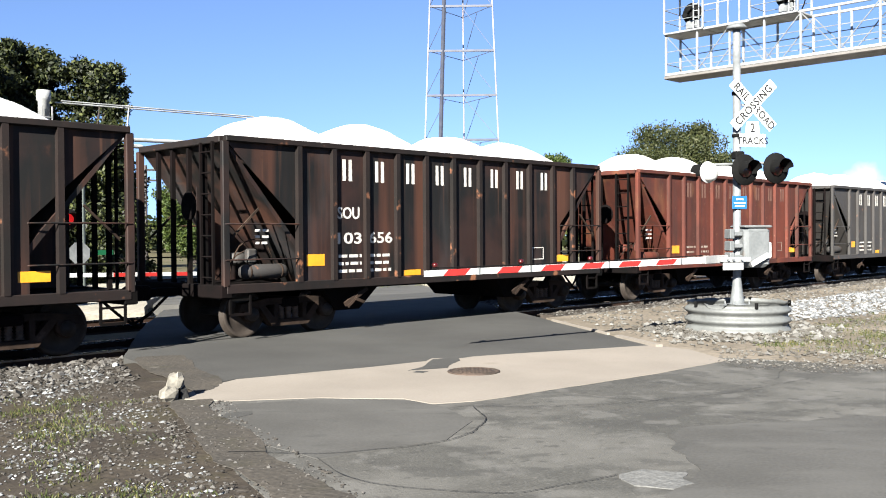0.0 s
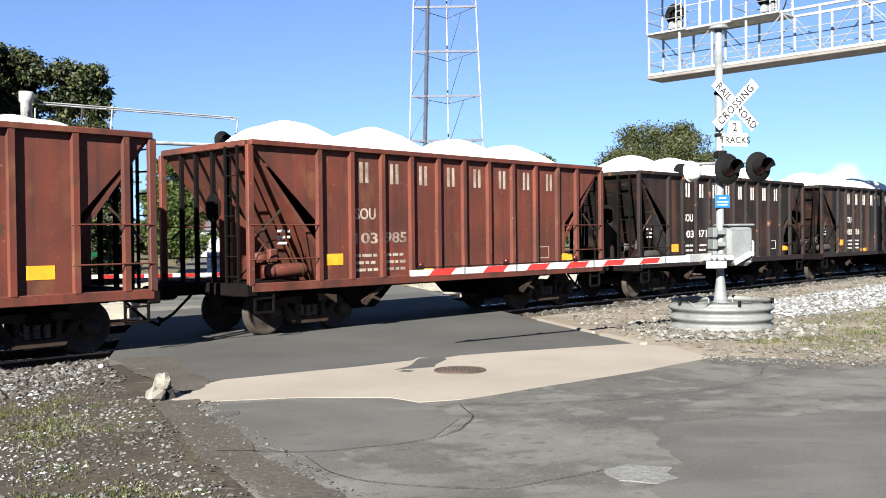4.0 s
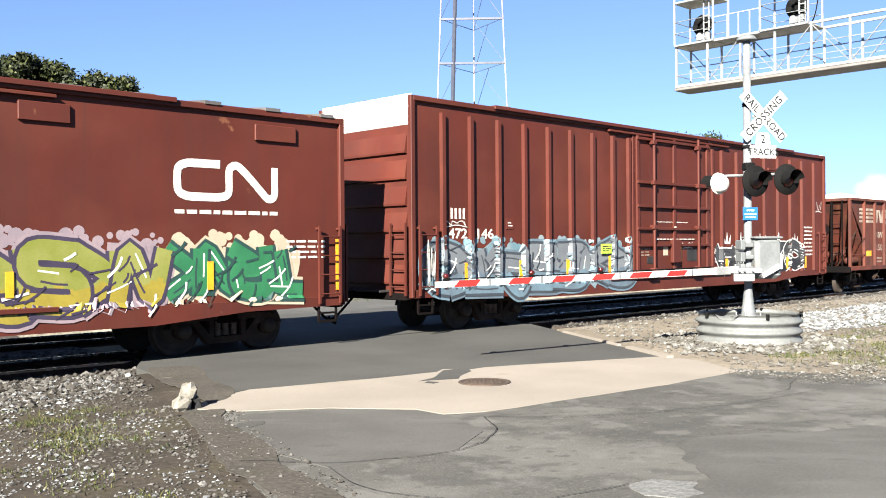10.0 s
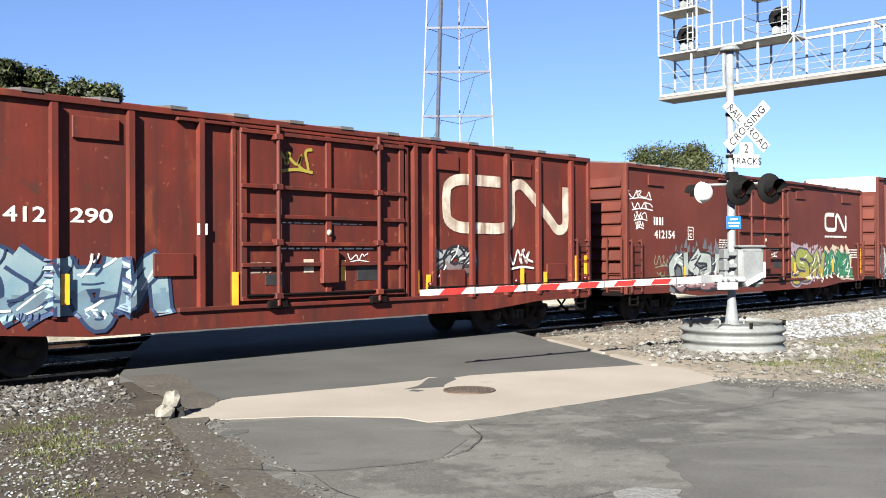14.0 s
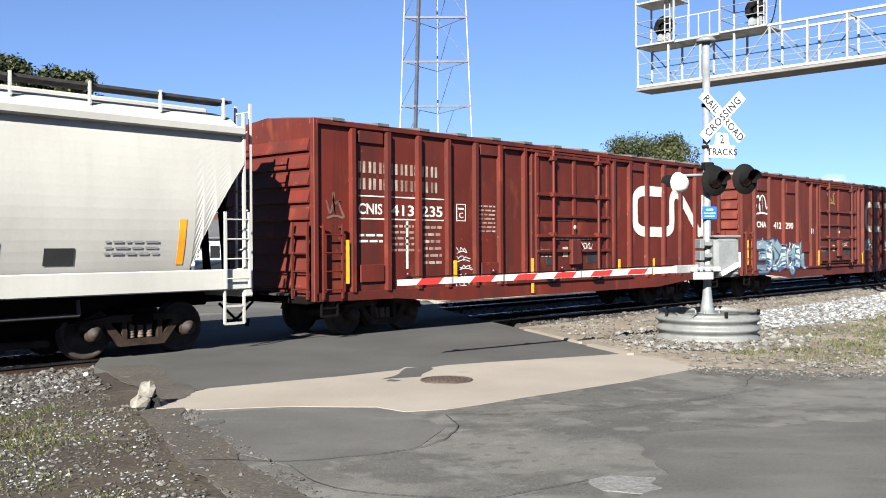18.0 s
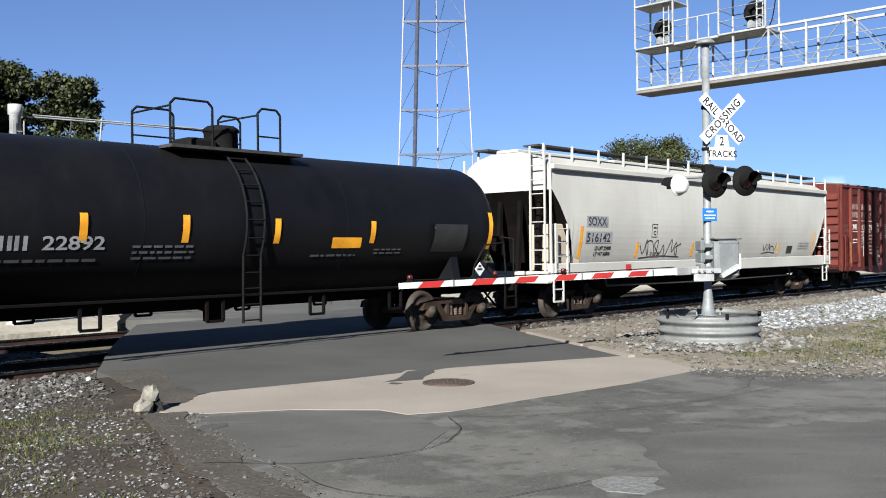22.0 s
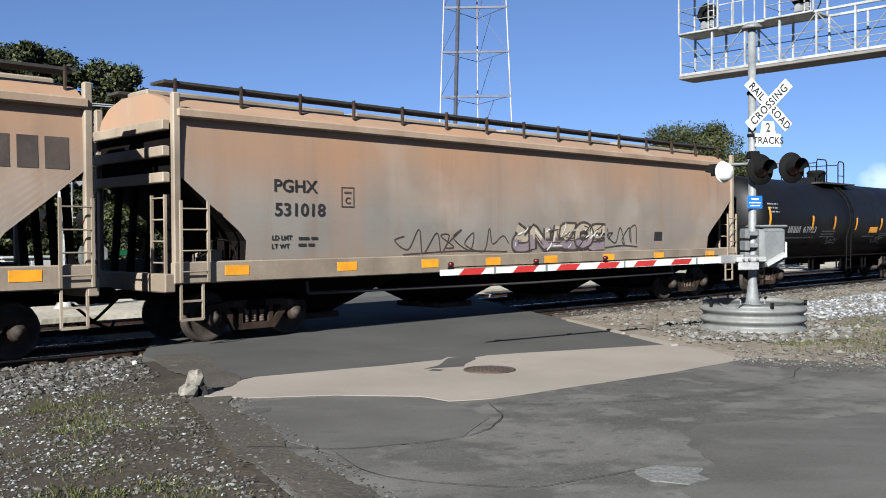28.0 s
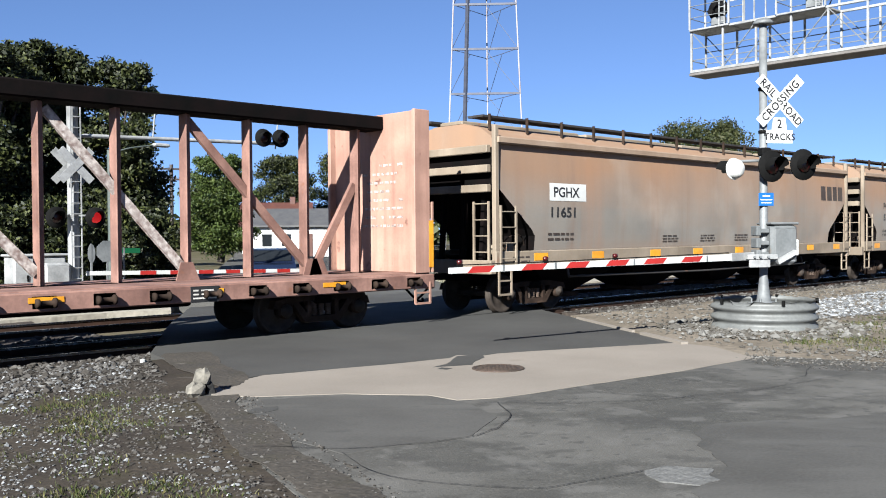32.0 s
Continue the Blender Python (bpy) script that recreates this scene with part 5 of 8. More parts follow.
def brake_gear(car, x, material=UNDER):
    """Air tank, cylinder and pipes on the end platform."""
    m = Mesh()
    m.lathe([(0.0, -0.52), (0.1, -0.5), (0.14, -0.42), (0.14, 0.42), (0.1, 0.5), (0.0, 0.52)], 14, TX(x + 0.1, -1.2, 1.27) @ AXIS_X)
    part("air_reservoir", m, material, car)
    for d in (-0.25, 0.45):
        part("reservoir_strap", Mesh().lathe([(0.142, -0.02), (0.152, 0), (0.142, 0.02)], 14, TX(x + d, -1.2, 1.27) @ AXIS_X), TRUCK, car)
    m = Mesh()
    m.lathe([(0.0, -0.26), (0.13, -0.26), (0.13, 0.08), (0.05, 0.12), (0.05, 0.34)], 12, TX(x + 0.1, -0.45, 1.5) @ AXIS_X)
    m.box(x - 0.1, x + 0.12, -0.98, -0.84, 1.42, 1.7, 0.03)
    part("brake_valve", m, material, car)
    part("brake_pipe", Mesh().tube(bend([(x - 0.5, -0.9, 1.1), (x - 0.4, -1.15, 1.75), (x + 0.1, -1.2, 1.85), (x + 0.45, -1.05, 1.4)], 4), 0.014), TRUCK, car)
    part("brake_pipe", Mesh().tube(bend([(x - 0.6, -0.6, 1.1), (x, -0.7, 1.65), (x + 0.5, -0.7, 1.2)], 4), 0.014), TRUCK, car)


def hug(car, side_y, base=0.0):
    """Lays the painted marks of a car on its curved side; side_y gives the surface at a height."""
    marks = ("lettering", "spray_tag", "reflector", "stencil_panel", "small_print", "stencil_frame", "number_patch", "painted_block", "graffiti", "spray_outline", "spray_fade", "spray_shine")
    for k, ob in enumerate(o for o in car.children if o.name.split(".")[0] in marks):
        kind = ob.name.split(".")[0]
        pts = [ob.matrix_basis @ v.co for v in ob.data.vertices]
        if min(p.z for p in pts) < 1.51 and kind == "reflector":
            continue
        if kind in ("reflector", "stencil_panel", "number_patch"):
            bm = bmesh.new()
            bm.from_mesh(ob.data)
            bmesh.ops.subdivide_edges(bm, edges=[e for e in bm.edges if abs(e.verts[0].co.z - e.verts[1].co.z) > 0.1], cuts=7, use_grid_fill=True)
            bm.to_mesh(ob.data)
            bm.free()
            pts = [ob.matrix_basis @ v.co for v in ob.data.vertices]
        back = max(p.y for p in pts)
        if kind in ("graffiti", "spray_outline", "spray_fade", "spray_shine"):
            for v, p in zip(ob.data.vertices, pts):
                v.co.y = side_y(p.z) + (p.y - base)
            continue
        lift = 0.003 + 0.0002 * k + (0.006 if kind in ("lettering", "small_print") else 0.0)
        inv = ob.matrix_basis.inverted()
        for v, p in zip(ob.data.vertices, pts):
            v.co = inv @ Vector((p.x, side_y(p.z) - lift + 0.5 * (p.y - back), p.z))


def tape(car, x0, x1, z0, z1, y):
    return plate(car, "reflector", x0, x1, z0, z1, y, YELLOW, "amber reflective strip", 0.006)


# open-topped hoppers
def hopper(name, label, mid, L, zt, skin, rib_skin, ribs, open_in, bays):
    car = base_car(name, label, mid, L, 1.75)
    half, ys = L / 2, 1.52
    xa, xb = -half + open_in, half - open_in
    zs = 1.02
    for sy in (-1, 1):
        m = Mesh()
        m.poly([(xa, zs), (xb, zs), (xb, zt - 1.55), (half - 0.05, zt - 0.1), (half - 0.05, zt), (-half + 0.05, zt), (-half + 0.05, zt - 0.1), (xa, zt - 1.55)], "y", sy * ys - 0.012, sy * ys + 0.012)
        part("side_sheet", m, skin, car)
        for x in ribs:
            part("rib", Mesh().poly([(x - 0.06, sy * ys), (x - 0.05, sy * (ys + 0.1)), (x + 0.05, sy * (ys + 0.1)), (x + 0.06, sy * ys)], "z", zs + 0.04, zt - 0.09), rib_skin, car)
        part("top_chord", Mesh().box(-half, half, sy * 1.56 - 0.07, sy * 1.56 + 0.07, zt - 0.11, zt, 0.015), rib_skin, car)
        part("side_sill", Mesh().box(-half, half, sy * 1.56 - 0.05, sy * 1.56 + 0.05, zs - 0.12, zs + 0.05, 0.012), rib_skin, car)
        for sx in (-1, 1):
            part("corner_post", Mesh().box(sx * half - 0.07, sx * half + 0.07, sy * 1.56 - 0.05, sy * 1.56 + 0.05, zs, zt - 0.1, 0.015), skin, car)
            for z in (1.5, 2.15):
                m = Mesh().tube(bend([(sx * (half - 0.02), sy * 1.56, z), (sx * (half - 0.1), sy * 1.62, z + 0.01), (sx * (half - open_in + 0.1), sy * 1.62, z + 0.01), (sx * (half - open_in), sy * 1.53, z)], 4), 0.016)
                part("grab_iron", m, skin, car)
            part("end_strut", Mesh().bar((sx * (half - 0.15), sy * 1.5, 1.9), (sx * (half - 0.75), sy * 1.5, 2.45), 0.035), TRUCK, car)
    for sx in (-1, 1):
        m = Mesh()
        m.add([(sx * (half - 0.05), -1.5, zt - 0.06), (sx * (half - 0.05), 1.5, zt - 0.06), (sx * (half - open_in - 0.7), 1.5, zs - 0.05), (sx * (half - open_in - 0.7), -1.5, zs - 0.05),
               (sx * (half - 0.0), -1.5, zt - 0.1), (sx * (half - 0.0), 1.5, zt - 0.1), (sx * (half - open_in - 0.62), 1.5, zs - 0.12), (sx * (half - open_in - 0.62), -1.5, zs - 0.12)],
              [(0, 1, 2, 3), (7, 6, 5, 4), (0, 4, 5, 1), (1, 5, 6, 2), (2, 6, 7, 3), (3, 7, 4, 0)])
        part("slope_sheet", m, skin, car)
        web = [(half - 0.35, 1.04), (half - 0.35, zt - 0.85), (half - open_in - 0.5, 1.04)]
        part("centre_web", Mesh().poly([(sx * a, b) for a, b in web], "y", -0.02, 0.02), skin, car)
        part("end_chord", Mesh().box(sx * half - 0.07, sx * half + 0.07, -1.49, 1.49, zt - 0.13, zt - 0.005, 0.015), rib_skin, car)
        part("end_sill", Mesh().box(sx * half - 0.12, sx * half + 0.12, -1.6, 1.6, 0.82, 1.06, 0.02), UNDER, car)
        # end posts and end ladder near-black: the shade at the car end is in their colour
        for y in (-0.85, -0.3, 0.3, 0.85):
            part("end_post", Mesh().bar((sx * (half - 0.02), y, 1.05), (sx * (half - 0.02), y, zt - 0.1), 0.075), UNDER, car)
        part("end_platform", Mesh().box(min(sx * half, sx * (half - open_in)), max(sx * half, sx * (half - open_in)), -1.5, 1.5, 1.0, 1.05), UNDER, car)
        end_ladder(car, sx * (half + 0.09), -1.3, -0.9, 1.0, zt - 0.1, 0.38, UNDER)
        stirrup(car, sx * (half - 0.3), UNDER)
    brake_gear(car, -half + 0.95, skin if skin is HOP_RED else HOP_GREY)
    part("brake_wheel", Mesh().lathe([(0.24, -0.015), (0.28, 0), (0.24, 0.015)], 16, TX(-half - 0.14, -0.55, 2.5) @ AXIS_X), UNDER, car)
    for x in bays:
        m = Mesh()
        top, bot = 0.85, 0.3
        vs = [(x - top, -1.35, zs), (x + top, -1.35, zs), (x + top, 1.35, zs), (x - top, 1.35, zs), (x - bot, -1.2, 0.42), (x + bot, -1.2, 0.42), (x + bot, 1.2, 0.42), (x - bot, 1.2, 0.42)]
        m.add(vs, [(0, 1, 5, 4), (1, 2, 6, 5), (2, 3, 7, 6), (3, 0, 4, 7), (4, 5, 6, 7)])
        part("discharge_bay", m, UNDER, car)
        m = Mesh()
        m.bar((x - 0.25, -1.42, 0.55), (x + 0.3, -1.45, 0.86), 0.06, 0.09).bar((x - 0.2, -1.44, 0.5), (x + 0.05, -1.46, 0.72), 0.05)
        m.bar((x - 0.02, -1.47, 0.66), (x + 0.2, -1.47, 0.58), 0.06)
        part("bay_latch", m, TRUCK, car, "rusty steel latch")
    return car


def stone_load(mid, L, zt, heaps, seed):
    """Heaped white stone that shows over a hopper's rim."""
    rnd, m = random.Random(seed), Mesh()
    nx, ny = 90, 16
    noise.seed_set(seed)
    vs = []
    for i in range(nx + 1):
        for j in range(ny + 1):
            x, y = (-0.5 + i / nx) * (L - 0.5), (-0.5 + j / ny) * 2.9
            z = zt - 0.12
            for hx, hh in heaps:
                r = math.hypot(x - hx, y * 0.9)
                z = max(z, zt - 0.2 + (hh + 0.2) * max(0.0, 1 - (r / 1.9) ** 1.6) if r < 1.9 else zt - 0.12)
            e = min(i, nx - i) / 6.0
            z = zt - 0.14 + (z - zt + 0.14) * min(1, e) * (1 - (abs(y) / 1.46) ** 3) + 0.03 * noise.noise((x * 2.5, y * 2.5, seed))
            vs.append((x, y, z))
    m.add(vs, [(i * (ny + 1) + j, (i + 1) * (ny + 1) + j, (i + 1) * (ny + 1) + j + 1, i * (ny + 1) + j + 1) for i in range(nx) for j in range(ny)], True)
    ob = new("stone_load", m.data("stone_load", STONE))
    ob.matrix_basis = pose(mid, YC, 0)
    tagged(ob, "heaped white crushed stone filling an open hopper car", "stone load", "stone loads")
    LOADS.append((ob, mid))


SOU_RIBS = [-4.08, -3.24, -2.39, -1.54, -0.70, 0.15, 1.02, 1.91, 2.81, 3.72, 4.55]


def southern(mid, skin, rib_skin, paint, number, seed, faded=False, label=""):
    car = hopper("hopper_car", label, mid, 11.4, 3.75, skin, rib_skin, SOU_RIBS, 1.62, (-2.6, 2.6))
    y = -1.532
    kinds = "southern"
    cells = []
    for i, k in enumerate("eouthebh"):
        c = -2.86 + i * 0.856 + 0.006 * i * i
        cells.append((c - 0.12, c + 0.12, k))
    block_word(car, cells, 3.03, 3.46, FADED if faded else paint, y)
    if number:
        stencil(car, "SOU", -3.12, -2.55, 2.27, 2.51, paint, y)
        stencil(car, number[:3], -3.12, -2.5, 1.77, 2.0, paint, y)
        stencil(car, number[3:], -2.3, -1.66, 1.78, 2.01, paint, y)
    bars(car, -3.1, -2.5, 1.15, 1.6, 3, paint, y, seed)
    bars(car, -2.28, -1.7, 1.15, 1.6, 3, paint, y, seed + 1)
    bars(car, -4.9, -4.6, 1.75, 2.1, 3, WHITE, -1.30, seed + 2)
    tape(car, -3.89, -3.45, 1.35, 1.58, y)
    tape(car, -1.35, -0.84, 1.08, 1.2, y)
    tape(car, 3.9, 4.4, 1.25, 1.42, y)
    m = Mesh()
    for a in ((2.95, 3.4, 1.32, 1.34), (2.95, 3.4, 1.6, 1.62), (2.95, 2.97, 1.34, 1.6), (3.38, 3.4, 1.34, 1.6)):
        m.box(a[0], a[1], y - 0.004, y, a[2], a[3])
    part("stencil_frame", m, paint, car)
    stone_load(mid, 11.4, 3.75, [(-3.7, 0.64), (-1.3, 0.68), (1.5, 0.60), (3.6, 0.58)], seed)
    return car


southern(165.3, HOP_DARK, HOP_RIB, WHITE, "", 3, label="black and rust open hopper car loaded with white stone")
southern(152.0, HOP_GREY, HOP_GREY, WHITE, "", 4, label="weathered grey open hopper car loaded with white stone")
southern(138.6, HOP_RED, HOP_RED, OLDWHITE, "", 5, True, label="rusty red open hopper car with faded name blocks")
southern(125.31, HOP_DARK, HOP_RIB, WHITE, "103656", 6, label="black-brown open hopper car with rusty ribs and white blocks")
southern(112.1, HOP_DARK, HOP_RIB, WHITE, "103471", 7, label="black-brown open hopper car with a scratched white number")
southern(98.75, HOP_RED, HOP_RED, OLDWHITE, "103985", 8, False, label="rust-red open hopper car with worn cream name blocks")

NW_RIBS = [-5.11, -4.03, -3.05, -2.02, -1.02, -0.03, 1.05, 2.11, 3.09, 4.14, 5.14, 6.0]
car = hopper("hopper_car", "oxide-red open hopper car with four cream stripes and stone load", 84.6, 12.95, 3.72, HOP_RED, HOP_RED, NW_RIBS, 1.38, (-3.6, 0.0, 3.4))
m = Mesh()
for k in range(4):
    z = 2.78 + k * 0.157
    for a, b in ((-5.48, -5.18), (-5.04, -4.10), (-3.96, -3.92)):
        m.box(a, b, -1.536, -1.532, z, z + 0.095)
part("stripes", m, OLDWHITE, car, "four worn cream stripes")
m = Mesh()
m.poly([(-3.83, 2.78), (-3.68, 2.78), (-3.58, 3.30), (-3.75, 3.30)], "y", -1.536, -1.532)
m.poly([(-3.55, 3.30), (-3.38, 3.30), (-3.2, 2.78), (-3.37, 2.78)], "y", -1.537, -1.533)
m.poly([(-3.28, 2.78), (-3.12, 2.78), (-3.0, 3.30), (-3.16, 3.30)], "y", -1.538, -1.534)
for z in (2.76, 2.98, 3.2):
    m.box(-2.85, -2.12, -1.537, -1.533, z, z + 0.14)
m.box(-2.88, -2.68, -1.539, -1.535, 3.05, 3.3)
m.box(-2.28, -2.10, -1.539, -1.535, 2.78, 3.05)
part("emblem", m, OLDWHITE, car, "worn cream block emblem")
stencil(car, "NW", -3.8, -3.12, 2.15, 2.42, OLDWHITE, -1.532)
stencil(car, "150", -3.78, -3.15, 1.66, 1.92, OLDWHITE, -1.532)
stencil(car, "018", -2.85, -2.05, 1.66, 1.92, OLDWHITE, -1.532)
bars(car, -3.75, -3.2, 1.15, 1.42, 2, OLDWHITE, -1.532, 31)
bars(car, -2.75, -2.15, 1.15, 1.5, 3, OLDWHITE, -1.532, 32)
tape(car, -4.81, -4.3, 1.44, 1.66, -1.532)
tape(car, -1.69, -1.23, 1.06, 1.18, -1.532)
tape(car, 0.28, 0.77, 1.26, 1.38, -1.532)
tape(car, 4.36, 4.81, 1.3, 1.52, -1.532)
plate(car, "stencil_panel", -0.85, -0.45, 1.12, 1.38, -1.532, BLACKPAINT, "black stencil panel")
plate(car, "stencil_panel", 1.35, 1.9, 1.14, 1.44, -1.532, FADED)
stone_load(84.6, 12.95, 3.72, [(-3.9, 0.34), (-0.2, 0.36), (2.9, 0.38), (4.8, 0.3)], 12)


# boxcars
def boxcar(label, mid, L, z0, eave, skin, ribs, door, door_skin, roof_skin, end_white=False, rib_d=0.085, truck_in=2.3, caps=(), n_end=9, rib_top=0.13):
    car = base_car("boxcar", label, mid, L, truck_in)
    half, ys = L / 2, 1.515
    peak = eave + (0.14 if not end_white else 0.05)
    for sy in (-1, 1):
        part("side_sheet", Mesh().box(-half, half, sy * ys - 0.02, sy * ys + 0.02, z0, eave), skin, car)
        for x in ribs:
            part("rib", Mesh().poly([(x - 0.062, sy * ys), (x - 0.05, sy * (ys + rib_d)), (x + 0.05, sy * (ys + rib_d)), (x + 0.062, sy * ys)], "z", z0 + 0.16, eave - rib_top), skin, car)
        part("roof_rail", Mesh().box(-half, half, sy * 1.56 - 0.05, sy * 1.56 + 0.05, eave - 0.12, eave, 0.015), skin, car)
        m = Mesh()
        m.poly([(-half, z0), (-half + 2.2, z0 - 0.02), (-half + 4.0, z0 - 0.16), (half - 4.0, z0 - 0.16), (half - 2.2, z0 - 0.02), (half, z0), (half, z0 + 0.17), (-half, z0 + 0.17)], "y", sy * 1.57 - 0.035, sy * 1.57 + 0.035)
        part("side_sill", m, skin, car)
        for sx in (-1, 1):
            part("corner_post", Mesh().box(sx * half - 0.07, sx * half + 0.05, sy * 1.55 - 0.055, sy * 1.55 + 0.055, z0, eave, 0.012), skin, car)
    m = Mesh()
    m.poly([(-1.55, eave), (0, peak), (1.55, eave), (1.55, eave - 0.06), (-1.55, eave - 0.06)], "x", -half, half)
    part("roof", m, roof_skin, car)
    x = half if end_white else -half + 0.4
    while x < half - 0.2:
        part("roof_rib", Mesh().poly([(-1.63, eave + 0.045), (0, peak + 0.07), (1.63, eave + 0.045), (1.63, eave - 0.015), (-1.63, eave - 0.015)], "x", x, x + 0.32), roof_skin, car)
        x += 1.25
    for sx in (-1, 1):
        x = sx * half
        part("end_wall", Mesh().poly([(-1.5, z0), (1.5, z0), (1.5, eave), (0, peak), (-1.5, eave)], "x", x - 0.02, x + 0.02), skin, car)
        top = eave - (0.75 if end_white else 0.35)
        step = (top - z0 - 0.2) / n_end
        for k in range(n_end):
            zc = z0 + 0.2 + (k + 0.5) * step
            h = step * 0.36
            part("end_rib", Mesh().poly([(x + sx * 0.02, zc - h), (x + sx * 0.09, zc - h * 0.92), (x + sx * 0.095, zc - h * 0.7), (x + sx * 0.025, zc + h * 1.15)], "y", -1.42, 1.42), skin, car)
        if end_white:
            part("end_panel", Mesh().box(x - 0.03, x + 0.045, -1.52, 1.52, eave - 0.62, eave + 0.04, 0.01), SIGNWHITE, car, "white-painted upper end panel")
        ladder(car, x - sx * 0.12, x - sx * 0.62, -1.66, z0 + 0.05, z0 + 1.55, 0.37, skin)
        m = Mesh()
        m.bar((x - sx * 0.12, -1.55, z0 + 1.5), (x - sx * 0.12, -1.66, z0 + 1.5), 0.04)
        m.bar((x - sx * 0.62, -1.55, z0 + 1.5), (x - sx * 0.62, -1.66, z0 + 1.5), 0.04)
        part("ladder_bracket", m, skin, car)
        end_ladder(car, x + sx * 0.16, -1.5, -1.02, z0 + 0.05, z0 + 1.6, 0.37, skin)
        part("end_platform", Mesh().box(min(x, x + sx * 0.36), max(x, x + sx * 0.36), -0.9, 0.9, z0 + 0.12, z0 + 0.16), GRATE, car)
        stirrup(car, x - sx * 0.36, UNDER, z0=0.5, z1=z0 + 0.02)
        part("end_sill", Mesh().box(x - 0.14, x + 0.08, -1.5, 1.5, z0 - 0.05, z0 + 0.1, 0.02), UNDER, car)
    part("floor_frame", Mesh().box(-half + 0.1, half - 0.1, -1.45, 1.45, z0 + 0.02, z0 + 0.12), UNDER, car)
    if caps:
        part("eave_trim", Mesh().box(caps[0], caps[1], -1.66, -1.5, eave - 0.06, eave + 0.03, 0.01), roof_skin if roof_skin is not ROOFMETAL else skin, car)
    # plug door with its lock bars, rails and crank
    d0, d1 = door
    dz0, dz1 = z0 + 0.28, eave - 0.16
    dr = part("door", Mesh().box(d0, d1, -1.585, -1.53, dz0, dz1, 0.012), door_skin, car)
    for fx in (0.2, 0.8):
        xx = d0 + (d1 - d0) * fx
        part("lock_bar", Mesh().bar((xx, -1.71, dz0 - 0.08), (xx, -1.71, dz1 + 0.06), 0.085, n=8), door_skin, dr)
    for fz in (0.02, 0.21, 0.33, 0.49, 0.66, 0.97):
        zz = dz0 + (dz1 - dz0) * fz
        part("door_rail", Mesh().box(d0 + 0.06, d1 - 0.06, -1.67, -1.585, zz - 0.04, zz + 0.04, 0.01), door_skin, dr)
    for fx in (0.03, 0.5, 0.97):
        xx = d0 + (d1 - d0) * fx
        part("door_stile", Mesh().box(xx - 0.07, xx + 0.07, -1.64, -1.585, dz0 + 0.03, dz1 - 0.03, 0.012), door_skin, dr)
    part("lock_medallion", Mesh().lathe([(0.0, 0.02), (0.055, 0.02), (0.06, 0.0)], 18, TX((d0 + d1) / 2, -1.645, dz0 + 1.3) @ AXIS_Y), CREAM, dr, "small round cream plate")
    for fx, fz, w, h, ma in ((0.36, 0.52, 0.24, 0.26, CREAM), (0.68, 0.34, 0.55, 0.34, BLACKPAINT), (0.58, 0.34, 0.12, 0.42, YELLOW), (0.15, 0.3, 0.4, 0.2, BLACKPAINT)):
        plate(dr, "door_plate", d0 + (d1 - d0) * fx, d0 + (d1 - d0) * fx + w, dz0 + fz, dz0 + fz + h, -1.587, ma, t=0.006)
    for fx in (0.2, 0.8):
        xx = d0 + (d1 - d0) * fx
        for fz in (0.03, 0.34, 0.66, 0.95):
            part("bar_guide", Mesh().box(xx - 0.09, xx + 0.09, -1.76, -1.6, dz0 + (dz1 - dz0) * fz - 0.06, dz0 + (dz1 - dz0) * fz + 0.06, 0.015), door_skin, dr)
        part("door_roller", Mesh().box(xx - 0.22, xx + 0.22, -1.72, -1.6, dz0 - 0.14, dz0 + 0.02, 0.02), UNDER, dr)
    scribble(dr, d0 + 0.62 * (d1 - d0), d0 + 0.76 * (d1 - d0), dz0 + 0.72, dz0 + 0.92, 7, G_WHITE, -1.587, int(mid) + 8, 0.02)
    part("crank_rod", Mesh().bar((d0 + 0.15, -1.69, dz0 + 0.12), (d1 - 0.15, -1.69, dz0 + 0.12), 0.05, n=8), UNDER, dr)
    part("door_crank", Mesh().box((d0 + d1) / 2 - 0.22, (d0 + d1) / 2 + 0.2, -1.72, -1.6, dz0 + 0.3, dz0 + 0.98, 0.02), door_skin, dr)
    for xx in (d0 - 0.1, d1 + 0.02):
        part("door_post", Mesh().box(xx, xx + 0.09, -1.6, -1.5, z0 + 0.1, eave - 0.1, 0.01), skin, car)
    part("door_track", Mesh().box(d0 - 1.2, d1 + 1.2, -1.66, -1.56, z0 + 0.16, z0 + 0.24, 0.01), skin, car)
    part("door_track", Mesh().box(d0 - 1.2, d1 + 1.2, -1.64, -1.54, eave - 0.2, eave - 0.14, 0.01), skin, car)
    bars(dr, d0 + 0.9, d1 - 0.9, dz0 + 0.95, dz0 + 1.02, 1, WHITE, -1.615, int(mid) + 5)
    bars(dr, d0 + 1.0, d1 - 1.2, dz0 + 1.45, dz0 + 1.5, 1, WHITE, -1.59, int(mid) + 6)
    bars(dr, d0 + 0.3, d0 + 0.75, dz0 + 0.5, dz0 + 0.75, 3, OLDWHITE, -1.588, int(mid) + 7)
    return car


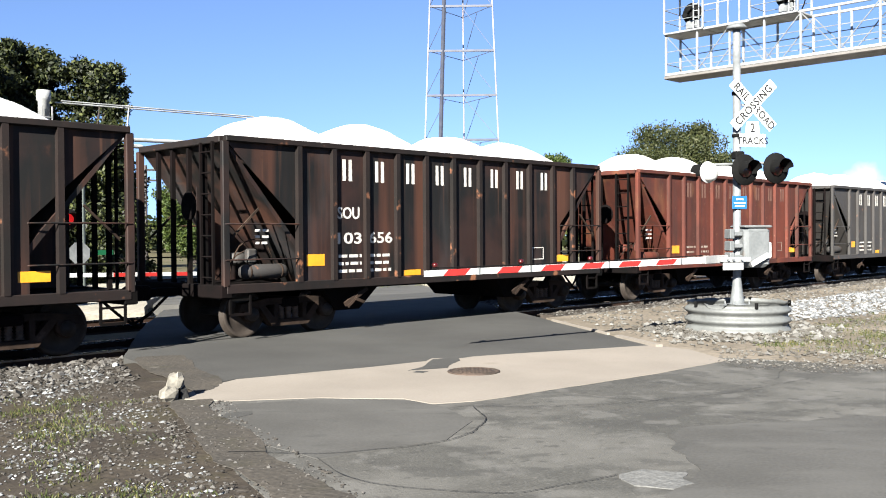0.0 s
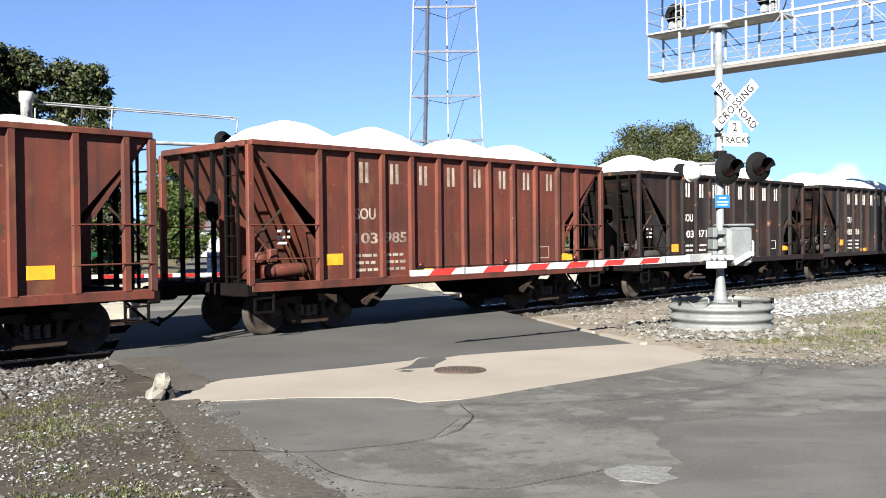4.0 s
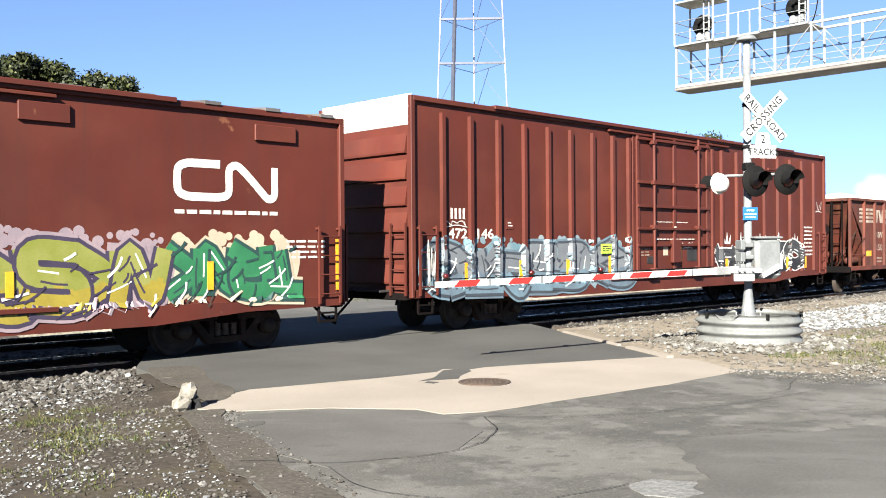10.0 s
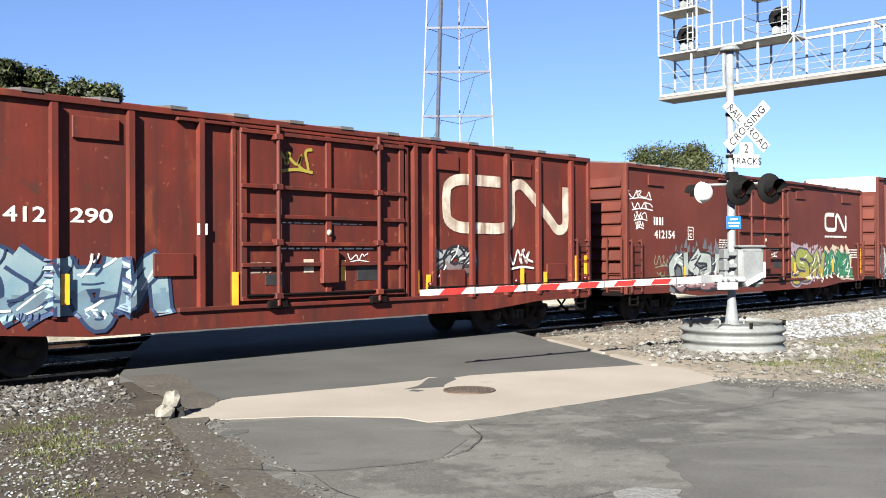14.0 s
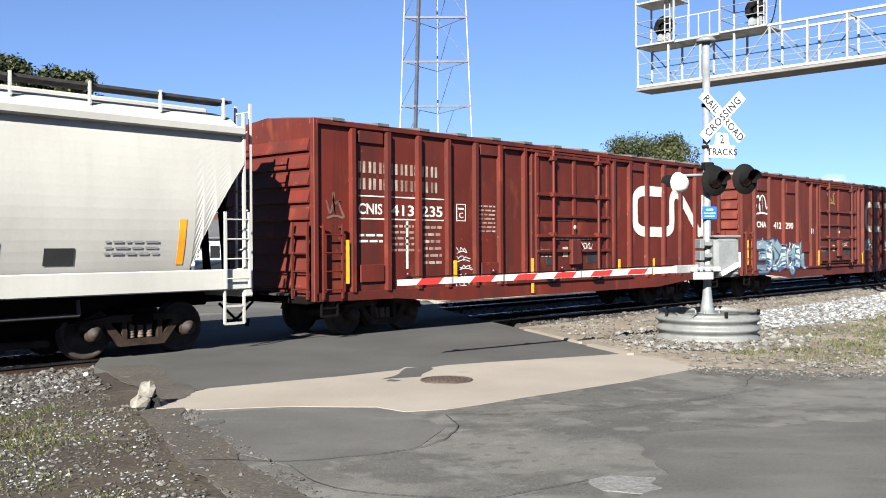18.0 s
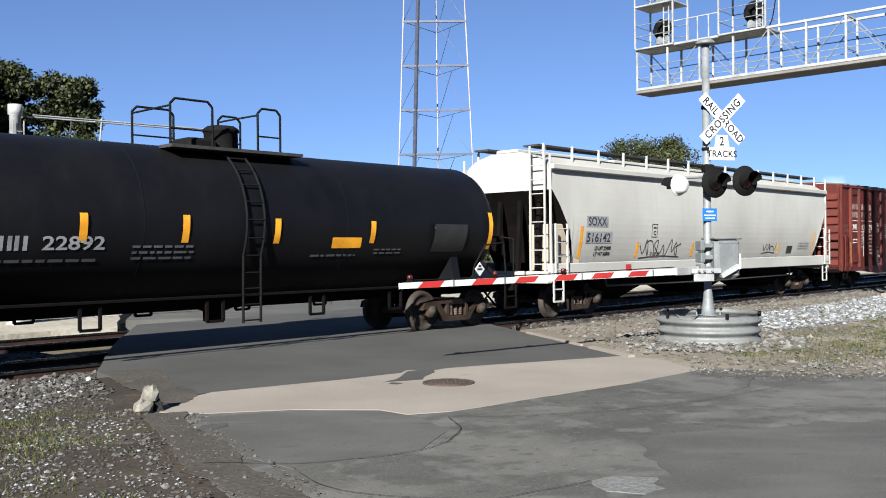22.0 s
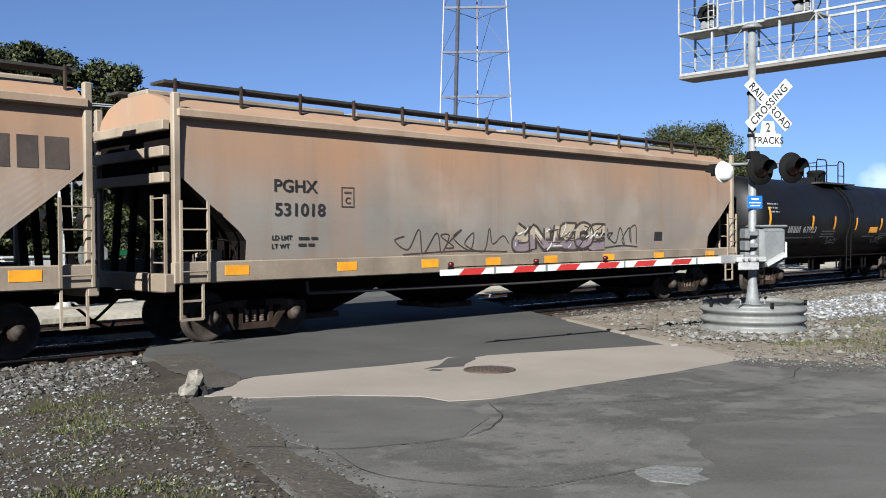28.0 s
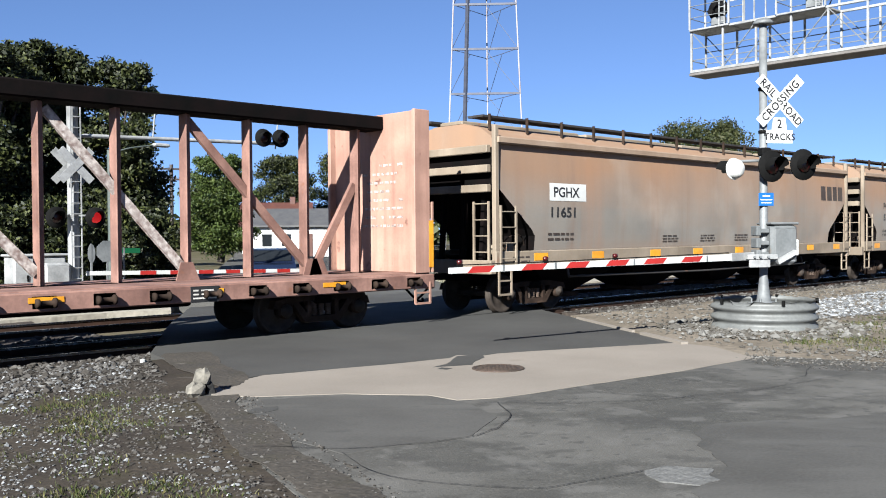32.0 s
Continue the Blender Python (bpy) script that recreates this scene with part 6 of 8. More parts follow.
R6 = [-9.39, -8.5, -7.57, -6.64, -5.73, -4.83, -3.9, -3.01, -2.27, 2.18, 2.78, 3.73, 4.66, 5.6, 6.57, 7.49, 8.41, 9.38]
car = boxcar("tall oxide-red boxcar with silver graffiti and white end panels", 65.5, 20.57, 0.84, 5.16, BOX_RED, R6, (-2.02, 1.95), BOX_RED, BOX_RED, end_white=True, rib_d=0.11, truck_in=3.0, caps=(-7.75, 7.67), n_end=6, rib_top=0.3)
S6 = -1.537
block_word(car, [(-9.12, -8.93, "n"), (-8.86, -8.67, "s")], 2.55, 2.79, WHITE, S6)
stencil(car, "472", -9.2, -8.6, 2.11, 2.34, WHITE, S6)
stencil(car, "146", -8.26, -7.72, 2.11, 2.34, WHITE, S6)
scribble(car, -9.3, -8.6, 2.38, 2.53, 6, WHITE, S6 - 0.004, 5, 0.02)
scribble(car, -9.95, -9.75, 1.0, 2.1, 9, WHITE, S6 - 0.15, 8, 0.03)
plate(car, "placard", -7.28, -7.0, 2.33, 2.58, S6, BOX_RED, t=0.008)
bars(car, -7.22, -7.06, 2.38, 2.52, 2, WHITE, S6 - 0.008, 21)
plate(car, "placard", -3.62, -3.14, 1.72, 1.98, S6 - 0.07, LIME, "lime-yellow notice plate", 0.01)
bars(car, -3.55, -3.2, 1.77, 1.94, 3, BLACKPAINT, S6 - 0.08, 22)
piece(car, -9.8, -2.1, 0.87, 1.98, G_STEEL, G_STEELBLUE, G_SLATE, G_SLATE, G_STEELBLUE, 7, S6, 41, R6, -1.63, "bubble", G_SKY, fat=0.36, sill=1.03, label="steel-grey graffiti before a light blue cloud")
piece(car, 2.5, 8.4, 0.98, 2.02, G_SOOT, G_BLACK, G_BLACK, G_WHITE, None, 5, S6, 42, R6, -1.63, "crown", None, fat=0.32, label="black graffiti with white edges and crowns")
for x0, z0, z1 in ((-8.71, 1.07, 1.57), (-6.84, 0.97, 1.6), (-5.03, 0.96, 1.59), (-3.22, 1.19, 1.67), (3.0, 1.1, 1.5), (5.2, 1.1, 1.5), (7.2, 1.1, 1.5), (8.6, 1.1, 1.5)):
    tape(car, x0, x0 + 0.17, z0, z1, S6 - 0.026)
bars(car, 8.6, 9.3, 1.5, 2.6, 8, WHITE, S6, 23)
plate(car, "bracket", 5.7, 6.6, 4.4, 4.48, S6 - 0.07, BOX_RED, t=0.08)
scribble(car, 9.5, 10.1, 3.1, 3.5, 7, G_WHITE, S6, 24, 0.02)

car = boxcar("smooth-sided red boxcar with yellow and green graffiti", 44.7, 17.2, 0.8, 4.47, BOX_RED, [], (-2.18, 1.77), BOX_RED, ROOFMETAL, caps=(-2.6, 5.0), n_end=9)
S7 = -1.537
for a, b, c, d in ((-7.48, -6.65, 3.9, 4.22), (-4.51, -3.73, 3.92, 4.22), (2.4, 3.2, 3.9, 4.2), (6.6, 7.5, 3.9, 4.2), (-4.0, -3.3, 0.9, 1.2)):
    plate(car, "reinforcement_plate", a, b, c, d, S7, BOX_RED, t=0.05)
block_word(car, [(-7.14, -6.93, "c"), (-6.85, -6.64, "n")], 2.77, 3.0, WHITE, S7)
stencil(car, "412154", -7.12, -5.99, 2.38, 2.62, WHITE, S7)
boxed_letter(car, -5.22, 2.35, WHITE, S7)
worm_logo(car, 4.98, 7.11, 2.76, 3.49, WHITE, S7, 0.2)
bars(car, 5.0, 7.1, 2.48, 2.65, 1, WHITE, S7, 33)
for i, (z, x1) in enumerate(((3.5, -7.25), (3.2, -7.2), (2.9, -7.5), (2.66, -7.7))):
    scribble(car, -8.4 + 0.1 * i, x1, z, z + 0.24, 8, G_WHITE, S7, 60 + i, 0.03)
piece(car, -6.2, -2.3, 0.70, 2.06, G_MIST, G_PINK, G_BLACK, G_BLACK, None, 5, S7, 43, style="angular", cloud=G_GREY, fat=0.27, sill=0.99, label="silver and dusty pink graffiti with black edges")
scribble(car, -7.1, -6.2, 1.55, 1.9, 9, G_OLIVE, S7, 143, 0.035)
scribble(car, -7.0, -6.3, 1.2, 1.45, 7, G_OLIVE, S7, 144, 0.03)
piece(car, 1.85, 4.75, 0.8, 2.1, G_LIME, G_YELLOW, G_PLUM, G_PLUM, G_ROSE, 4, S7, 44, style="bubble", cloud=G_ROSE, fat=0.33, sill=0.99, label="olive-yellow graffiti with a plum edge")
piece(car, 4.85, 7.55, 0.95, 2.05, G_GREEN, G_GREEN, G_DEEP, G_DEEP, G_CREAM, 4, S7, 45, style="bubble", cloud=G_CREAM, fat=0.33, sill=0.99, label="green graffiti on a cream cloud")
for x0, z0, z1 in ((-8.62, 1.19, 2.1), (-5.54, 1.2, 1.55), (-2.7, 1.2, 1.55), (2.2, 1.2, 1.6), (5.6, 1.2, 1.7), (8.44, 1.1, 2.1)):
    tape(car, x0, x0 + 0.13, z0, z1, S7 - 0.026)
bars(car, -3.3, -2.5, 2.1, 2.4, 4, WHITE, S7, 34)
bars(car, 7.3, 8.2, 1.7, 2.1, 4, WHITE, S7, 35)

R8 = [-7.87, -6.64, -5.39, -4.11, -2.8, 2.4, 2.95, 4.22, 5.46, 6.66, 8.0]
car = boxcar("weathered red-brown boxcar with a peeling white emblem", 25.5, 17.6, 0.8, 4.47, CN_DULL, R8, (-2.07, 2.11), CN_DULL, ROOFMETAL, n_end=9, rib_d=0.13)
S8 = -1.537
stencil(car, "CNA", -7.57, -6.8, 2.5, 2.72, WHITE, S8)
stencil(car, "412", -6.14, -5.5, 2.47, 2.71, WHITE, S8)
stencil(car, "290", -5.11, -4.4, 2.47, 2.71, WHITE, S8)
worm_logo(car, 3.3, 7.94, 2.42, 3.78, PEEL, S8 - 0.012, 0.19)
for a, b, c, d in ((-7.57, -6.82, 3.82, 4.18), (-5.09, -4.3, 3.82, 4.18), (3.0, 3.8, 3.82, 4.18), (5.7, 6.4, 3.82, 4.18), (-3.7, -2.94, 1.58, 1.98), (3.2, 4.0, 1.2, 1.6), (7.0, 7.8, 1.3, 1.7)):
    plate(car, "reinforcement_plate", a, b, c, d, S8, CN_DULL, t=0.05)
piece(car, -7.55, -3.55, 0.82, 2.08, G_BLUE, G_STEELBLUE, G_NAVY, G_NAVY, None, 5, S8, 46, R8, -1.668, "bubble", None, fat=0.32, sill=0.99, label="pale blue graffiti with a navy edge")
scribble(car, -7.7, -6.6, 3.0, 3.7, 9, G_WHITE, S8, 70, 0.06)
scribble(car, -1.1, -0.35, 3.55, 4.0, 7, G_YELLOW, S8 - 0.06, 71, 0.06)
scribble(car, 5.6, 6.5, 1.6, 2.1, 8, G_WHITE, S8 - 0.02, 72, 0.05)
piece(car, 3.0, 4.35, 1.5, 2.1, G_SILVER, G_DUSK, G_BLACK, G_BLACK, None, 3, S8, 47, label="silver scrawled graffiti")
for x0, z0, z1 in ((-8.57, 1.19, 2.05), (-8.2, 1.16, 2.1), (-5.3, 1.17, 1.66), (-2.2, 1.02, 1.64), (2.35, 1.1, 1.6), (2.7, 1.0, 1.5), (5.9, 1.1, 1.6), (6.8, 1.1, 1.5), (8.1, 1.1, 1.9), (8.5, 1.1, 1.9)):
    tape(car, x0, x0 + 0.14, z0, z1, S8 - 0.09)
plate(car, "placard", -2.9, -2.7, 2.3, 2.5, S8 - 0.1, SIGNWHITE, t=0.006)

R9 = [-7.64, -6.64, -5.7, -4.74, -3.78, -2.88, -1.92, 2.15, 3.0, 3.95, 4.93, 5.95, 6.9, 7.85]
car = boxcar("oxide-red boxcar with white lettering and ribbon emblem", 6.4, 17.2, 0.8, 4.47, CN_RED, R9, (-1.54, 1.91), CN_RED, ROOFMETAL, n_end=9, rib_d=0.13)
S9 = -1.537
for z in (3.45, 3.1):
    block_word(car, [(-7.44 + 0.3 * i + (0.04 if i > 2 else 0) + (0.05 if i > 5 else 0), -7.24 + 0.3 * i + (0.04 if i > 2 else 0) + (0.05 if i > 5 else 0), "oudhteou"[(i + int(z * 7)) % 8]) for i in range(8)], z, z + 0.24, OLDWHITE, S9, 0.045)
plate(car, "painted_line", -7.44, -4.84, 2.95, 2.98, S9, WHITE, t=0.004)
stencil(car, "CNIS", -7.44, -6.76, 2.58, 2.81, WHITE, S9)
stencil(car, "413", -6.5, -5.8, 2.56, 2.8, WHITE, S9)
stencil(car, "235", -5.55, -4.88, 2.56, 2.8, WHITE, S9)
plate(car, "painted_line", -7.44, -4.84, 2.47, 2.5, S9, WHITE, t=0.004)
bars(car, -7.42, -6.75, 1.95, 2.2, 2, WHITE, S9, 36)
bars(car, -6.5, -5.8, 1.75, 2.4, 5, OLDWHITE, S9, 37)
bars(car, -5.5, -4.9, 1.45, 2.4, 6, OLDWHITE, S9, 38)
plate(car, "painted_line", -6.05, -5.98, 1.4, 2.45, S9, WHITE, t=0.004)
bars(car, -3.6, -3.0, 2.2, 2.9, 7, OLDWHITE, S9, 39)
boxed_letter(car, -4.4, 2.48, WHITE, S9)
worm_logo(car, 3.2, 7.69, 2.14, 3.66, WHITE, S9 - 0.012, 0.2)
for a, b, c, d in ((-7.46, -6.76, 4.07, 4.32), (-3.6, -2.95, 4.07, 4.32), (-7.42, -6.74, 1.15, 1.52), (-3.56, -2.9, 1.1, 1.5), (3.1, 3.8, 4.07, 4.3), (6.1, 6.8, 4.07, 4.3), (5.1, 5.8, 1.1, 1.5), (7.0, 7.6, 1.4, 1.9)):
    plate(car, "reinforcement_plate", a, b, c, d, S9, CN_RED, t=0.05)
for i, z in enumerate((1.75, 1.55, 1.35, 1.15, 0.95)):
    scribble(car, -4.4, -4.05 + 0.1 * (i % 3), z, z + 0.14, 6, G_WHITE, S9, 80 + i, 0.018)
scribble(car, -8.3, -7.85, 2.5, 3.0, 6, FADED, S9, 88, 0.05)
for x0, z0, z1 in ((-7.9, 1.14, 2.04), (-4.62, 1.14, 1.57), (-1.72, 0.7, 1.58), (2.3, 1.0, 1.5), (4.2, 1.0, 1.5), (8.2, 1.2, 2.0)):
    tape(car, x0, x0 + 0.12, z0, z1, S9 - 0.1)


# covered hoppers
def hopper_side(round_side, z, eave=3.98):
    """Where the curved side of a covered hopper lies at a height."""
    f = (z - 1.5) / (eave - 1.5)
    return -1.46 - round_side * (1 - (2 * f - 1) ** 2) + (0.10 if round_side > 0.08 else 0.02) * (max(0, 0.5 - f) / 0.5) ** 2


def covered_hopper(label, mid, L, skin, trim, cut, bays, bay_x, round_side, post_skin, roof_z=4.5):
    """cut: the lower end corner of the side, as (distance from the end, height) downwards."""
    car = base_car("covered_hopper", label, mid, L, 1.95)
    half = L / 2
    slim = 0.06 if round_side > 0.08 else 0.03
    zb, eave = 1.5, 3.98
    xs = []
    for d, z in cut:
        xs.append((-half + d, z))
    xs += [(half - d, z) for d, z in reversed(cut)]
    stations = []
    for (xa, za), (xb, zb2) in zip(xs, xs[1:]):
        n = max(1, int((xb - xa) / 0.9))
        stations += [(xa + (xb - xa) * k / n, za + (zb2 - za) * k / n) for k in range(n)]
    stations.append(xs[-1])
    rows, zs = [], 14
    for x, zlow in stations:
        ring = []
        for k in range(zs + 1):
            z = zlow + (eave - zlow) * k / zs
            ring.append((x, hopper_side(round_side, z), z))
        ring += [(x, -1.36, eave + 0.18), (x, -1.05, roof_z - 0.14), (x, -0.5, roof_z), (x, 0.5, roof_z), (x, 1.05, roof_z - 0.14), (x, 1.36, eave + 0.18)]
        ring += [(px, -py, pz) for px, py, pz in reversed(ring[:zs + 1])]
        rows.append(ring)
    n = len(rows[0])
    m = Mesh()
    m.add([p for r in rows for p in r], [(i * n + j, (i + 1) * n + j, (i + 1) * n + j + 1, i * n + j + 1) for i in range(len(rows) - 1) for j in range(n - 1)])
    m.add(rows[0], [tuple(range(n - 1, -1, -1))])
    m.add(rows[-1], [tuple(range(n))])
    part("hopper_body", m, skin, car)
    # underside of the slopes as its own near-black sheet, shade painted in
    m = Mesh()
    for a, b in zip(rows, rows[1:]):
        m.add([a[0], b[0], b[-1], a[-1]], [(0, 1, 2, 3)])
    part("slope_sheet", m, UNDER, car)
    for sy in (-1, 1):
        part("eave_rail", Mesh().box(-half + 0.1, half - 0.1, sy * 1.53 - 0.07, sy * 1.53 + 0.07, eave - 0.01, eave + 0.16, 0.03), COV_EAVE if round_side < 0.08 else trim, car)
        part("side_sill", Mesh().box(-half, half, sy * 1.53 - 0.07, sy * 1.53 + 0.07, 1.12, 1.5, 0.02), trim, car)
        for sx in (-1, 1):
            x = sx * (half - 0.1)
            part("corner_post", Mesh().box(x - 0.1 + slim, x + 0.1 - slim, sy * 1.5 - 0.09 + slim, sy * 1.5 + 0.09 - slim, 1.12, roof_z - 0.1, 0.02), post_skin, car)
        # running boards beside the hatches
        part("running_board", Mesh().box(-half + 0.1, half - 0.1, min(sy * 0.62, sy * 1.12), max(sy * 0.62, sy * 1.12), roof_z + 0.12, roof_z + 0.17), GRATE, car, "dark grating running board")
        x = -half + 0.3
        while x < half:
            part("board_bracket", Mesh().bar((x, sy * 1.14, roof_z - 0.2), (x, sy * 1.14, roof_z + 0.2), 0.07, 0.03), trim if round_side > 0.08 else TRUCK, car)
            x += (L - 0.6) / 14
    for k in range(4):
        x = -half + L * (k + 0.5) / 4
        part("roof_hatch", Mesh().box(x - L / 8 + 0.15, x + L / 8 - 0.15, -0.38, 0.38, roof_z - 0.01, roof_z + 0.1, 0.03), trim, car)
    for sx in (-1, 1):
        x = sx * half
        part("end_sill", Mesh().box(x - 0.16, x + 0.04, -1.58, 1.58, 0.98, 1.3, 0.02), trim, car)
        part("end_platform", Mesh().box(min(x, x - sx * 1.9), max(x, x - sx * 1.9), -1.45, 1.45, 1.14, 1.2), UNDER, car)
        for zz in (() if round_side > 0.08 else (2.95, 3.4, 3.85)):
            part("end_beam", Mesh().box(x - 0.1, x + 0.04, -1.42, 1.42, zz - 0.09, zz + 0.09, 0.015), trim, car)
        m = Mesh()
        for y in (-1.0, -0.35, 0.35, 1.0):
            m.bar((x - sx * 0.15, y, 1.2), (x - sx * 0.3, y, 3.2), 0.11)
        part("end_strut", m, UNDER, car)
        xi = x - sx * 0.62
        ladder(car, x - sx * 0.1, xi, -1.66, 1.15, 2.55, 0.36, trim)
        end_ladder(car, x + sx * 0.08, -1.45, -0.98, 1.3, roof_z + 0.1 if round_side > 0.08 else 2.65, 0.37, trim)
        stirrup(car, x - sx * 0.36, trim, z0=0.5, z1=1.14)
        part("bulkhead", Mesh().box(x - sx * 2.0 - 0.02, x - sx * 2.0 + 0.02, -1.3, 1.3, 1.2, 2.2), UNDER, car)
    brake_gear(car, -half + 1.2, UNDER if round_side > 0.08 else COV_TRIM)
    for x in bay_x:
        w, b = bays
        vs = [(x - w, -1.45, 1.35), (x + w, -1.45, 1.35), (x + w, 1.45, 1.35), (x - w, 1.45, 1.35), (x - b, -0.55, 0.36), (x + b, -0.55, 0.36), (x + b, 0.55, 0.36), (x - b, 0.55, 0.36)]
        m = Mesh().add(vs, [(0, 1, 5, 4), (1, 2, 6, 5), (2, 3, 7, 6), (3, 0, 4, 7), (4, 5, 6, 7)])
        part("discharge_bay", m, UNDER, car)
        part("outlet_gate", Mesh().box(x - b - 0.12, x + b + 0.12, -0.75, 0.75, 0.26, 0.38, 0.02), TRUCK, car)
    part("underfloor_pipe", Mesh().tube([(-half + 3.0, -1.25, 1.05), (-half + 3.0, -1.3, 0.82), (0, -1.3, 0.76), (half - 3.2, -1.3, 0.8), (half - 3.2, -1.25, 1.05)], 0.035), HOP_GREY, car, "dusty grey pipe")
    return car


CUT10 = [(0.12, 3.45), (0.42, 3.05), (0.75, 2.55), (1.0, 2.05), (1.18, 1.5)]
car = covered_hopper("pale grey covered hopper car with rounded sides and marker tags", -13.2, 18.9, COV_WHITE, COV_WHITE, CUT10, (2.4, 0.5), (-5.2, 0.2, 5.4), 0.12, COV_WHITE, 4.5)
S10 = -1.585
plate(car, "stencil_panel", -7.8, -6.75, 2.48, 2.78, S10 + 0.005, G_SILVER, t=0.004)
plate(car, "stencil_panel", -7.8, -6.5, 2.03, 2.35, S10 + 0.005, G_SILVER, t=0.004)
stencil(car, "SOXX", -7.72, -6.82, 2.51, 2.75, BLACKPAINT, S10)
stencil(car, "516142", -7.75, -6.59, 2.06, 2.31, BLACKPAINT, S10 + 0.005)
stencil(car, "LD LMT 224000", -7.3, -6.5, 1.84, 1.95, BLACKPAINT, S10 + 0.02)
stencil(car, "LT WT 82800", -7.3, -6.5, 1.68, 1.79, BLACKPAINT, S10 + 0.04)
scribble(car, -4.9, -2.5, 1.6, 2.15, 15, G_BLACK, S10 + 0.01, 90, 0.035)
scribble(car, -1.4, 0.65, 1.7, 2.15, 15, G_BLACK, S10 + 0.01, 91, 0.035)
scribble(car, 3.5, 4.6, 1.65, 2.0, 9, G_BLACK, S10 + 0.01, 92, 0.035)
for x0, z0, z1 in ((-8.09, 1.62, 2.5), (-5.15, 1.6, 2.05), (-1.8, 1.6, 2.03), (1.4, 1.6, 2.0), (4.78, 1.6, 1.98), (7.96, 1.6, 2.4)):
    tape(car, x0, x0 + 0.14, z0, z1, S10 - 0.002)
for x in (-1.3, -0.2, 0.9, -4.3):
    bars(car, x, x + 0.55, 1.58, 1.78, 3, G_PINK, S10 + 0.05, int(x * 10) + 50)
plate(car, "stencil_panel", 5.6, 6.1, 1.62, 1.9, S10 + 0.02, BLACKPAINT, t=0.006)
bars(car, 6.6, 7.6, 1.75, 2.05, 3, G_SILVER, S10 + 0.01, 57)
boxed_letter(car, -4.36, 2.2, BLACKPAINT, S10)
part("equipment_box", Mesh().box(-9.0, -7.9, -1.4, -0.5, 1.3, 2.55, 0.02), CREAM, car, "cream equipment box on the end platform")
plate(car, "placard", -5.9, -5.6, 1.18, 1.42, -1.6, SIGNRED, t=0.006)

hug(car, lambda z: hopper_side(0.12, z))

CUT13 = [(0.1, 3.9), (0.14, 3.0), (0.75, 2.5), (1.36, 2.02), (1.5, 1.85), (1.5, 1.5)]
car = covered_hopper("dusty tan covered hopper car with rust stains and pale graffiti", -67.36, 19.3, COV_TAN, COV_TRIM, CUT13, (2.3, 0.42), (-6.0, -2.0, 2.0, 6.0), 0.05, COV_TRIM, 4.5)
S13 = -1.515
stencil(car, "PGHX", -7.56, -6.56, 2.76, 3.0, BLACKPAINT, S13)
stencil(car, "531018", -7.55, -6.38, 2.31, 2.56, BLACKPAINT, S13)
stencil(car, "LD LMT", -7.6, -7.15, 1.86, 1.95, BLACKPAINT, S13 + 0.005)
stencil(car, "LT WT", -7.6, -7.2, 1.7, 1.79, BLACKPAINT, S13 + 0.01)
bars(car, -7.0, -6.55, 1.7, 1.95, 2, BLACKPAINT, S13 + 0.01, 93)
piece(car, -0.7, 2.8, 1.54, 2.2, G_CREAM, G_ROSE, BROWNLOGO, BROWNLOGO, None, 6, S13 - 0.004, 48, label="pale outlined graffiti")
scribble(car, -4.3, -1.0, 1.55, 2.1, 16, BROWNLOGO, S13, 94, 0.03)
scribble(car, 2.9, 4.4, 1.6, 2.2, 10, BROWNLOGO, S13, 95, 0.04)
plate(car, "stencil_panel", 5.2, 5.6, 1.75, 2.0, S13, BLACKPAINT, t=0.006)
for x0, x1 in ((-8.67, -8.17), (-6.16, -5.67), (-3.9, -3.4), (-1.9, -1.4), (0.2, 0.7), (2.6, 3.1), (5.0, 5.5), (7.8, 8.3)):
    tape(car, x0, x1, 1.24, 1.42, -1.6)
boxed_letter(car, -5.98, 2.5, BROWNLOGO, S13)

hug(car, lambda z: hopper_side(0.05, z), S13)

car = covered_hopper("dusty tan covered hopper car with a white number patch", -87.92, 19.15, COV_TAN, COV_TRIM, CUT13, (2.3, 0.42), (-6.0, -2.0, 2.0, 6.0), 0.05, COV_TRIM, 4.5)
plate(car, "number_patch", -7.56, -6.12, 2.7, 3.13, S13, SIGNWHITE, "clean white number patch", 0.006)
stencil(car, "PGHX", -7.4, -6.4, 2.79, 3.04, BLACKPAINT, S13 - 0.006)
stencil(car, "11651", -7.5, -6.56, 2.3, 2.55, BLACKPAINT, S13)
bars(car, -7.6, -6.6, 1.7, 1.95, 2, BROWNLOGO, S13 + 0.01, 96)
block_word(car, [(7.41, 7.8, "o"), (7.9, 8.3, "h"), (8.38, 8.72, "t"), (8.8, 9.2, "h")], 3.0, 3.5, BROWNLOGO, S13, 0.12)
plate(car, "stencil_panel", 4.6, 5.1, 1.88, 2.17, S13, CREAM, t=0.004)
plate(car, "stencil_panel", 4.64, 5.06, 1.92, 2.13, S13 - 0.004, BLACKPAINT, t=0.004)
bars(car, 4.68, 5.02, 1.94, 2.11, 2, CREAM, S13 - 0.008, 197)
for x in (-2.6, -0.6, 1.4):
    bars(car, x, x + 0.8, 1.62, 1.85, 3, BROWNLOGO, S13 + 0.012, 198 + int(x))
for x0, x1 in ((-8.25, -7.74), (-6.0, -5.5), (-3.4, -2.9), (-1.2, -0.7), (1.2, 1.7), (3.7, 4.2), (6.1, 6.6), (8.2, 8.7)):
    tape(car, x0, x1, 1.26, 1.44, -1.6)
hug(car, lambda z: hopper_side(0.05, z))
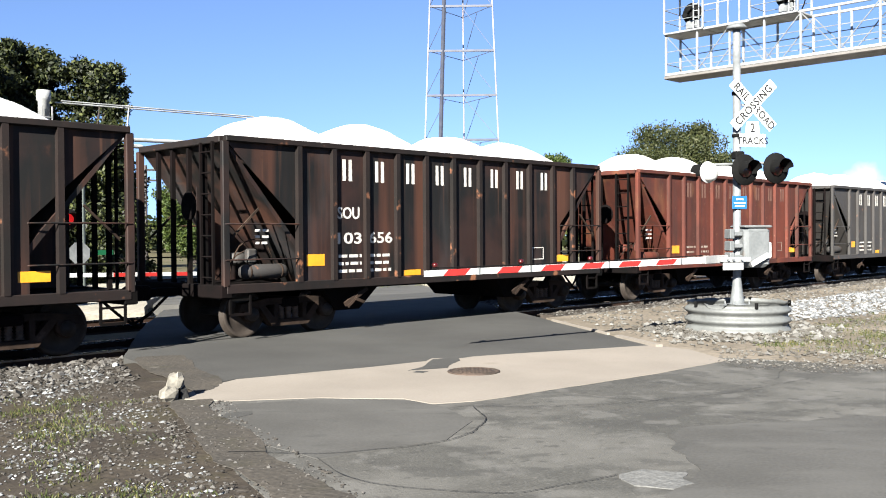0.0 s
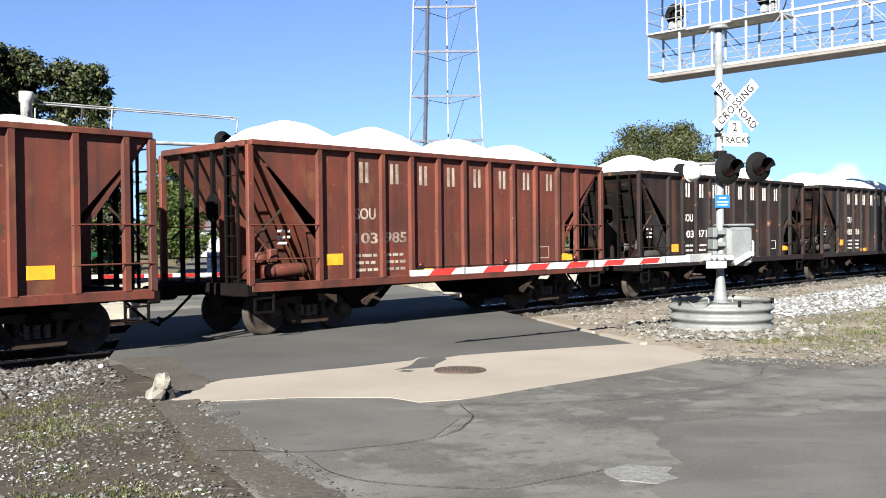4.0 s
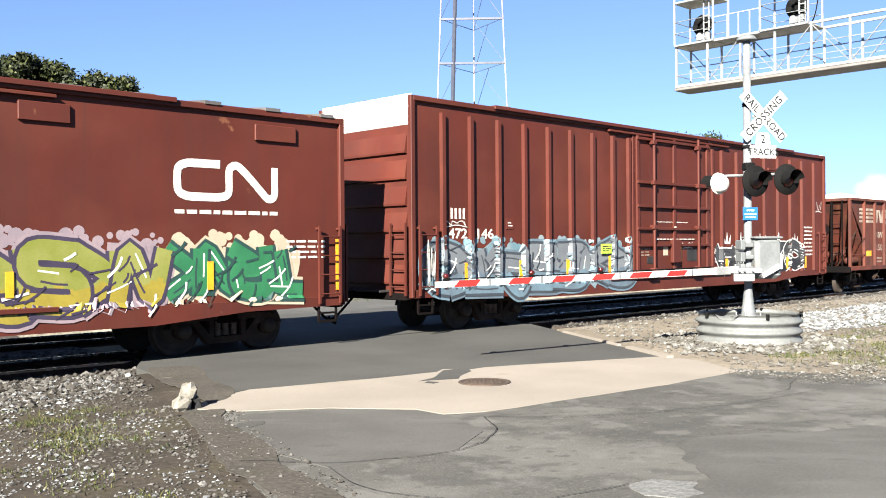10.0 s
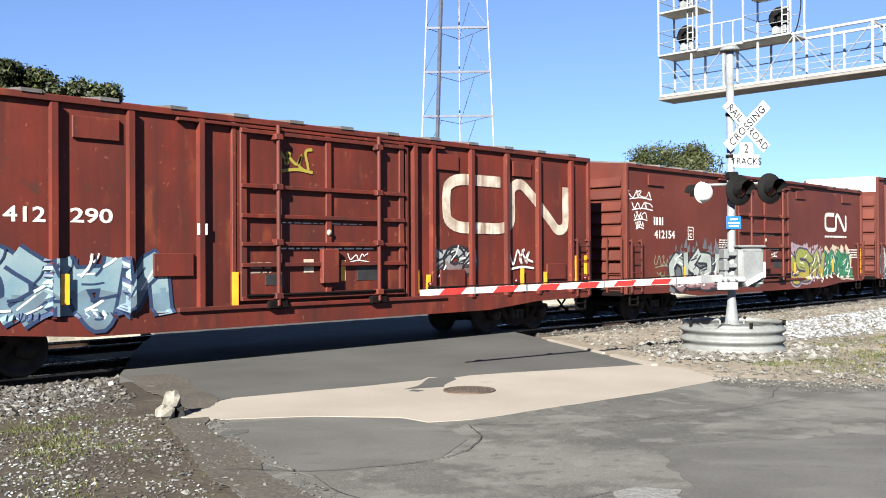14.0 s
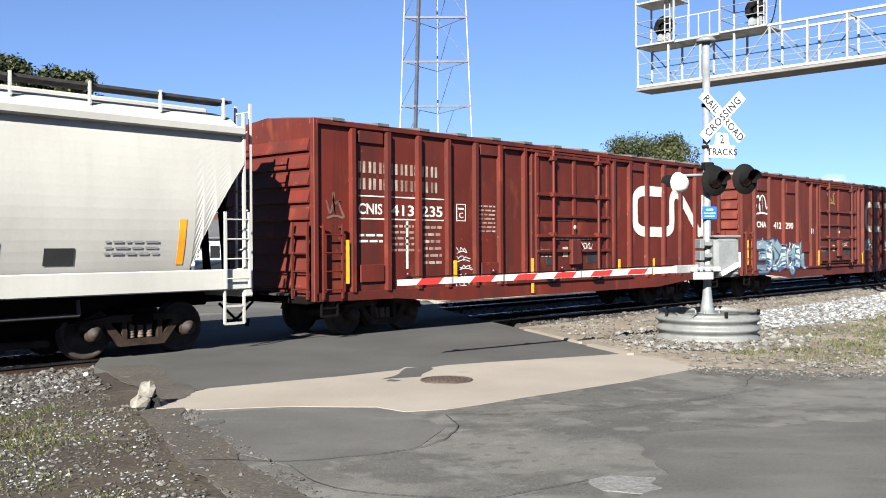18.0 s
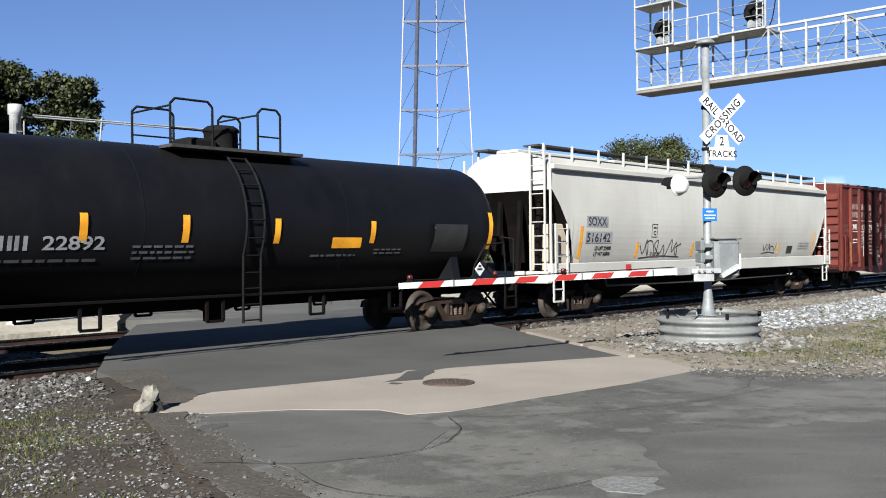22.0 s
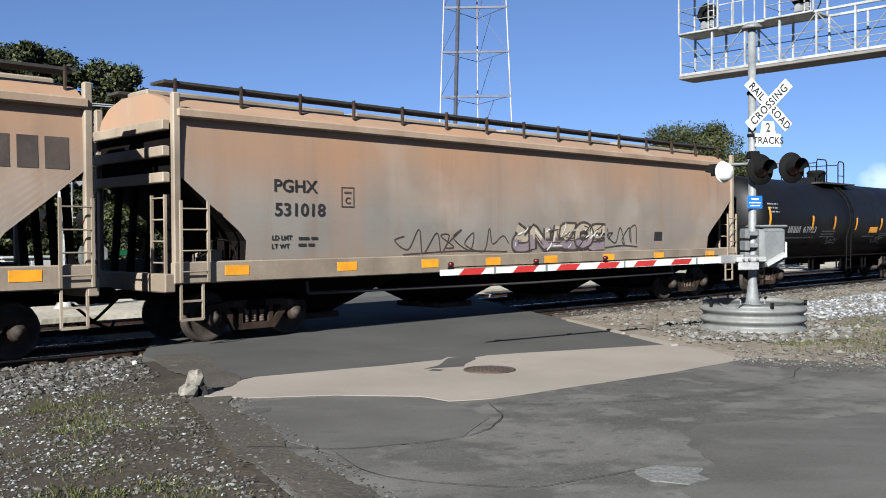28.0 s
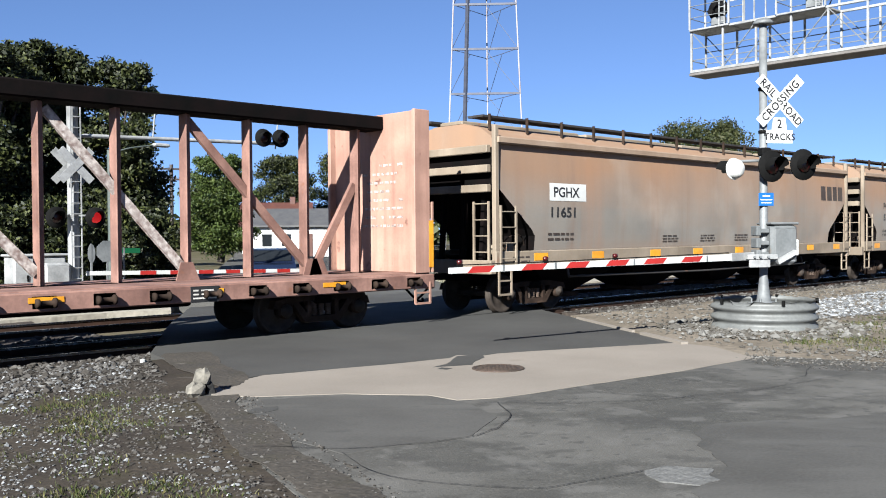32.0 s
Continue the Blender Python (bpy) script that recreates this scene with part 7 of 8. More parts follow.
bars(car, -9.0, -8.4, 1.2, 1.4, 2, BROWNLOGO, -1.6, 97)


# tank cars
def tank_car(label, mid, number, marks, seed):
    car = base_car("tank_car", label, mid, 15.6, 1.75)
    R, zc, st = 1.46, 2.47, 6.85
    prof = []
    for k in range(9):
        a = math.pi / 2 * k / 8
        prof.append((R * math.sin(a), -st - 0.62 * math.cos(a)))
    prof += [(R, -4.5), (R, -2.2), (R + 0.0, 0.0), (R, 2.2), (R, 4.5)]
    prof += [(r, -z) for r, z in reversed(prof[:9])]
    m = Mesh().lathe(prof, 56, TX(0, 0, zc) @ AXIS_X)
    part("tank_barrel", m, TANK, car)
    for x in (-st, -2.3, 0.25, 2.3, st):
        part("weld_seam", Mesh().lathe([(R, -0.02), (R + 0.006, 0), (R, 0.02)], 56, TX(x, 0, zc) @ AXIS_X), TANK, car)
    for sx in (-1, 1):
        part("end_sill", Mesh().box(sx * 7.75 - 0.12, sx * 7.75 + 0.12, -1.5, 1.5, 0.85, 1.08, 0.02), UNDER, car)
        part("end_platform", Mesh().box(min(sx * 7.8, sx * 5.6), max(sx * 7.8, sx * 5.6), -1.5, 1.5, 1.06, 1.12), UNDER, car)
        m = Mesh()
        m.poly([(-1.38, 1.1), (1.38, 1.1), (1.25, 1.72), (0.9, 1.4), (0, 1.18), (-0.9, 1.4), (-1.25, 1.72)], "x", sx * 5.75 - 0.12, sx * 5.75 + 0.12)
        part("saddle", m, TANK, car)
        m = Mesh()
        m.tube([(sx * 7.75, -1.45, 1.1), (sx * 7.75, -1.45, 2.15), (sx * 7.55, -1.2, 2.2), (sx * 7.7, 1.2, 2.2), (sx * 7.75, 1.45, 1.1)], 0.022)
        m.tube([(sx * 7.4, -1.5, 1.1), (sx * 7.3, -1.5, 2.05), (sx * 6.6, -1.52, 2.0), (sx * 6.2, -1.5, 1.5), (sx * 6.1, -1.5, 1.1)], 0.022)
        part("handrail", m, HOOD, car)
        stirrup(car, sx * 7.5, UNDER, z0=0.45, z1=1.0)
        m = Mesh().bar((sx * 7.3, -1.4, 1.1), (sx * 6.4, -0.9, 2.1), 0.08)
        part("end_brace", m, TANK, car)
    for sy in (-1, 1):
        part("side_walk", Mesh().box(-5.6, 5.6, sy * 1.28 - 0.1, sy * 1.28 + 0.1, 1.06, 1.1), UNDER, car)
        for x in (-3.4, -1.0, 1.4, 3.6):
            m = Mesh()
            m.bar((x, sy * 1.3, 0.62), (x, sy * 1.3, 1.07), 0.05)
            m.bar((x + 0.35, sy * 1.3, 0.62), (x + 0.35, sy * 1.3, 1.07), 0.05)
            m.bar((x, sy * 1.3, 0.62), (x + 0.35, sy * 1.3, 0.62), 0.05)
            part("step_frame", m, UNDER, car)
    part("bottom_outlet", Mesh().lathe([(0.22, 0.52), (0.22, 0.72), (0.42, 0.8), (0.42, 1.1)], 14), UNDER, car)
    # dome, its crow's nest and the ladder over the side
    part("manway", Mesh().lathe([(0.34, 3.88), (0.34, 4.28), (0.36, 4.30), (0.36, 4.36), (0.28, 4.42), (0.0, 4.44)], 18, TX(0.2, 0, 0)), HOOD, car)
    part("valve_housing", Mesh().box(-0.75, -0.1, -0.35, 0.35, 3.86, 4.12, 0.05), HOOD, car)
    m = Mesh().box(-1.5, 1.5, -1.0, -0.55, 3.82, 3.88)
    m.box(-1.5, 1.5, 0.55, 1.0, 3.82, 3.88)
    part("dome_walkway", m, GRATE, car)
    for a, b in ((-1.35, -0.45), (0.6, 1.15)):
        m = Mesh()
        for y in (-0.7, 0.7):
            m.tube([(a, y, 3.8), (a, y, 4.66), (a + 0.1, y, 4.76), (b - 0.1, y, 4.76), (b, y, 4.66), (b, y, 3.8)], 0.024)
            m.tube([(a, y, 4.2), (b, y, 4.2)], 0.018)
        m.bar((a, -0.7, 4.62), (a, 0.7, 4.62), 0.04, n=6)
        part("dome_railing", m, HOOD, car)
    m = Mesh()
    for dx in (-0.2, 0.2):
        pts = [(dx - 0.05, -(R + 0.07) * math.cos(a), zc + (R + 0.07) * math.sin(a)) for a in [radians(q) for q in range(-25, 66, 10)]]
        m.tube([(dx - 0.05, -1.36, 0.55)] + pts, 0.026)
    z = 0.6
    for q in range(-25, 66, 13):
        a = radians(q)
        m.bar((-0.25, -(R + 0.07) * math.cos(a), zc + (R + 0.07) * math.sin(a)), (0.15, -(R + 0.07) * math.cos(a), zc + (R + 0.07) * math.sin(a)), 0.034, n=6)
    for z in (0.6, 0.9, 1.2, 1.5):
        m.bar((-0.25, -1.37, z), (0.15, -1.37, z), 0.034, n=6)
    part("side_ladder", m, HOOD, car)

    def wrap(name, x0, x1, z0, z1, material, label=""):
        mm, k = Mesh(), 8
        vs = []
        for i in range(k + 1):
            z = z0 + (z1 - z0) * i / k
            y = -math.sqrt((R + 0.008) ** 2 - (z - zc) ** 2)
            vs += [(x0, y, z), (x1, y, z)]
        mm.add(vs, [(2 * i, 2 * i + 1, 2 * i + 3, 2 * i + 2) for i in range(k)], True)
        return part(name, mm, material, car, label)

    for x, z0, z1 in marks:
        wrap("reflector", x - 0.07, x + 0.07, z0, z1, YELLOW, "amber reflective strip")
    block_word(car, [(-5.2, -5.0, "o"), (-4.96, -4.75, "h"), (-4.72, -4.52, "t"), (-4.48, -4.28, "h")], 1.95, 2.18, G_SILVER, -1.42, 0.05)
    stencil(car, number, -4.05, -3.0, 1.95, 2.18, G_SILVER, -1.42)
    bars(car, -5.2, -3.1, 1.72, 1.84, 1, G_GREY, -1.31, seed)
    for x0, x1, z0, z1, rows in ((-2.5, -1.3, 1.75, 2.05, 3), (4.9, 5.9, 1.9, 2.45, 5), (1.4, 2.6, 1.75, 1.85, 1), (3.1, 3.9, 1.8, 1.95, 2)):
        bars(car, x0, x1, z0, z1, rows, G_GREY, -1.38 if z0 > 1.8 else -1.30, seed + int(10 * x1))
    wrap("placard", 1.9, 2.7, 1.95, 2.17, YELLOW, "amber safety placard")
    wrap("stencil_panel", 4.85, 5.95, 1.85, 2.48, BLACKPAINT)
    bars(car, -6.75, -6.0, 2.6, 3.0, 3, G_SILVER, -1.42, seed + 9)
    if seed == 61:
        scribble(car, -1.75, -0.8, 1.55, 1.8, 7, G_SILVER, -1.24, 98, 0.035)
        scribble(car, 2.6, 3.5, 1.55, 1.8, 7, G_SILVER, -1.24, 99, 0.035)
    hug(car, lambda z: -math.sqrt(R ** 2 - (z - zc) ** 2))
    for px in (-6.9, 6.37):
        m = Mesh().poly([(px - 0.17, 1.42), (px, 1.25), (px + 0.17, 1.42), (px, 1.59)], "y", -1.53, -1.515)
        hp = part("hazard_placard", m, SIGNWHITE, car, "white diamond hazard placard")
        part("placard_bars", Mesh().box(px - 0.09, px + 0.09, -1.534, -1.53, 1.395, 1.445).box(px - 0.05, px + 0.05, -1.534, -1.53, 1.47, 1.52), BLACKPAINT, hp)
        part("placard_stand", Mesh().bar((px, -1.5, 1.08), (px, -1.5, 1.3), 0.05), HOOD, car)
    return car


MARKS = [(-6.75, 1.93, 2.83), (-3.4, 2.07, 2.56), (-1.51, 2.07, 2.56), (0.49, 2.05, 2.53), (2.99, 2.05, 2.52), (6.82, 1.9, 2.78)]
tank_car("satin black tank car with amber strips and dome railing", -31.8, "22892", MARKS, 60)
tank_car("satin black tank car with silver tags low on its side", -48.45, "63923", MARKS, 61)

# centre-beam flat car
L15 = 22.1
car = base_car("centerbeam_flatcar", "empty faded-pink centre-beam flat car with end bulkheads", -110.42, L15, 2.6)
half = L15 / 2
part("deck", Mesh().box(-half, half, -1.35, 1.35, 0.98, 1.08, 0.02), PINK_RUST, car)
for sy in (-1, 1):
    part("side_sill", Mesh().box(-half, half, sy * 1.45 - 0.1, sy * 1.45 + 0.1, 0.76, 1.06, 0.02), PINK_RUST, car)
    x = -half + 0.6
    while x < half - 0.4:
        part("winch", Mesh().lathe([(0.0, -0.15), (0.07, -0.15), (0.07, -0.1), (0.04, -0.08), (0.04, 0.1), (0.08, 0.12), (0.08, 0.16), (0, 0.16)], 10, TX(x, sy * 1.6, 0.9) @ AXIS_X), TRUCK, car)
        part("winch_bracket", Mesh().box(x - 0.2, x + 0.2, sy * 1.5 - 0.05, sy * 1.5 + 0.05, 0.8, 1.02, 0.015), PINK, car)
        x += 0.95
for x in (-6.5, -2.0, 2.6, 5.4, 8.1):
    tape(car, x, x + 0.55, 0.9, 0.99, -1.556)
part("top_chord", Mesh().box(-half + 0.2, half - 0.3, -0.32, 0.32, 4.2, 4.5, 0.03), UNDER, car, "dark steel top beam")
posts = [10.16 - 1.36 * k for k in range(16)]
for x in posts:
    part("web_post", Mesh().box(x - 0.04, x + 0.05, -0.10, 0.10, 1.08, 4.2, 0.015), PINK_RUST, car)
    part("post_flange", Mesh().box(x - 0.06, x - 0.035, -0.14, 0.14, 1.08, 4.2, 0.008), PINK_RUST, car)
DIAG = [(10.1, 3.0, 9.0, 1.2, PINK), (6.1, 4.1, 8.85, 1.25, PINK), (3.45, 4.1, 6.0, 1.3, PINK_WHITE), (3.3, 1.3, 0.6, 4.1, PINK_WHITE), (-2.1, 4.1, 0.6, 1.3, PINK), (-2.2, 1.3, -4.8, 4.1, PINK), (-7.5, 4.1, -4.9, 1.3, PINK), (-7.6, 1.3, -9.6, 3.4, PINK)]
for x0, z0, x1, z1, ma in DIAG:
    part("diagonal_brace", Mesh().bar((x0, 0, z0), (x1, 0, z1), 0.10, 0.16), ma if ma is PINK_WHITE else PINK_RUST, car)
    d = 0.2 if x1 > x0 else -0.2
    part("gusset", Mesh().poly([(x1 - 0.24, 1.08), (x1 + 0.24, 1.08), (x1 + 0.1, 1.42), (x1 - 0.14, 1.42)], "y", -0.2, -0.17), PINK_RUST, car)
for sx in (-1, 1):
    x = sx * (half - 0.3)
    bh = part("bulkhead", Mesh().box(x - 0.06, x + 0.06, -1.5, 1.5, 1.08, 4.55, 0.02), PINK, car)
    for y in (-1.46, 1.46):
        part("bulkhead_post", Mesh().box(x - 0.22, x + 0.22, y - 0.05, y + 0.05, 1.08, 4.55, 0.015), PINK, bh)
    end_ladder(car, x + sx * 0.28, -1.5, -1.05, 1.1, 2.6, 0.36, PINK)
    stirrup(car, sx * (half - 0.35), PINK, z0=0.45, z1=0.9)
    tape(car, x + 0.22 * sx - 0.05, x + 0.22 * sx + 0.08, 1.2, 2.2, -1.52)
    part("end_sill", Mesh().box(sx * half - 0.1, sx * half + 0.06, -1.5, 1.5, 0.74, 1.0, 0.02), PINK, car)
m, rnd = Mesh(), random.Random(77)
for k in range(8):
    z, y = 3.4 - 0.19 * k, -0.95
    while y < 0.25:
        w = rnd.uniform(0.06, 0.2)
        if rnd.random() < 0.8:
            m.box(half - 0.365, half - 0.361, y, y + w, z, z + 0.055)
        y += w + 0.05
part("small_print", m, PINK_WHITE, car)
plate(car, "stencil_panel", 5.3, 5.85, 0.76, 1.04, -1.556, BLACKPAINT, "black stencil panel", 0.008)
bars(car, 5.35, 5.8, 0.8, 1.0, 3, WHITE, -1.565, 55)
for x in (-4.0, 0.0, 4.0):
    part("floor_stringer", Mesh().box(x - 1.9, x + 1.9, -0.5, 0.5, 0.62, 0.98, 0.03), UNDER, car)

# ---- beyond the tracks ----
fg = thing("crossing_signal", "silver crossing signal with overhead flasher boom beyond the tracks", "crossing signal", "crossing signals", at=pose(10.65, 26.0, -0.05))
part("mast", Mesh().lathe([(0.3, 0.0), (0.3, 0.06), (0.19, 0.12), (0.17, 0.6), (0.16, 0.65), (0.15, 5.75), (0.19, 5.78), (0.19, 6.05), (0.0, 6.08)], 20), ALU, fg)
m = Mesh()
m.bar((-0.14, -0.22, 0.6), (-0.14, -0.22, 5.6), 0.03).bar((0.14, -0.22, 0.6), (0.14, -0.22, 5.6), 0.03)
for k in range(16):
    m.bar((-0.14, -0.22, 0.8 + 0.3 * k), (0.14, -0.22, 0.8 + 0.3 * k), 0.025)
part("mast_ladder", m, ALU, fg)
part("boom_pipe", Mesh().bar((0.1, 0, 4.8), (6.9, 0.0, 4.98), 0.12, n=10), ALU, fg)
for d in (-0.2, 0.2):
    part("boom_rail", Mesh().bar((0.4, d, 5.78), (6.7, d, 5.88), 0.045, n=8), ALU, fg)
for x in (2.4, 6.7):
    part("boom_strut", Mesh().bar((x, 0, 4.8), (x, -0.2, 5.85), 0.05, n=8).bar((x, -0.2, 5.84), (x, 0.2, 5.84), 0.045, n=8), ALU, fg)
flasher(fg, 6.15, 5.12, -6, None, -0.15)
flasher(fg, 6.8, 5.14, -6, None, -0.15)
cb2 = part("crossbuck", Mesh().bar((0, -0.2, 3.95), (0, 0.25, 3.95), 0.05), GALV, fg)
for a in (45, -45):
    b = part("blade", Mesh().box(-0.62, 0.62, -0.008, 0.0, -0.115, 0.115, 0.003), ALU, cb2, "bare white back of a crossbuck blade")
    b.matrix_basis = TX(0, 0.24 + 0.01 * (a > 0), 3.95) @ Matrix.Rotation(radians(a), 4, "Y")
    b = part("blade", Mesh().box(-0.62, 0.62, -0.008, 0.0, -0.115, 0.115, 0.003), ALU, cb2)
    b.matrix_basis = TX(0, -0.25 + 0.01 * (a > 0), 3.95) @ Matrix.Rotation(radians(a), 4, "Y")
flasher(fg, -0.55, 2.5, 0, None, -0.2)
flasher(fg, 0.55, 2.5, 0, LAMP_ON, -0.2)
part("cross_arm", Mesh().bar((-0.6, -0.1, 2.55), (0.6, -0.1, 2.55), 0.06, n=8), ALU, fg)
mo = part("gate_motor", Mesh().box(-0.95, -0.2, -0.35, 0.25, 0.65, 1.25, 0.06), ALU, fg)
part("motor_door", Mesh().box(-0.88, -0.28, -0.37, -0.345, 0.72, 1.18, 0.01), ALU, mo)
ga = thing("gate_arm", "lowered red and white gate arm beyond the tracks", "gate arm", "gate arms", at=pose(10.95, 25.9, 0.88))
part("arm_board", Mesh().box(0, 7.4, -0.02, 0.02, -0.06, 0.06, 0.005), SIGNWHITE, ga).rotation_euler = (0, radians(1.2), 0)
for k in range(6):
    s = part("stripe", Mesh().box(1.6 + 0.95 * k, 2.1 + 0.95 * k, -0.024, 0.024, -0.058, 0.058), SIGNRED, ga)
    s.rotation_euler = (0, radians(1.2), 0)
cab = thing("signal_cabinet", "pale grey steel signal equipment cabinet on a plinth", "cabinet", at=pose(10.4, 28.2, -0.05))
part("cabinet_body", Mesh().box(-0.75, 0.75, -0.4, 0.4, 0.1, 1.4, 0.03), ALU, cab)
part("cabinet_roof", Mesh().box(-0.82, 0.82, -0.47, 0.47, 1.4, 1.47, 0.02), ALU, cab)
for x in (-0.37, 0.37):
    d = part("cabinet_door", Mesh().box(x - 0.34, x + 0.34, -0.42, -0.395, 0.18, 1.34, 0.01), ALU, cab)
    part("handle", Mesh().box(x - 0.03, x + 0.03, -0.45, -0.42, 0.68, 0.86, 0.01), HOOD, d)
part("plinth", Mesh().box(-0.85, 0.85, -0.5, 0.5, -0.1, 0.1, 0.02), M_CONC, cab)

lamp = thing("street_lamp", "grey-green street lamp with a bracket arm", "street lamp", at=pose(13.6, 30.2, -0.05))
LAMP_PAINT = surf("grey_green_paint", (0.0446, 0.0556, 0.0501), (0.0309, 0.0392, 0.0357), 2.0)
part("pole", Mesh().bar((0, 0, 0), (0, 0, 4.85), 0.16, n=12), LAMP_PAINT, lamp)
part("arm", Mesh().tube(bend([(0, 0, 4.7), (0.7, 0, 4.95), (1.7, 0, 5.12)], 5), 0.03), LAMP_PAINT, lamp)
part("lantern", Mesh().box(1.55, 2.15, -0.13, 0.13, 5.05, 5.18, 0.04), ALU, lamp)
st = thing("road_sign", "grey-backed octagonal road sign on a thin post", "road sign", "road signs", at=pose(12.65, 28.6, -0.05))
part("post", Mesh().bar((0.12, 0, 0), (0.12, 0, 1.8), 0.05), GALV, st)
part("sign_face", Mesh().poly([(0.36 * math.cos(radians(22.5 + 45 * k)) + 0.1, 1.5 + 0.36 * math.sin(radians(22.5 + 45 * k))) for k in range(8)], "y", -0.03, -0.02), GALV, st)
st = thing("road_sign", "narrow dark-edged road sign seen on its post", "road sign", "road signs", at=pose(12.0, 28.0, -0.05))
part("post", Mesh().bar((0, 0, 0), (0, 0, 1.75), 0.05), GALV, st)
part("sign_face", Mesh().poly([(0.12 * math.cos(radians(30 * k)), 1.45 + 0.3 * math.sin(radians(30 * k))) for k in range(12)], "y", -0.02, -0.01), GALV, st)
st = thing("street_sign", "small green street name sign on a post", "street sign", "road signs", at=pose(13.5, 29.0, -0.05))
part("post", Mesh().bar((0, 0, 0), (0, 0, 1.6), 0.05), GALV, st)
part("sign_face", Mesh().box(-0.05, 0.55, -0.02, 0.0, 1.42, 1.58), SIGNGREEN, st)
pole = thing("utility_pole", "dark timber utility pole with two crossarms", "utility pole", at=pose(30.5, 58.2, -0.05))
POLE = surf("dark_pole_timber", (0.0199, 0.0172, 0.0151), (0.0309, 0.0247, 0.0220), 3.0)
part("pole", Mesh().bar((0, 0, 0), (0, 0, 6.8), 0.24, n=10), POLE, pole)
for z, w in ((6.5, 1.3), (5.8, 0.8)):
    part("crossarm", Mesh().bar((-w, 0.3 * w, z), (w, -0.3 * w, z), 0.12), POLE, pole)
    for t in (-0.9, -0.4, 0.4, 0.9):
        part("insulator", Mesh().lathe([(0.04, z + 0.05), (0.05, z + 0.17), (0.0, z + 0.19)], 8, TX(w * t, -0.3 * w * t, 0)), GALV, pole)

# a car waits behind the far gate
CARPAINT = plain("dark_blue_car_paint", (0.0055, 0.0083, 0.0199), 0.2)
GLASSY = plain("dark_car_glass", (0.0083, 0.0096, 0.0110), 0.08)
RUBBER = plain("tyre_rubber", (0.0055, 0.0055, 0.0055), 0.85)
vx = far_a + ROAD * 7.2 + Vector((0.85, -0.53)) * -2.0
vh = thing("car", "dark blue saloon car waiting at the lowered gate", "car", at=pose(vx.x, vx.y, 0.0, 0, 0, -32))
m = Mesh().poly([(-2.2, 0.35), (-2.25, 0.7), (-1.7, 0.86), (-0.9, 0.92), (-0.45, 1.38), (0.7, 1.42), (1.4, 0.98), (2.15, 0.92), (2.25, 0.6), (2.2, 0.32)], "x", -0.85, 0.85)
part("body", m, CARPAINT, vh)
part("windscreen", Mesh().poly([(-0.86, 0.96), (-0.5, 1.33), (-0.52, 1.36), (-0.9, 0.98)], "x", -0.72, 0.72), GLASSY, vh)
for sx in (-0.86, 0.86):
    part("side_window", Mesh().poly([(-0.7, 0.98), (-0.42, 1.3), (0.62, 1.34), (1.1, 1.0)], "x", sx - 0.006, sx + 0.006), GLASSY, vh)
    for yy in (-1.4, 1.4):
        w = part("wheel", Mesh().lathe([(0.0, -0.1), (0.3, -0.1), (0.32, -0.06), (0.32, 0.06), (0.3, 0.1), (0.0, 0.1)], 18, TX(sx * 0.95, yy, 0.32) @ AXIS_X), RUBBER, vh)
        part("rim", Mesh().lathe([(0.0, -0.02), (0.19, -0.02), (0.19, 0.02), (0.0, 0.02)], 14, TX(sx * 1.06, yy, 0.32) @ AXIS_X), ALU, w)
    part("headlight", Mesh().box(sx * 0.6 - 0.2, sx * 0.6 + 0.2, -2.27, -2.2, 0.58, 0.72, 0.02), SIGNWHITE, vh)
part("bumper", Mesh().box(-0.84, 0.84, -2.32, -2.18, 0.35, 0.52, 0.03), CARPAINT, vh)

# houses
ROOF_GREY = surf("grey_shingles", (0.0392, 0.0392, 0.0419), (0.0529, 0.0529, 0.0529), 1.5, fine=8)
ROOF_RED = surf("red_brown_shingles", (0.0556, 0.0199, 0.0123), (0.0419, 0.0151, 0.0110), 1.5, fine=8)
SIDING = surf("white_siding", (0.4019, 0.4019, 0.3911), (0.3290, 0.3290, 0.3183), 0.8, fine=6, fine_amt=0.1)


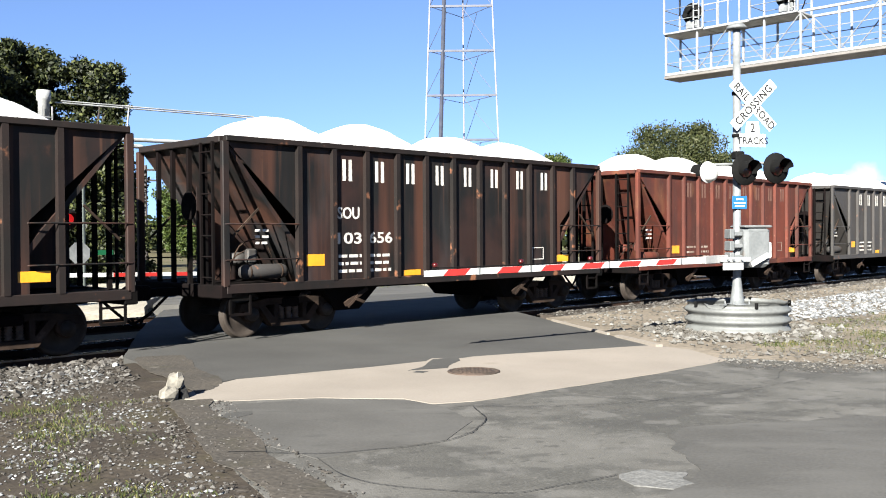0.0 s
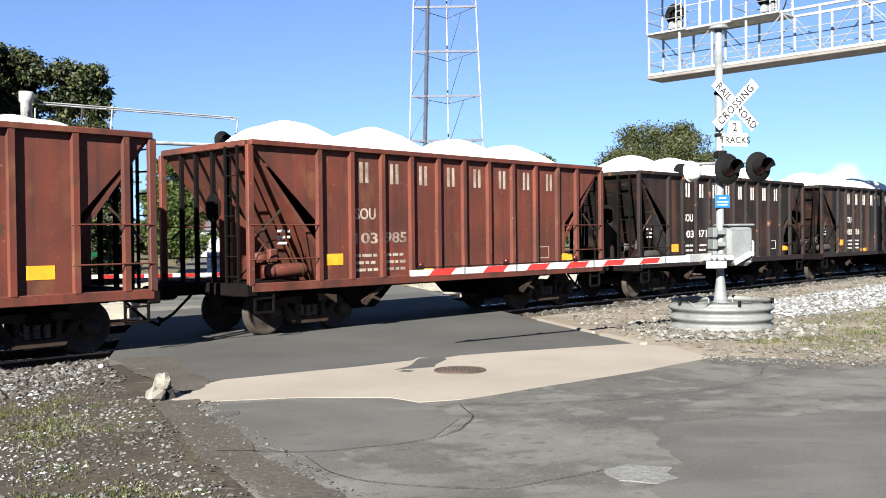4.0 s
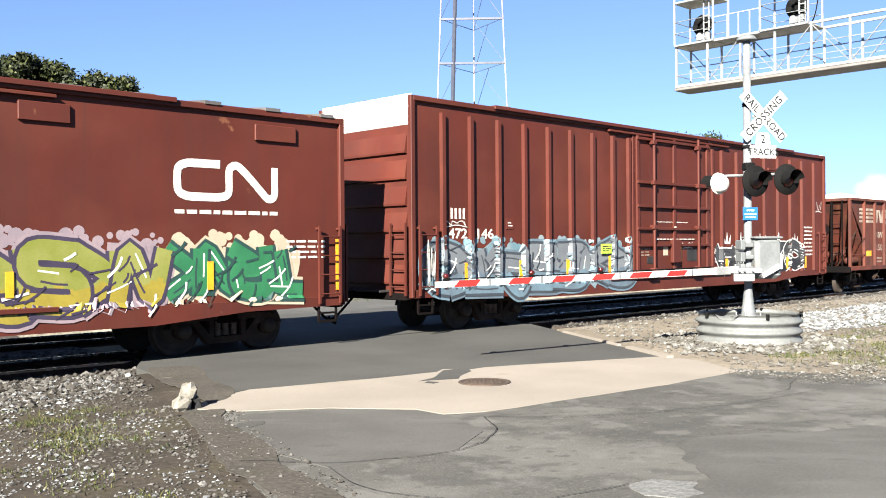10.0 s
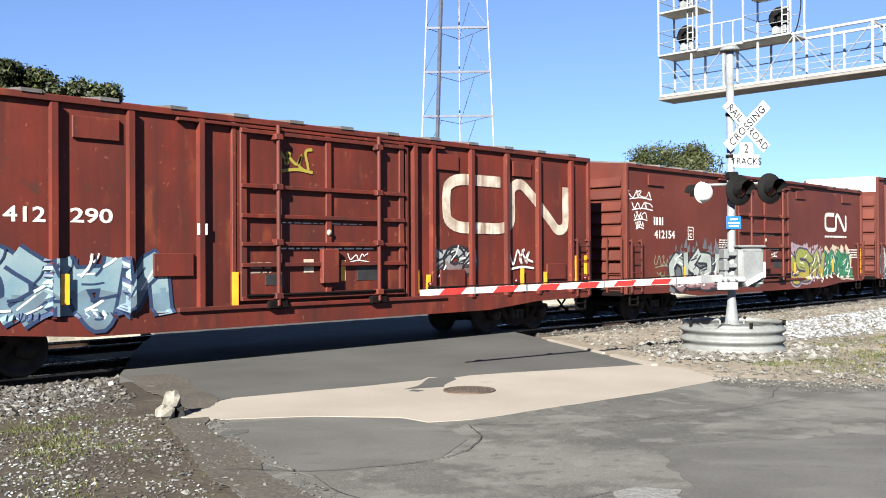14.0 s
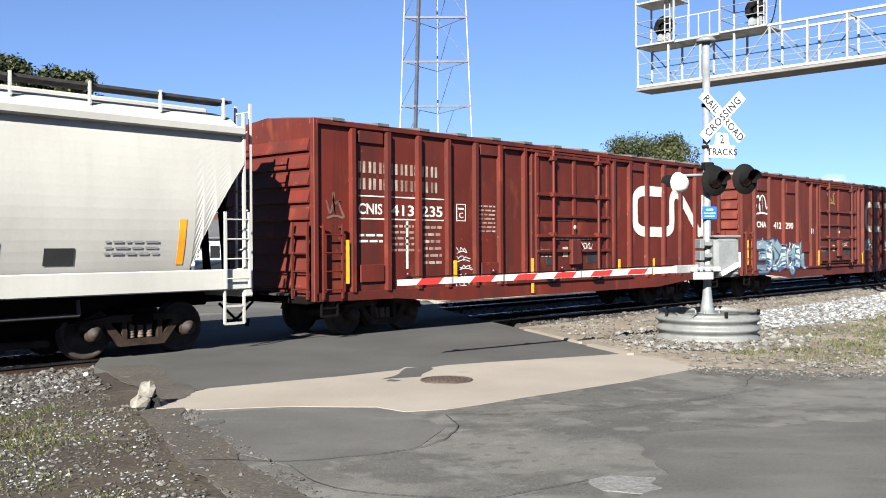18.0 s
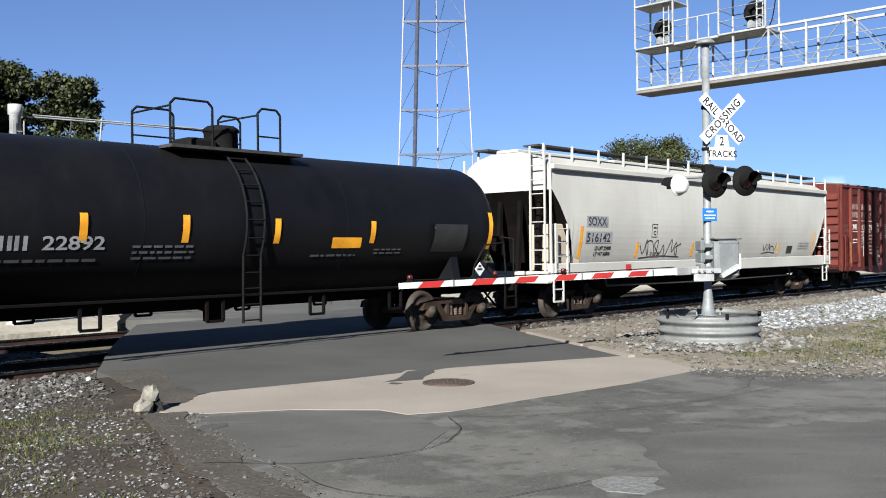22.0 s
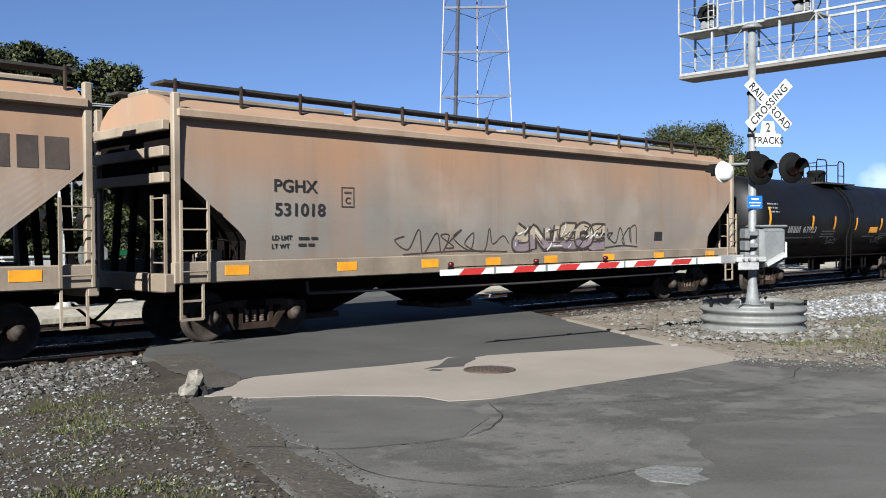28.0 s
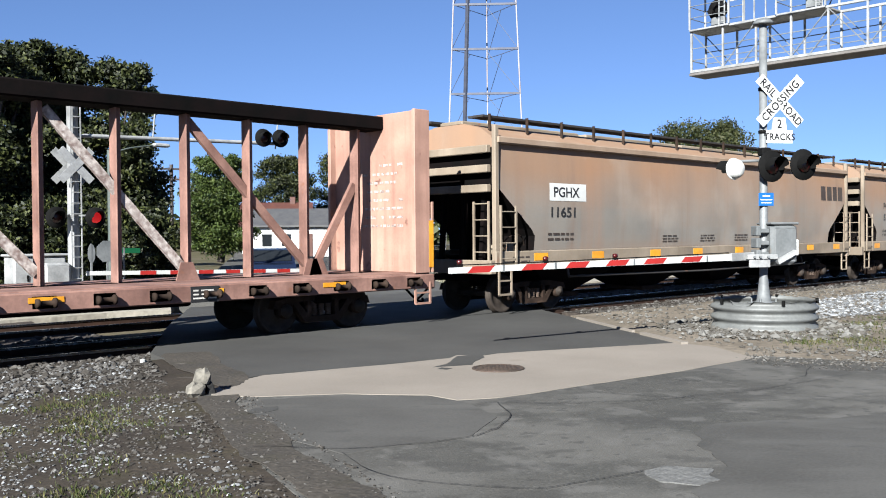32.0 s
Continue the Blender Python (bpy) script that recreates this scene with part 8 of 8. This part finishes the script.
def house(label, x, y, w, d, wall_h, roof_h, turn, roof_mat, wins, base=-0.05):
    h = thing("house", label, "house", "houses", at=pose(x, y, base, 0, 0, turn))
    part("wall", Mesh().box(-w / 2, w / 2, -d / 2, d / 2, 0, wall_h), SIDING, h)
    m = Mesh().poly([(-d / 2 - 0.4, wall_h - 0.1), (0, wall_h + roof_h), (d / 2 + 0.4, wall_h - 0.1), (d / 2 + 0.4, wall_h - 0.25), (0, wall_h + roof_h - 0.15), (-d / 2 - 0.4, wall_h - 0.25)], "x", -w / 2 - 0.4, w / 2 + 0.4)
    rf = part("roof", m, roof_mat, h)
    part("chimney", Mesh().box(w * 0.2, w * 0.2 + 0.6, -0.3, 0.3, wall_h + roof_h * 0.5, wall_h + roof_h + 0.6, 0.03), ROOF_RED, rf)
    for sx in (-1, 1):
        part("gable", Mesh().poly([(-d / 2, wall_h), (d / 2, wall_h), (0, wall_h + roof_h - 0.15)], "x", sx * w / 2 - 0.06, sx * w / 2 + 0.06), SIDING, h)
    for wx in wins:
        wn = part("window", Mesh().box(wx - 0.5, wx + 0.5, -d / 2 - 0.05, -d / 2 + 0.02, 0.95, 2.2, 0.02), SIGNWHITE, h)
        part("pane", Mesh().box(wx - 0.42, wx + 0.42, -d / 2 - 0.06, -d / 2 - 0.05, 1.03, 2.12), GLASSY, wn)
    part("door", Mesh().box(-0.45, 0.45, -d / 2 - 0.05, -d / 2 + 0.02, 0.1, 2.15, 0.02), ROOF_RED, h)
    return h


house("low white house with a grey shingled roof", 51.2, 71.5, 10.0, 6.5, 3.0, 1.5, -36, ROOF_GREY, (-3.6, -1.9, 2.2, 3.8), -0.1)
house("white house with a red-brown roof among trees", 57.5, 86.0, 7.0, 7.0, 3.6, 2.4, -36, ROOF_RED, (-2.2, 2.2), -0.5)
fence = thing("chain_fence", "low grey chain-link fence beside the road", "fence", at=pose(0, 0, -0.05))
a0, a1 = Vector((31.0, 42.0)), Vector((52.0, 52.0))
for k in range(13):
    p = a0.lerp(a1, k / 12)
    part("post", Mesh().bar((p.x, p.y, 0), (p.x, p.y, 1.15), 0.06, n=6), GALV, fence)
part("top_rail", Mesh().bar((*a0, 1.12), (*a1, 1.12), 0.045, n=6), GALV, fence)
m = Mesh()
dirv = (a1 - a0).normalized()
for k in range(100):
    p = a0.lerp(a1, k / 100)
    m.bar((p.x, p.y, 0.05), (p.x + dirv.x * 0.5, p.y + dirv.y * 0.5, 1.1), 0.012).bar((p.x + dirv.x * 0.5, p.y + dirv.y * 0.5, 0.05), (p.x, p.y, 1.1), 0.012)
tagged(part("mesh_wire", m, GALV, fence), kind="stuff")


# trees
def leaf_mat(name, a, b, c):
    m = bpy.data.materials.new(name)
    m.use_nodes = True
    N, L = m.node_tree.nodes, m.node_tree.links
    g = N.new("ShaderNodeNewGeometry")
    r = N.new("ShaderNodeValToRGB")
    r.color_ramp.elements[0].color, r.color_ramp.elements[1].color = (*a, 1), (*c, 1)
    e = r.color_ramp.elements.new(0.55)
    e.color = (*b, 1)
    L.new(g.outputs["Random Per Island"], r.inputs[0])
    bs = N["Principled BSDF"]
    L.new(r.outputs[0], bs.inputs["Base Color"])
    bs.inputs["Roughness"].default_value = 0.6
    bs.inputs["Specular IOR Level"].default_value = 0.2
    tr = N.new("ShaderNodeBsdfTranslucent")
    L.new(r.outputs[0], tr.inputs[0])
    mx = N.new("ShaderNodeMixShader")
    mx.inputs[0].default_value = 0.12
    L.new(bs.outputs[0], mx.inputs[1])
    L.new(tr.outputs[0], mx.inputs[2])
    L.new(mx.outputs[0], N["Material Output"].inputs[0])
    return m


# crown shade and lit tips are put into the spread of leaf tones
LEAF_DARK = leaf_mat("dark_oak_leaves", (0.0028, 0.0044, 0.0013), (0.0095, 0.0135, 0.0032), (0.046, 0.052, 0.014))
LEAF_MID = leaf_mat("green_leaves", (0.0111, 0.0210, 0.0037), (0.0253, 0.0389, 0.0062), (0.0426, 0.0556, 0.0111))
LEAF_OLIVE = leaf_mat("olive_leaves", (0.0092, 0.0129, 0.0031), (0.0195, 0.0242, 0.0062), (0.0355, 0.0366, 0.0129))
BARK = surf("grey_brown_bark", (0.0282, 0.0220, 0.0186), (0.0172, 0.0137, 0.0117), 3.0, fine=20, rough=0.95, bump=0.6)


def leaves_data(name, clumps, n, size, material, rs):
    """Leaf sprays: small bent quads on and inside the clumps."""
    w = np.array([c[3] ** 2 for c in clumps])
    which = rs.choice(len(clumps), n, p=w / w.sum())
    C = np.array(clumps)[which]
    d = rs.normal(size=(n, 3))
    d /= np.linalg.norm(d, axis=1, keepdims=True)
    r = C[:, 3:4] * (0.25 + 0.75 * rs.random((n, 1)) ** 0.6) * (1 + 0.15 * rs.normal(size=(n, 1)))
    P = C[:, :3] + d * r * np.array([1, 1, 0.8])
    a = rs.normal(size=(n, 3))
    a /= np.linalg.norm(a, axis=1, keepdims=True)
    b = np.cross(a, d + 0.6 * rs.normal(size=(n, 3)))
    b /= np.linalg.norm(b, axis=1, keepdims=True) + 1e-9
    s = size * (0.5 + rs.random((n, 1)))
    V = np.stack([P - a * s, P + b * s * 0.55, P + a * s, P - b * s * 0.55], 1).reshape(-1, 3)
    me = bpy.data.meshes.new(name)
    me.from_pydata(V.tolist(), [], np.arange(4 * n).reshape(n, 4).tolist())
    me.materials.append(material)
    return me


def tree(x, y, h, r, material, seed, n, size, low=0.25, label="", z0=-0.05, name="tree"):
    rs = np.random.RandomState(seed)
    t = thing(name, label or "broad leafy tree with a dense green crown", "tree", "trees", at=pose(x, y, z0))
    m = Mesh()
    top = h * 0.55
    pts = [(0, 0, 0), (0.1 * r * rs.uniform(-1, 1), 0.1 * r * rs.uniform(-1, 1), top * 0.5), (0.12 * r * rs.uniform(-1, 1), 0.1 * r * rs.uniform(-1, 1), top)]
    for k, (p, q) in enumerate(zip(pts, pts[1:])):
        m.lathe([(h * (0.035 - 0.010 * k), 0), (h * (0.027 - 0.010 * k), (Vector(q) - Vector(p)).length)], 10, Matrix.Translation(p) @ (Vector(q) - Vector(p)).to_track_quat("Z", "Y").to_matrix().to_4x4())
    part("trunk", m, BARK, t)
    clumps = []
    k = int(70 + r * 5)
    for i in range(k):
        a = rs.uniform(0, 2 * math.pi)
        f = rs.uniform(0, 1)
        z = h * (low + (1 - low) * f)
        reach = r * math.sqrt(max(0.05, 1 - (max(0, f - 0.35) / 0.72) ** 2)) * (0.75 if f < 0.12 else 1.0)
        q = rs.uniform(0.2, 0.95) ** 0.6 * reach
        cr = r * rs.uniform(0.12, 0.27)
        clumps.append((q * math.cos(a) * 0.86, q * math.sin(a) * 0.86, min(z, h - cr * 0.8), cr))
    clumps += [(0.2 * r * rs.uniform(-1, 1), 0.2 * r * rs.uniform(-1, 1), h * (low + (0.93 - low) * (i + 0.5) / 5), r * (0.58 - 0.05 * i)) for i in range(5)]
    for c in clumps[:10]:
        part("limb", Mesh().lathe([(h * 0.011, 0), (h * 0.004, 1)], 6, Matrix.Translation((0, 0, top * 0.7)) @ (Vector(c[:3]) - Vector((0, 0, top * 0.7))).to_track_quat("Z", "Y").to_matrix().to_4x4() @ Matrix.Diagonal((1, 1, (Vector(c[:3]) - Vector((0, 0, top * 0.7))).length, 1))), BARK, t)
    part("crown", leaves_data("crown", clumps, int(n * 1.7), size * 0.72, material, rs), material, t)
    return t


tree(19.3, 42.2, 10.2, 3.0, LEAF_DARK, 11, 29700, 0.136, 0.06, "tall dark green tree behind the far signal")
tree(13.4, 41.5, 9.9, 3.8, LEAF_DARK, 12, 33000, 0.136, 0.04, "tall dark green tree with a full crown")
tree(7.6, 42.5, 8.6, 4.0, LEAF_DARK, 13, 26400, 0.144, 0.04, "tall dark green tree with a full crown")
tree(1.0, 44.0, 8.8, 4.5, LEAF_DARK, 14, 19800, 0.160, 0.1, "tall dark green tree with a full crown")
tree(17.3, 43.6, 10.6, 2.6, LEAF_DARK, 25, 22000, 0.14, 0.1, "tall dark green tree with a full crown")
tree(36.0, 61.3, 8.0, 3.1, LEAF_MID, 15, 26400, 0.120, 0.14, "bright green rounded tree beside the road")
tree(16.0, 43.4, 10.8, 2.7, LEAF_DARK, 24, 24000, 0.14, 0.2, "tall dark green tree with a full crown")
tree(27.5, 62.0, 6.5, 3.0, LEAF_MID, 16, 14850, 0.136, 0.1, "green tree beside the far road")
tree(67.0, 98.8, 12.0, 5.0, LEAF_DARK, 17, 19800, 0.192, 0.1, "green tree behind the houses")
tree(78.0, 100.0, 13.0, 6.0, LEAF_DARK, 18, 23100, 0.192, 0.1, "green tree behind the houses")
tree(58.0, 100.0, 9.0, 5.0, LEAF_DARK, 19, 16500, 0.192, 0.1, "green tree behind the houses")
tree(100.5, 59.8, 15.4, 8.4, LEAF_OLIVE, 20, 39600, 0.192, 0.12, "large olive-green tree beyond the train")
tree(91.5, 58.0, 11.5, 5.0, LEAF_OLIVE, 21, 19800, 0.192, 0.1, "olive-green tree beyond the train")
tree(110.5, 60.5, 12.5, 5.6, LEAF_OLIVE, 22, 23100, 0.192, 0.1, "olive-green tree beyond the train")
tree(82.5, 63.8, 11.0, 3.4, LEAF_MID, 23, 11550, 0.160, 0.25, "thin light-green treetop beyond the train")
for k, (bx, by, bh) in enumerate(((12.0, 37.5, 3.2), (14.6, 38.0, 3.6), (17.2, 38.8, 3.4), (19.6, 40.0, 3.0), (9.2, 38.0, 3.2))):
    tree(bx, by, bh, 2.1, LEAF_DARK, 50 + k, 9000, 0.12, 0.0, "dense dark green shrub under the tall trees", name="shrub")
rs = np.random.RandomState(5)
belt = []
for i in range(260):
    a = rs.uniform(-0.35, 1.35)
    d = rs.uniform(125, 190)
    belt.append((d * math.sin(a), d * math.cos(a) + 10, rs.uniform(0.5, 4.5), rs.uniform(2.0, 3.6)))
far = new("far_woods", leaves_data("far_woods", belt, 16000, 0.8, LEAF_DARK, rs))
tagged(far, "distant belt of dark green trees", "woods", kind="stuff")


# loose stones and weeds on the verges
def inside(p, poly):
    x, y, c = p[0], p[1], False
    for (xa, ya), (xb, yb) in zip(poly, poly[1:] + poly[:1]):
        if (ya > y) != (yb > y) and x < (xb - xa) * (y - ya) / (yb - ya) + xa:
            c = not c
    return c


def stone_mat(name, a, b, c):
    m = leaf_mat(name, a, b, c)
    N = m.node_tree.nodes
    m.node_tree.links.new(N["Principled BSDF"].outputs[0], N["Material Output"].inputs[0])
    N["Principled BSDF"].inputs["Roughness"].default_value = 0.9
    return m


ROCK_GREY = stone_mat("mixed_grey_stones", (0.0147, 0.0129, 0.0107), (0.0321, 0.0289, 0.0253), (0.0753, 0.0725, 0.0685))
ROCK_PALE = stone_mat("pale_limestone", (0.0341, 0.0305, 0.0249), (0.0573, 0.0541, 0.0481), (0.1134, 0.1115, 0.1049))
OCT = np.array([(1, 0, 0), (-1, 0, 0), (0, 1, 0), (0, -1, 0), (0, 0, 1), (0.6, 0.6, 0.5), (-0.6, 0.6, 0.5), (-0.6, -0.6, 0.5), (0.6, -0.6, 0.5)])
OCF = [(4, 5, 6), (4, 6, 7), (4, 7, 8), (4, 8, 5), (0, 2, 5), (2, 6, 5), (2, 1, 6), (1, 7, 6), (1, 3, 7), (3, 8, 7), (3, 0, 8), (0, 5, 8)]


def gravel(name, label, pts, sizes, z, material, seed):
    rs = np.random.RandomState(seed)
    n = len(pts)
    s = rs.uniform(sizes[0], sizes[1], (n, 1, 1)) * rs.choice([0.6, 1.0, 1.5], (n, 1, 1), p=[0.5, 0.4, 0.1])
    V = OCT[None] * (1 + 0.35 * rs.normal(size=(n, 9, 3)).clip(-1.5, 1.5)) * s * np.array([1, 0.8, 0.65])
    a = rs.uniform(0, 6.28, n)
    ca, sa = np.cos(a)[:, None], np.sin(a)[:, None]
    X, Y = V[..., 0] * ca - V[..., 1] * sa, V[..., 0] * sa + V[..., 1] * ca
    P = np.array(pts)
    V = np.stack([X + P[:, 0:1], Y + P[:, 1:2], V[..., 2] + z], -1).reshape(-1, 3)
    F = (np.array(OCF)[None] + 9 * np.arange(n)[:, None, None]).reshape(-1, 3)
    me = bpy.data.meshes.new(name)
    me.from_pydata(V.tolist(), [], F.tolist())
    me.materials.append(material)
    return tagged(new(name, me), label, "gravel", kind="stuff")


def scatter(poly, n, seed, clump=0.0):
    rnd = random.Random(seed)
    xs, ys = [p[0] for p in poly], [p[1] for p in poly]
    noise.seed_set(seed)
    out = []
    while len(out) < n:
        p = (rnd.uniform(min(xs), max(xs)), rnd.uniform(min(ys), max(ys)))
        if inside(p, poly) and 0.8 * noise.noise((p[0] * 1.1, p[1] * 0.7, seed)) + 0.6 * noise.noise((p[0] * 3, p[1] * 2, 1)) > clump - rnd.uniform(0, 0.5):
            out.append(p)
    return out


LEFT = [(-9, 13.5), (6.4, 13.5), (5.6, 10.3), (4.8, 8.4), (4.0, 6.2), (3.6, 4.8), (2.0, 4.0), (-9, 9.0)]
gravel("gravel", "loose grey and white stones strewn over the dirt verge", scatter(LEFT, 28000, 31, 0.0), (0.009, 0.026), -0.014, ROCK_GREY, 1)
gravel("gravel", "heap of pale ballast stones along the near track", scatter([(-9, 14.2), (6.9, 14.2), (6.2, 11.9), (2.5, 11.5), (-9, 11.2)], 6500, 32, -0.2), (0.022, 0.055), -0.01, ROCK_GREY, 2)
RIGHT = [(15.0, 9.6), (17.8, 13.6), (48, 13.6), (48, 3), (22, 3.0), (15.0, 4.8), (14.0, 6.5), (14.4, 8.6)]
gravel("gravel", "pale limestone gravel over the verge by the signal", scatter(RIGHT, 12000, 33, -0.1), (0.022, 0.05), -0.01, ROCK_PALE, 3)
gravel("gravel", "coarse pale stones piled round the culvert ring", scatter([(15.2, 8.8), (16.2, 10.6), (18, 11.2), (19.6, 9.8), (19.3, 7.6), (17, 6.9), (15.6, 7.6)], 1300, 34, -0.6), (0.04, 0.08), -0.005, ROCK_PALE, 4)
gravel("gravel", "ballast stones between ties and rails", scatter([(-10, 14.0), (8.2, 14.0), (8.2, 15.3), (-10, 15.3)], 2500, 35, -0.6) + scatter([(18.9, 13.8), (50, 13.8), (50, 15.3), (18.9, 15.3)], 4000, 36, -0.6) + scatter([(-10, 17.3), (8.2, 17.3), (8.2, 19.5), (-10, 19.5)], 1500, 37, -0.6) + scatter([(18.9, 17.3), (50, 17.3), (50, 19.5), (18.9, 19.5)], 2500, 38, -0.6), (0.03, 0.06), -0.125, ROCK_GREY, 5)
gravel("gravel", "grit and crumbs along the edges of the asphalt", scatter([(3.7, 5.2), (4.7, 8.2), (5.6, 9.8), (5.9, 9.7), (5.1, 8.0), (4.3, 6.2), (4.1, 5.0)], 160, 39, -0.4) + scatter([(13.0, 7.2), (14.2, 5.0), (19, 2.6), (18, 2.0), (12.8, 5.2), (12.5, 6.6)], 3200, 40, -0.3), (0.006, 0.015), 0.0, ROCK_GREY, 6)

ROCK_BLUE = stone_mat("blue_white_ballast", (0.0503, 0.0527, 0.0552), (0.0970, 0.1003, 0.1037), (0.1955, 0.2005, 0.2052))
gravel("gravel", "bank of clean blue-white ballast stones", scatter([(19.6, 9.2), (20.5, 10.8), (26, 11.6), (52, 12.4), (52, 7.4), (30, 8.0), (23, 8.2)], 9000, 46, -0.3), (0.03, 0.065), -0.005, ROCK_BLUE, 11)
gravel("gravel", "crumbs of asphalt and pale chips on the frayed road edge", scatter([(3.5, 5.2), (4.5, 8.2), (5.4, 9.9), (6.1, 9.6), (5.5, 8.2), (4.9, 6.4), (4.4, 4.8)], 1500, 47, 0.1), (0.006, 0.02), 0.002, ROCK_GREY, 12)
gravel("gravel", "coarse blue-white ballast spilled beside the near track", scatter([(-9, 13.9), (6.3, 13.9), (5.9, 12.3), (4.6, 11.0), (1.5, 10.2), (-9, 10.6)], 5200, 48, 0.05), (0.012, 0.032), -0.008, ROCK_BLUE, 13)
gravel("gravel", "pale chips scattered in patches over the dirt", scatter([(-6, 11.0), (4.8, 11.0), (5.2, 9.6), (4.2, 7.0), (3.4, 4.8), (1.0, 4.6), (-6, 7.5)], 5200, 49, 0.25), (0.008, 0.022), -0.012, ROCK_BLUE, 14)
GRASS = leaf_mat("weed_blades", (0.0119, 0.0196, 0.0043), (0.0324, 0.0403, 0.0086), (0.0810, 0.0720, 0.0270))


def weeds(label, pts, h, blades, spread, seed):
    rs = np.random.RandomState(seed)
    n = len(pts) * blades
    P = np.repeat(np.array(pts), blades, 0) + rs.normal(size=(n, 2)) * spread
    a = rs.uniform(0, 6.28, n)
    hh = h * rs.uniform(0.35, 1.0, n)
    lean = rs.normal(size=(n, 2)) * hh[:, None] * 0.45
    w = 0.003 + 0.005 * rs.random(n)
    dx, dy = np.cos(a) * w, np.sin(a) * w
    z = np.full(n, -0.02)
    V = np.stack([np.stack([P[:, 0] - dx, P[:, 1] - dy, z], 1), np.stack([P[:, 0] + dx, P[:, 1] + dy, z], 1), np.stack([P[:, 0] + lean[:, 0] * 0.5 + dx * 0.7, P[:, 1] + lean[:, 1] * 0.5 + dy * 0.7, z + hh * 0.65], 1), np.stack([P[:, 0] + lean[:, 0], P[:, 1] + lean[:, 1], z + hh], 1), np.stack([P[:, 0] + lean[:, 0] * 0.5 - dx * 0.7, P[:, 1] + lean[:, 1] * 0.5 - dy * 0.7, z + hh * 0.65], 1)], 1).reshape(-1, 3)
    me = bpy.data.meshes.new("weeds")
    me.from_pydata(V.tolist(), [], (np.arange(5)[None] + 5 * np.arange(n)[:, None]).tolist())
    me.materials.append(GRASS)
    return tagged(new("weeds", me), label, "weeds", kind="stuff")


weeds("low green and straw weeds among the stones", scatter([(-4, 11.0), (4.8, 11.6), (5.4, 10.0), (4.4, 8.0), (3.6, 5.6), (2.6, 4.6), (-4, 8.2)], 230, 41, 0.42), 0.055, 30, 0.10, 7)
weeds("straw-coloured dry grass near the road edge", scatter([(0.6, 6.2), (3.4, 7.5), (3.8, 5.8), (3.0, 4.2), (1.6, 4.2)], 90, 42, 0.35), 0.05, 34, 0.10, 8)
weeds("patches of green weeds on the pale gravel", scatter([(14.6, 7.9), (17.0, 7.6), (20.5, 8.2), (27, 9.0), (30, 5), (22, 3.4), (15.2, 5.2)], 330, 43, 0.3), 0.08, 30, 0.16, 9)
gravel("gravel", "pale chips strewn over the ragged road edge", scatter([(12.9, 7.0), (14.2, 7.6), (15.4, 6.0), (18, 4.4), (24, 2.6), (24, 1.0), (15, 3.6), (13.2, 5.4)], 2600, 51, 0.15), (0.012, 0.035), 0.0, ROCK_PALE, 15)
weeds("green grass beyond the tracks", scatter([(20, 26), (60, 26), (70, 50), (34, 42)], 700, 44, 0.1) + scatter([(-10, 25), (9, 25), (20, 45), (-10, 45)], 400, 45, 0.1), 0.35, 14, 0.35, 10)

# a broken length of kerb lies at the road edge
blk = thing("kerb_fragment", "two broken pale stone kerb pieces leaning at the road edge", "kerb fragment", at=pose(5.66, 10.18, -0.02, 0, 0, -30))


def chunk(w, d, h, seed):
    """A broken block with uneven corners and knocked-off edges."""
    rnd, m = random.Random(seed), Mesh()
    m.box(-w / 2, w / 2, -d / 2, d / 2, 0, h, 0.25 * min(w, d, h))
    m.v = [(x + rnd.uniform(-0.02, 0.02), y + rnd.uniform(-0.02, 0.02), z + rnd.uniform(-0.018, 0.018)) for x, y, z in m.v]
    return m


part("lower_piece", chunk(0.2, 0.24, 0.17, 3), KERB_STONE, blk).matrix_basis = pose(-0.04, -0.06, 0, 0, 4, 12)
part("upper_piece", chunk(0.18, 0.18, 0.22, 4), KERB_STONE, blk).matrix_basis = pose(0.03, 0.02, 0.11, -6, 12, -20)
# near-black chunk added to stand for the shaded right face
part("broken_edge", chunk(0.09, 0.14, 0.15, 5), M_TAR, blk).matrix_basis = pose(0.15, 0.03, 0.0, 0, -10, 20)
bit = thing("marker_stone", "small white stone at the crossing edge", "stone", at=pose(6.5, 13.35, 0.0))
part("stone", Mesh().box(-0.035, 0.035, -0.03, 0.03, -0.02, 0.055, 0.015), SIGNWHITE, bit)


def motions():
    """The train rolls by: each car and its load glides along the track, and every wheelset turns under its truck."""
    track = [(0.5 * k, s_of(0.5 * k)) for k in range(65)]
    for ob, mid in CARS + LOADS:
        walk(ob, [(t, pose(mid + d, YC, 0)) for t, d in track])
    turns = [(k / 15, math.degrees(s_of(k / 15) / RW)) for k in range(481)]
    for ws, x in WHEELSETS:
        walk(ws, [(t, pose(x, 0, RW, 0, a, 0)) for t, a in turns])


motions()
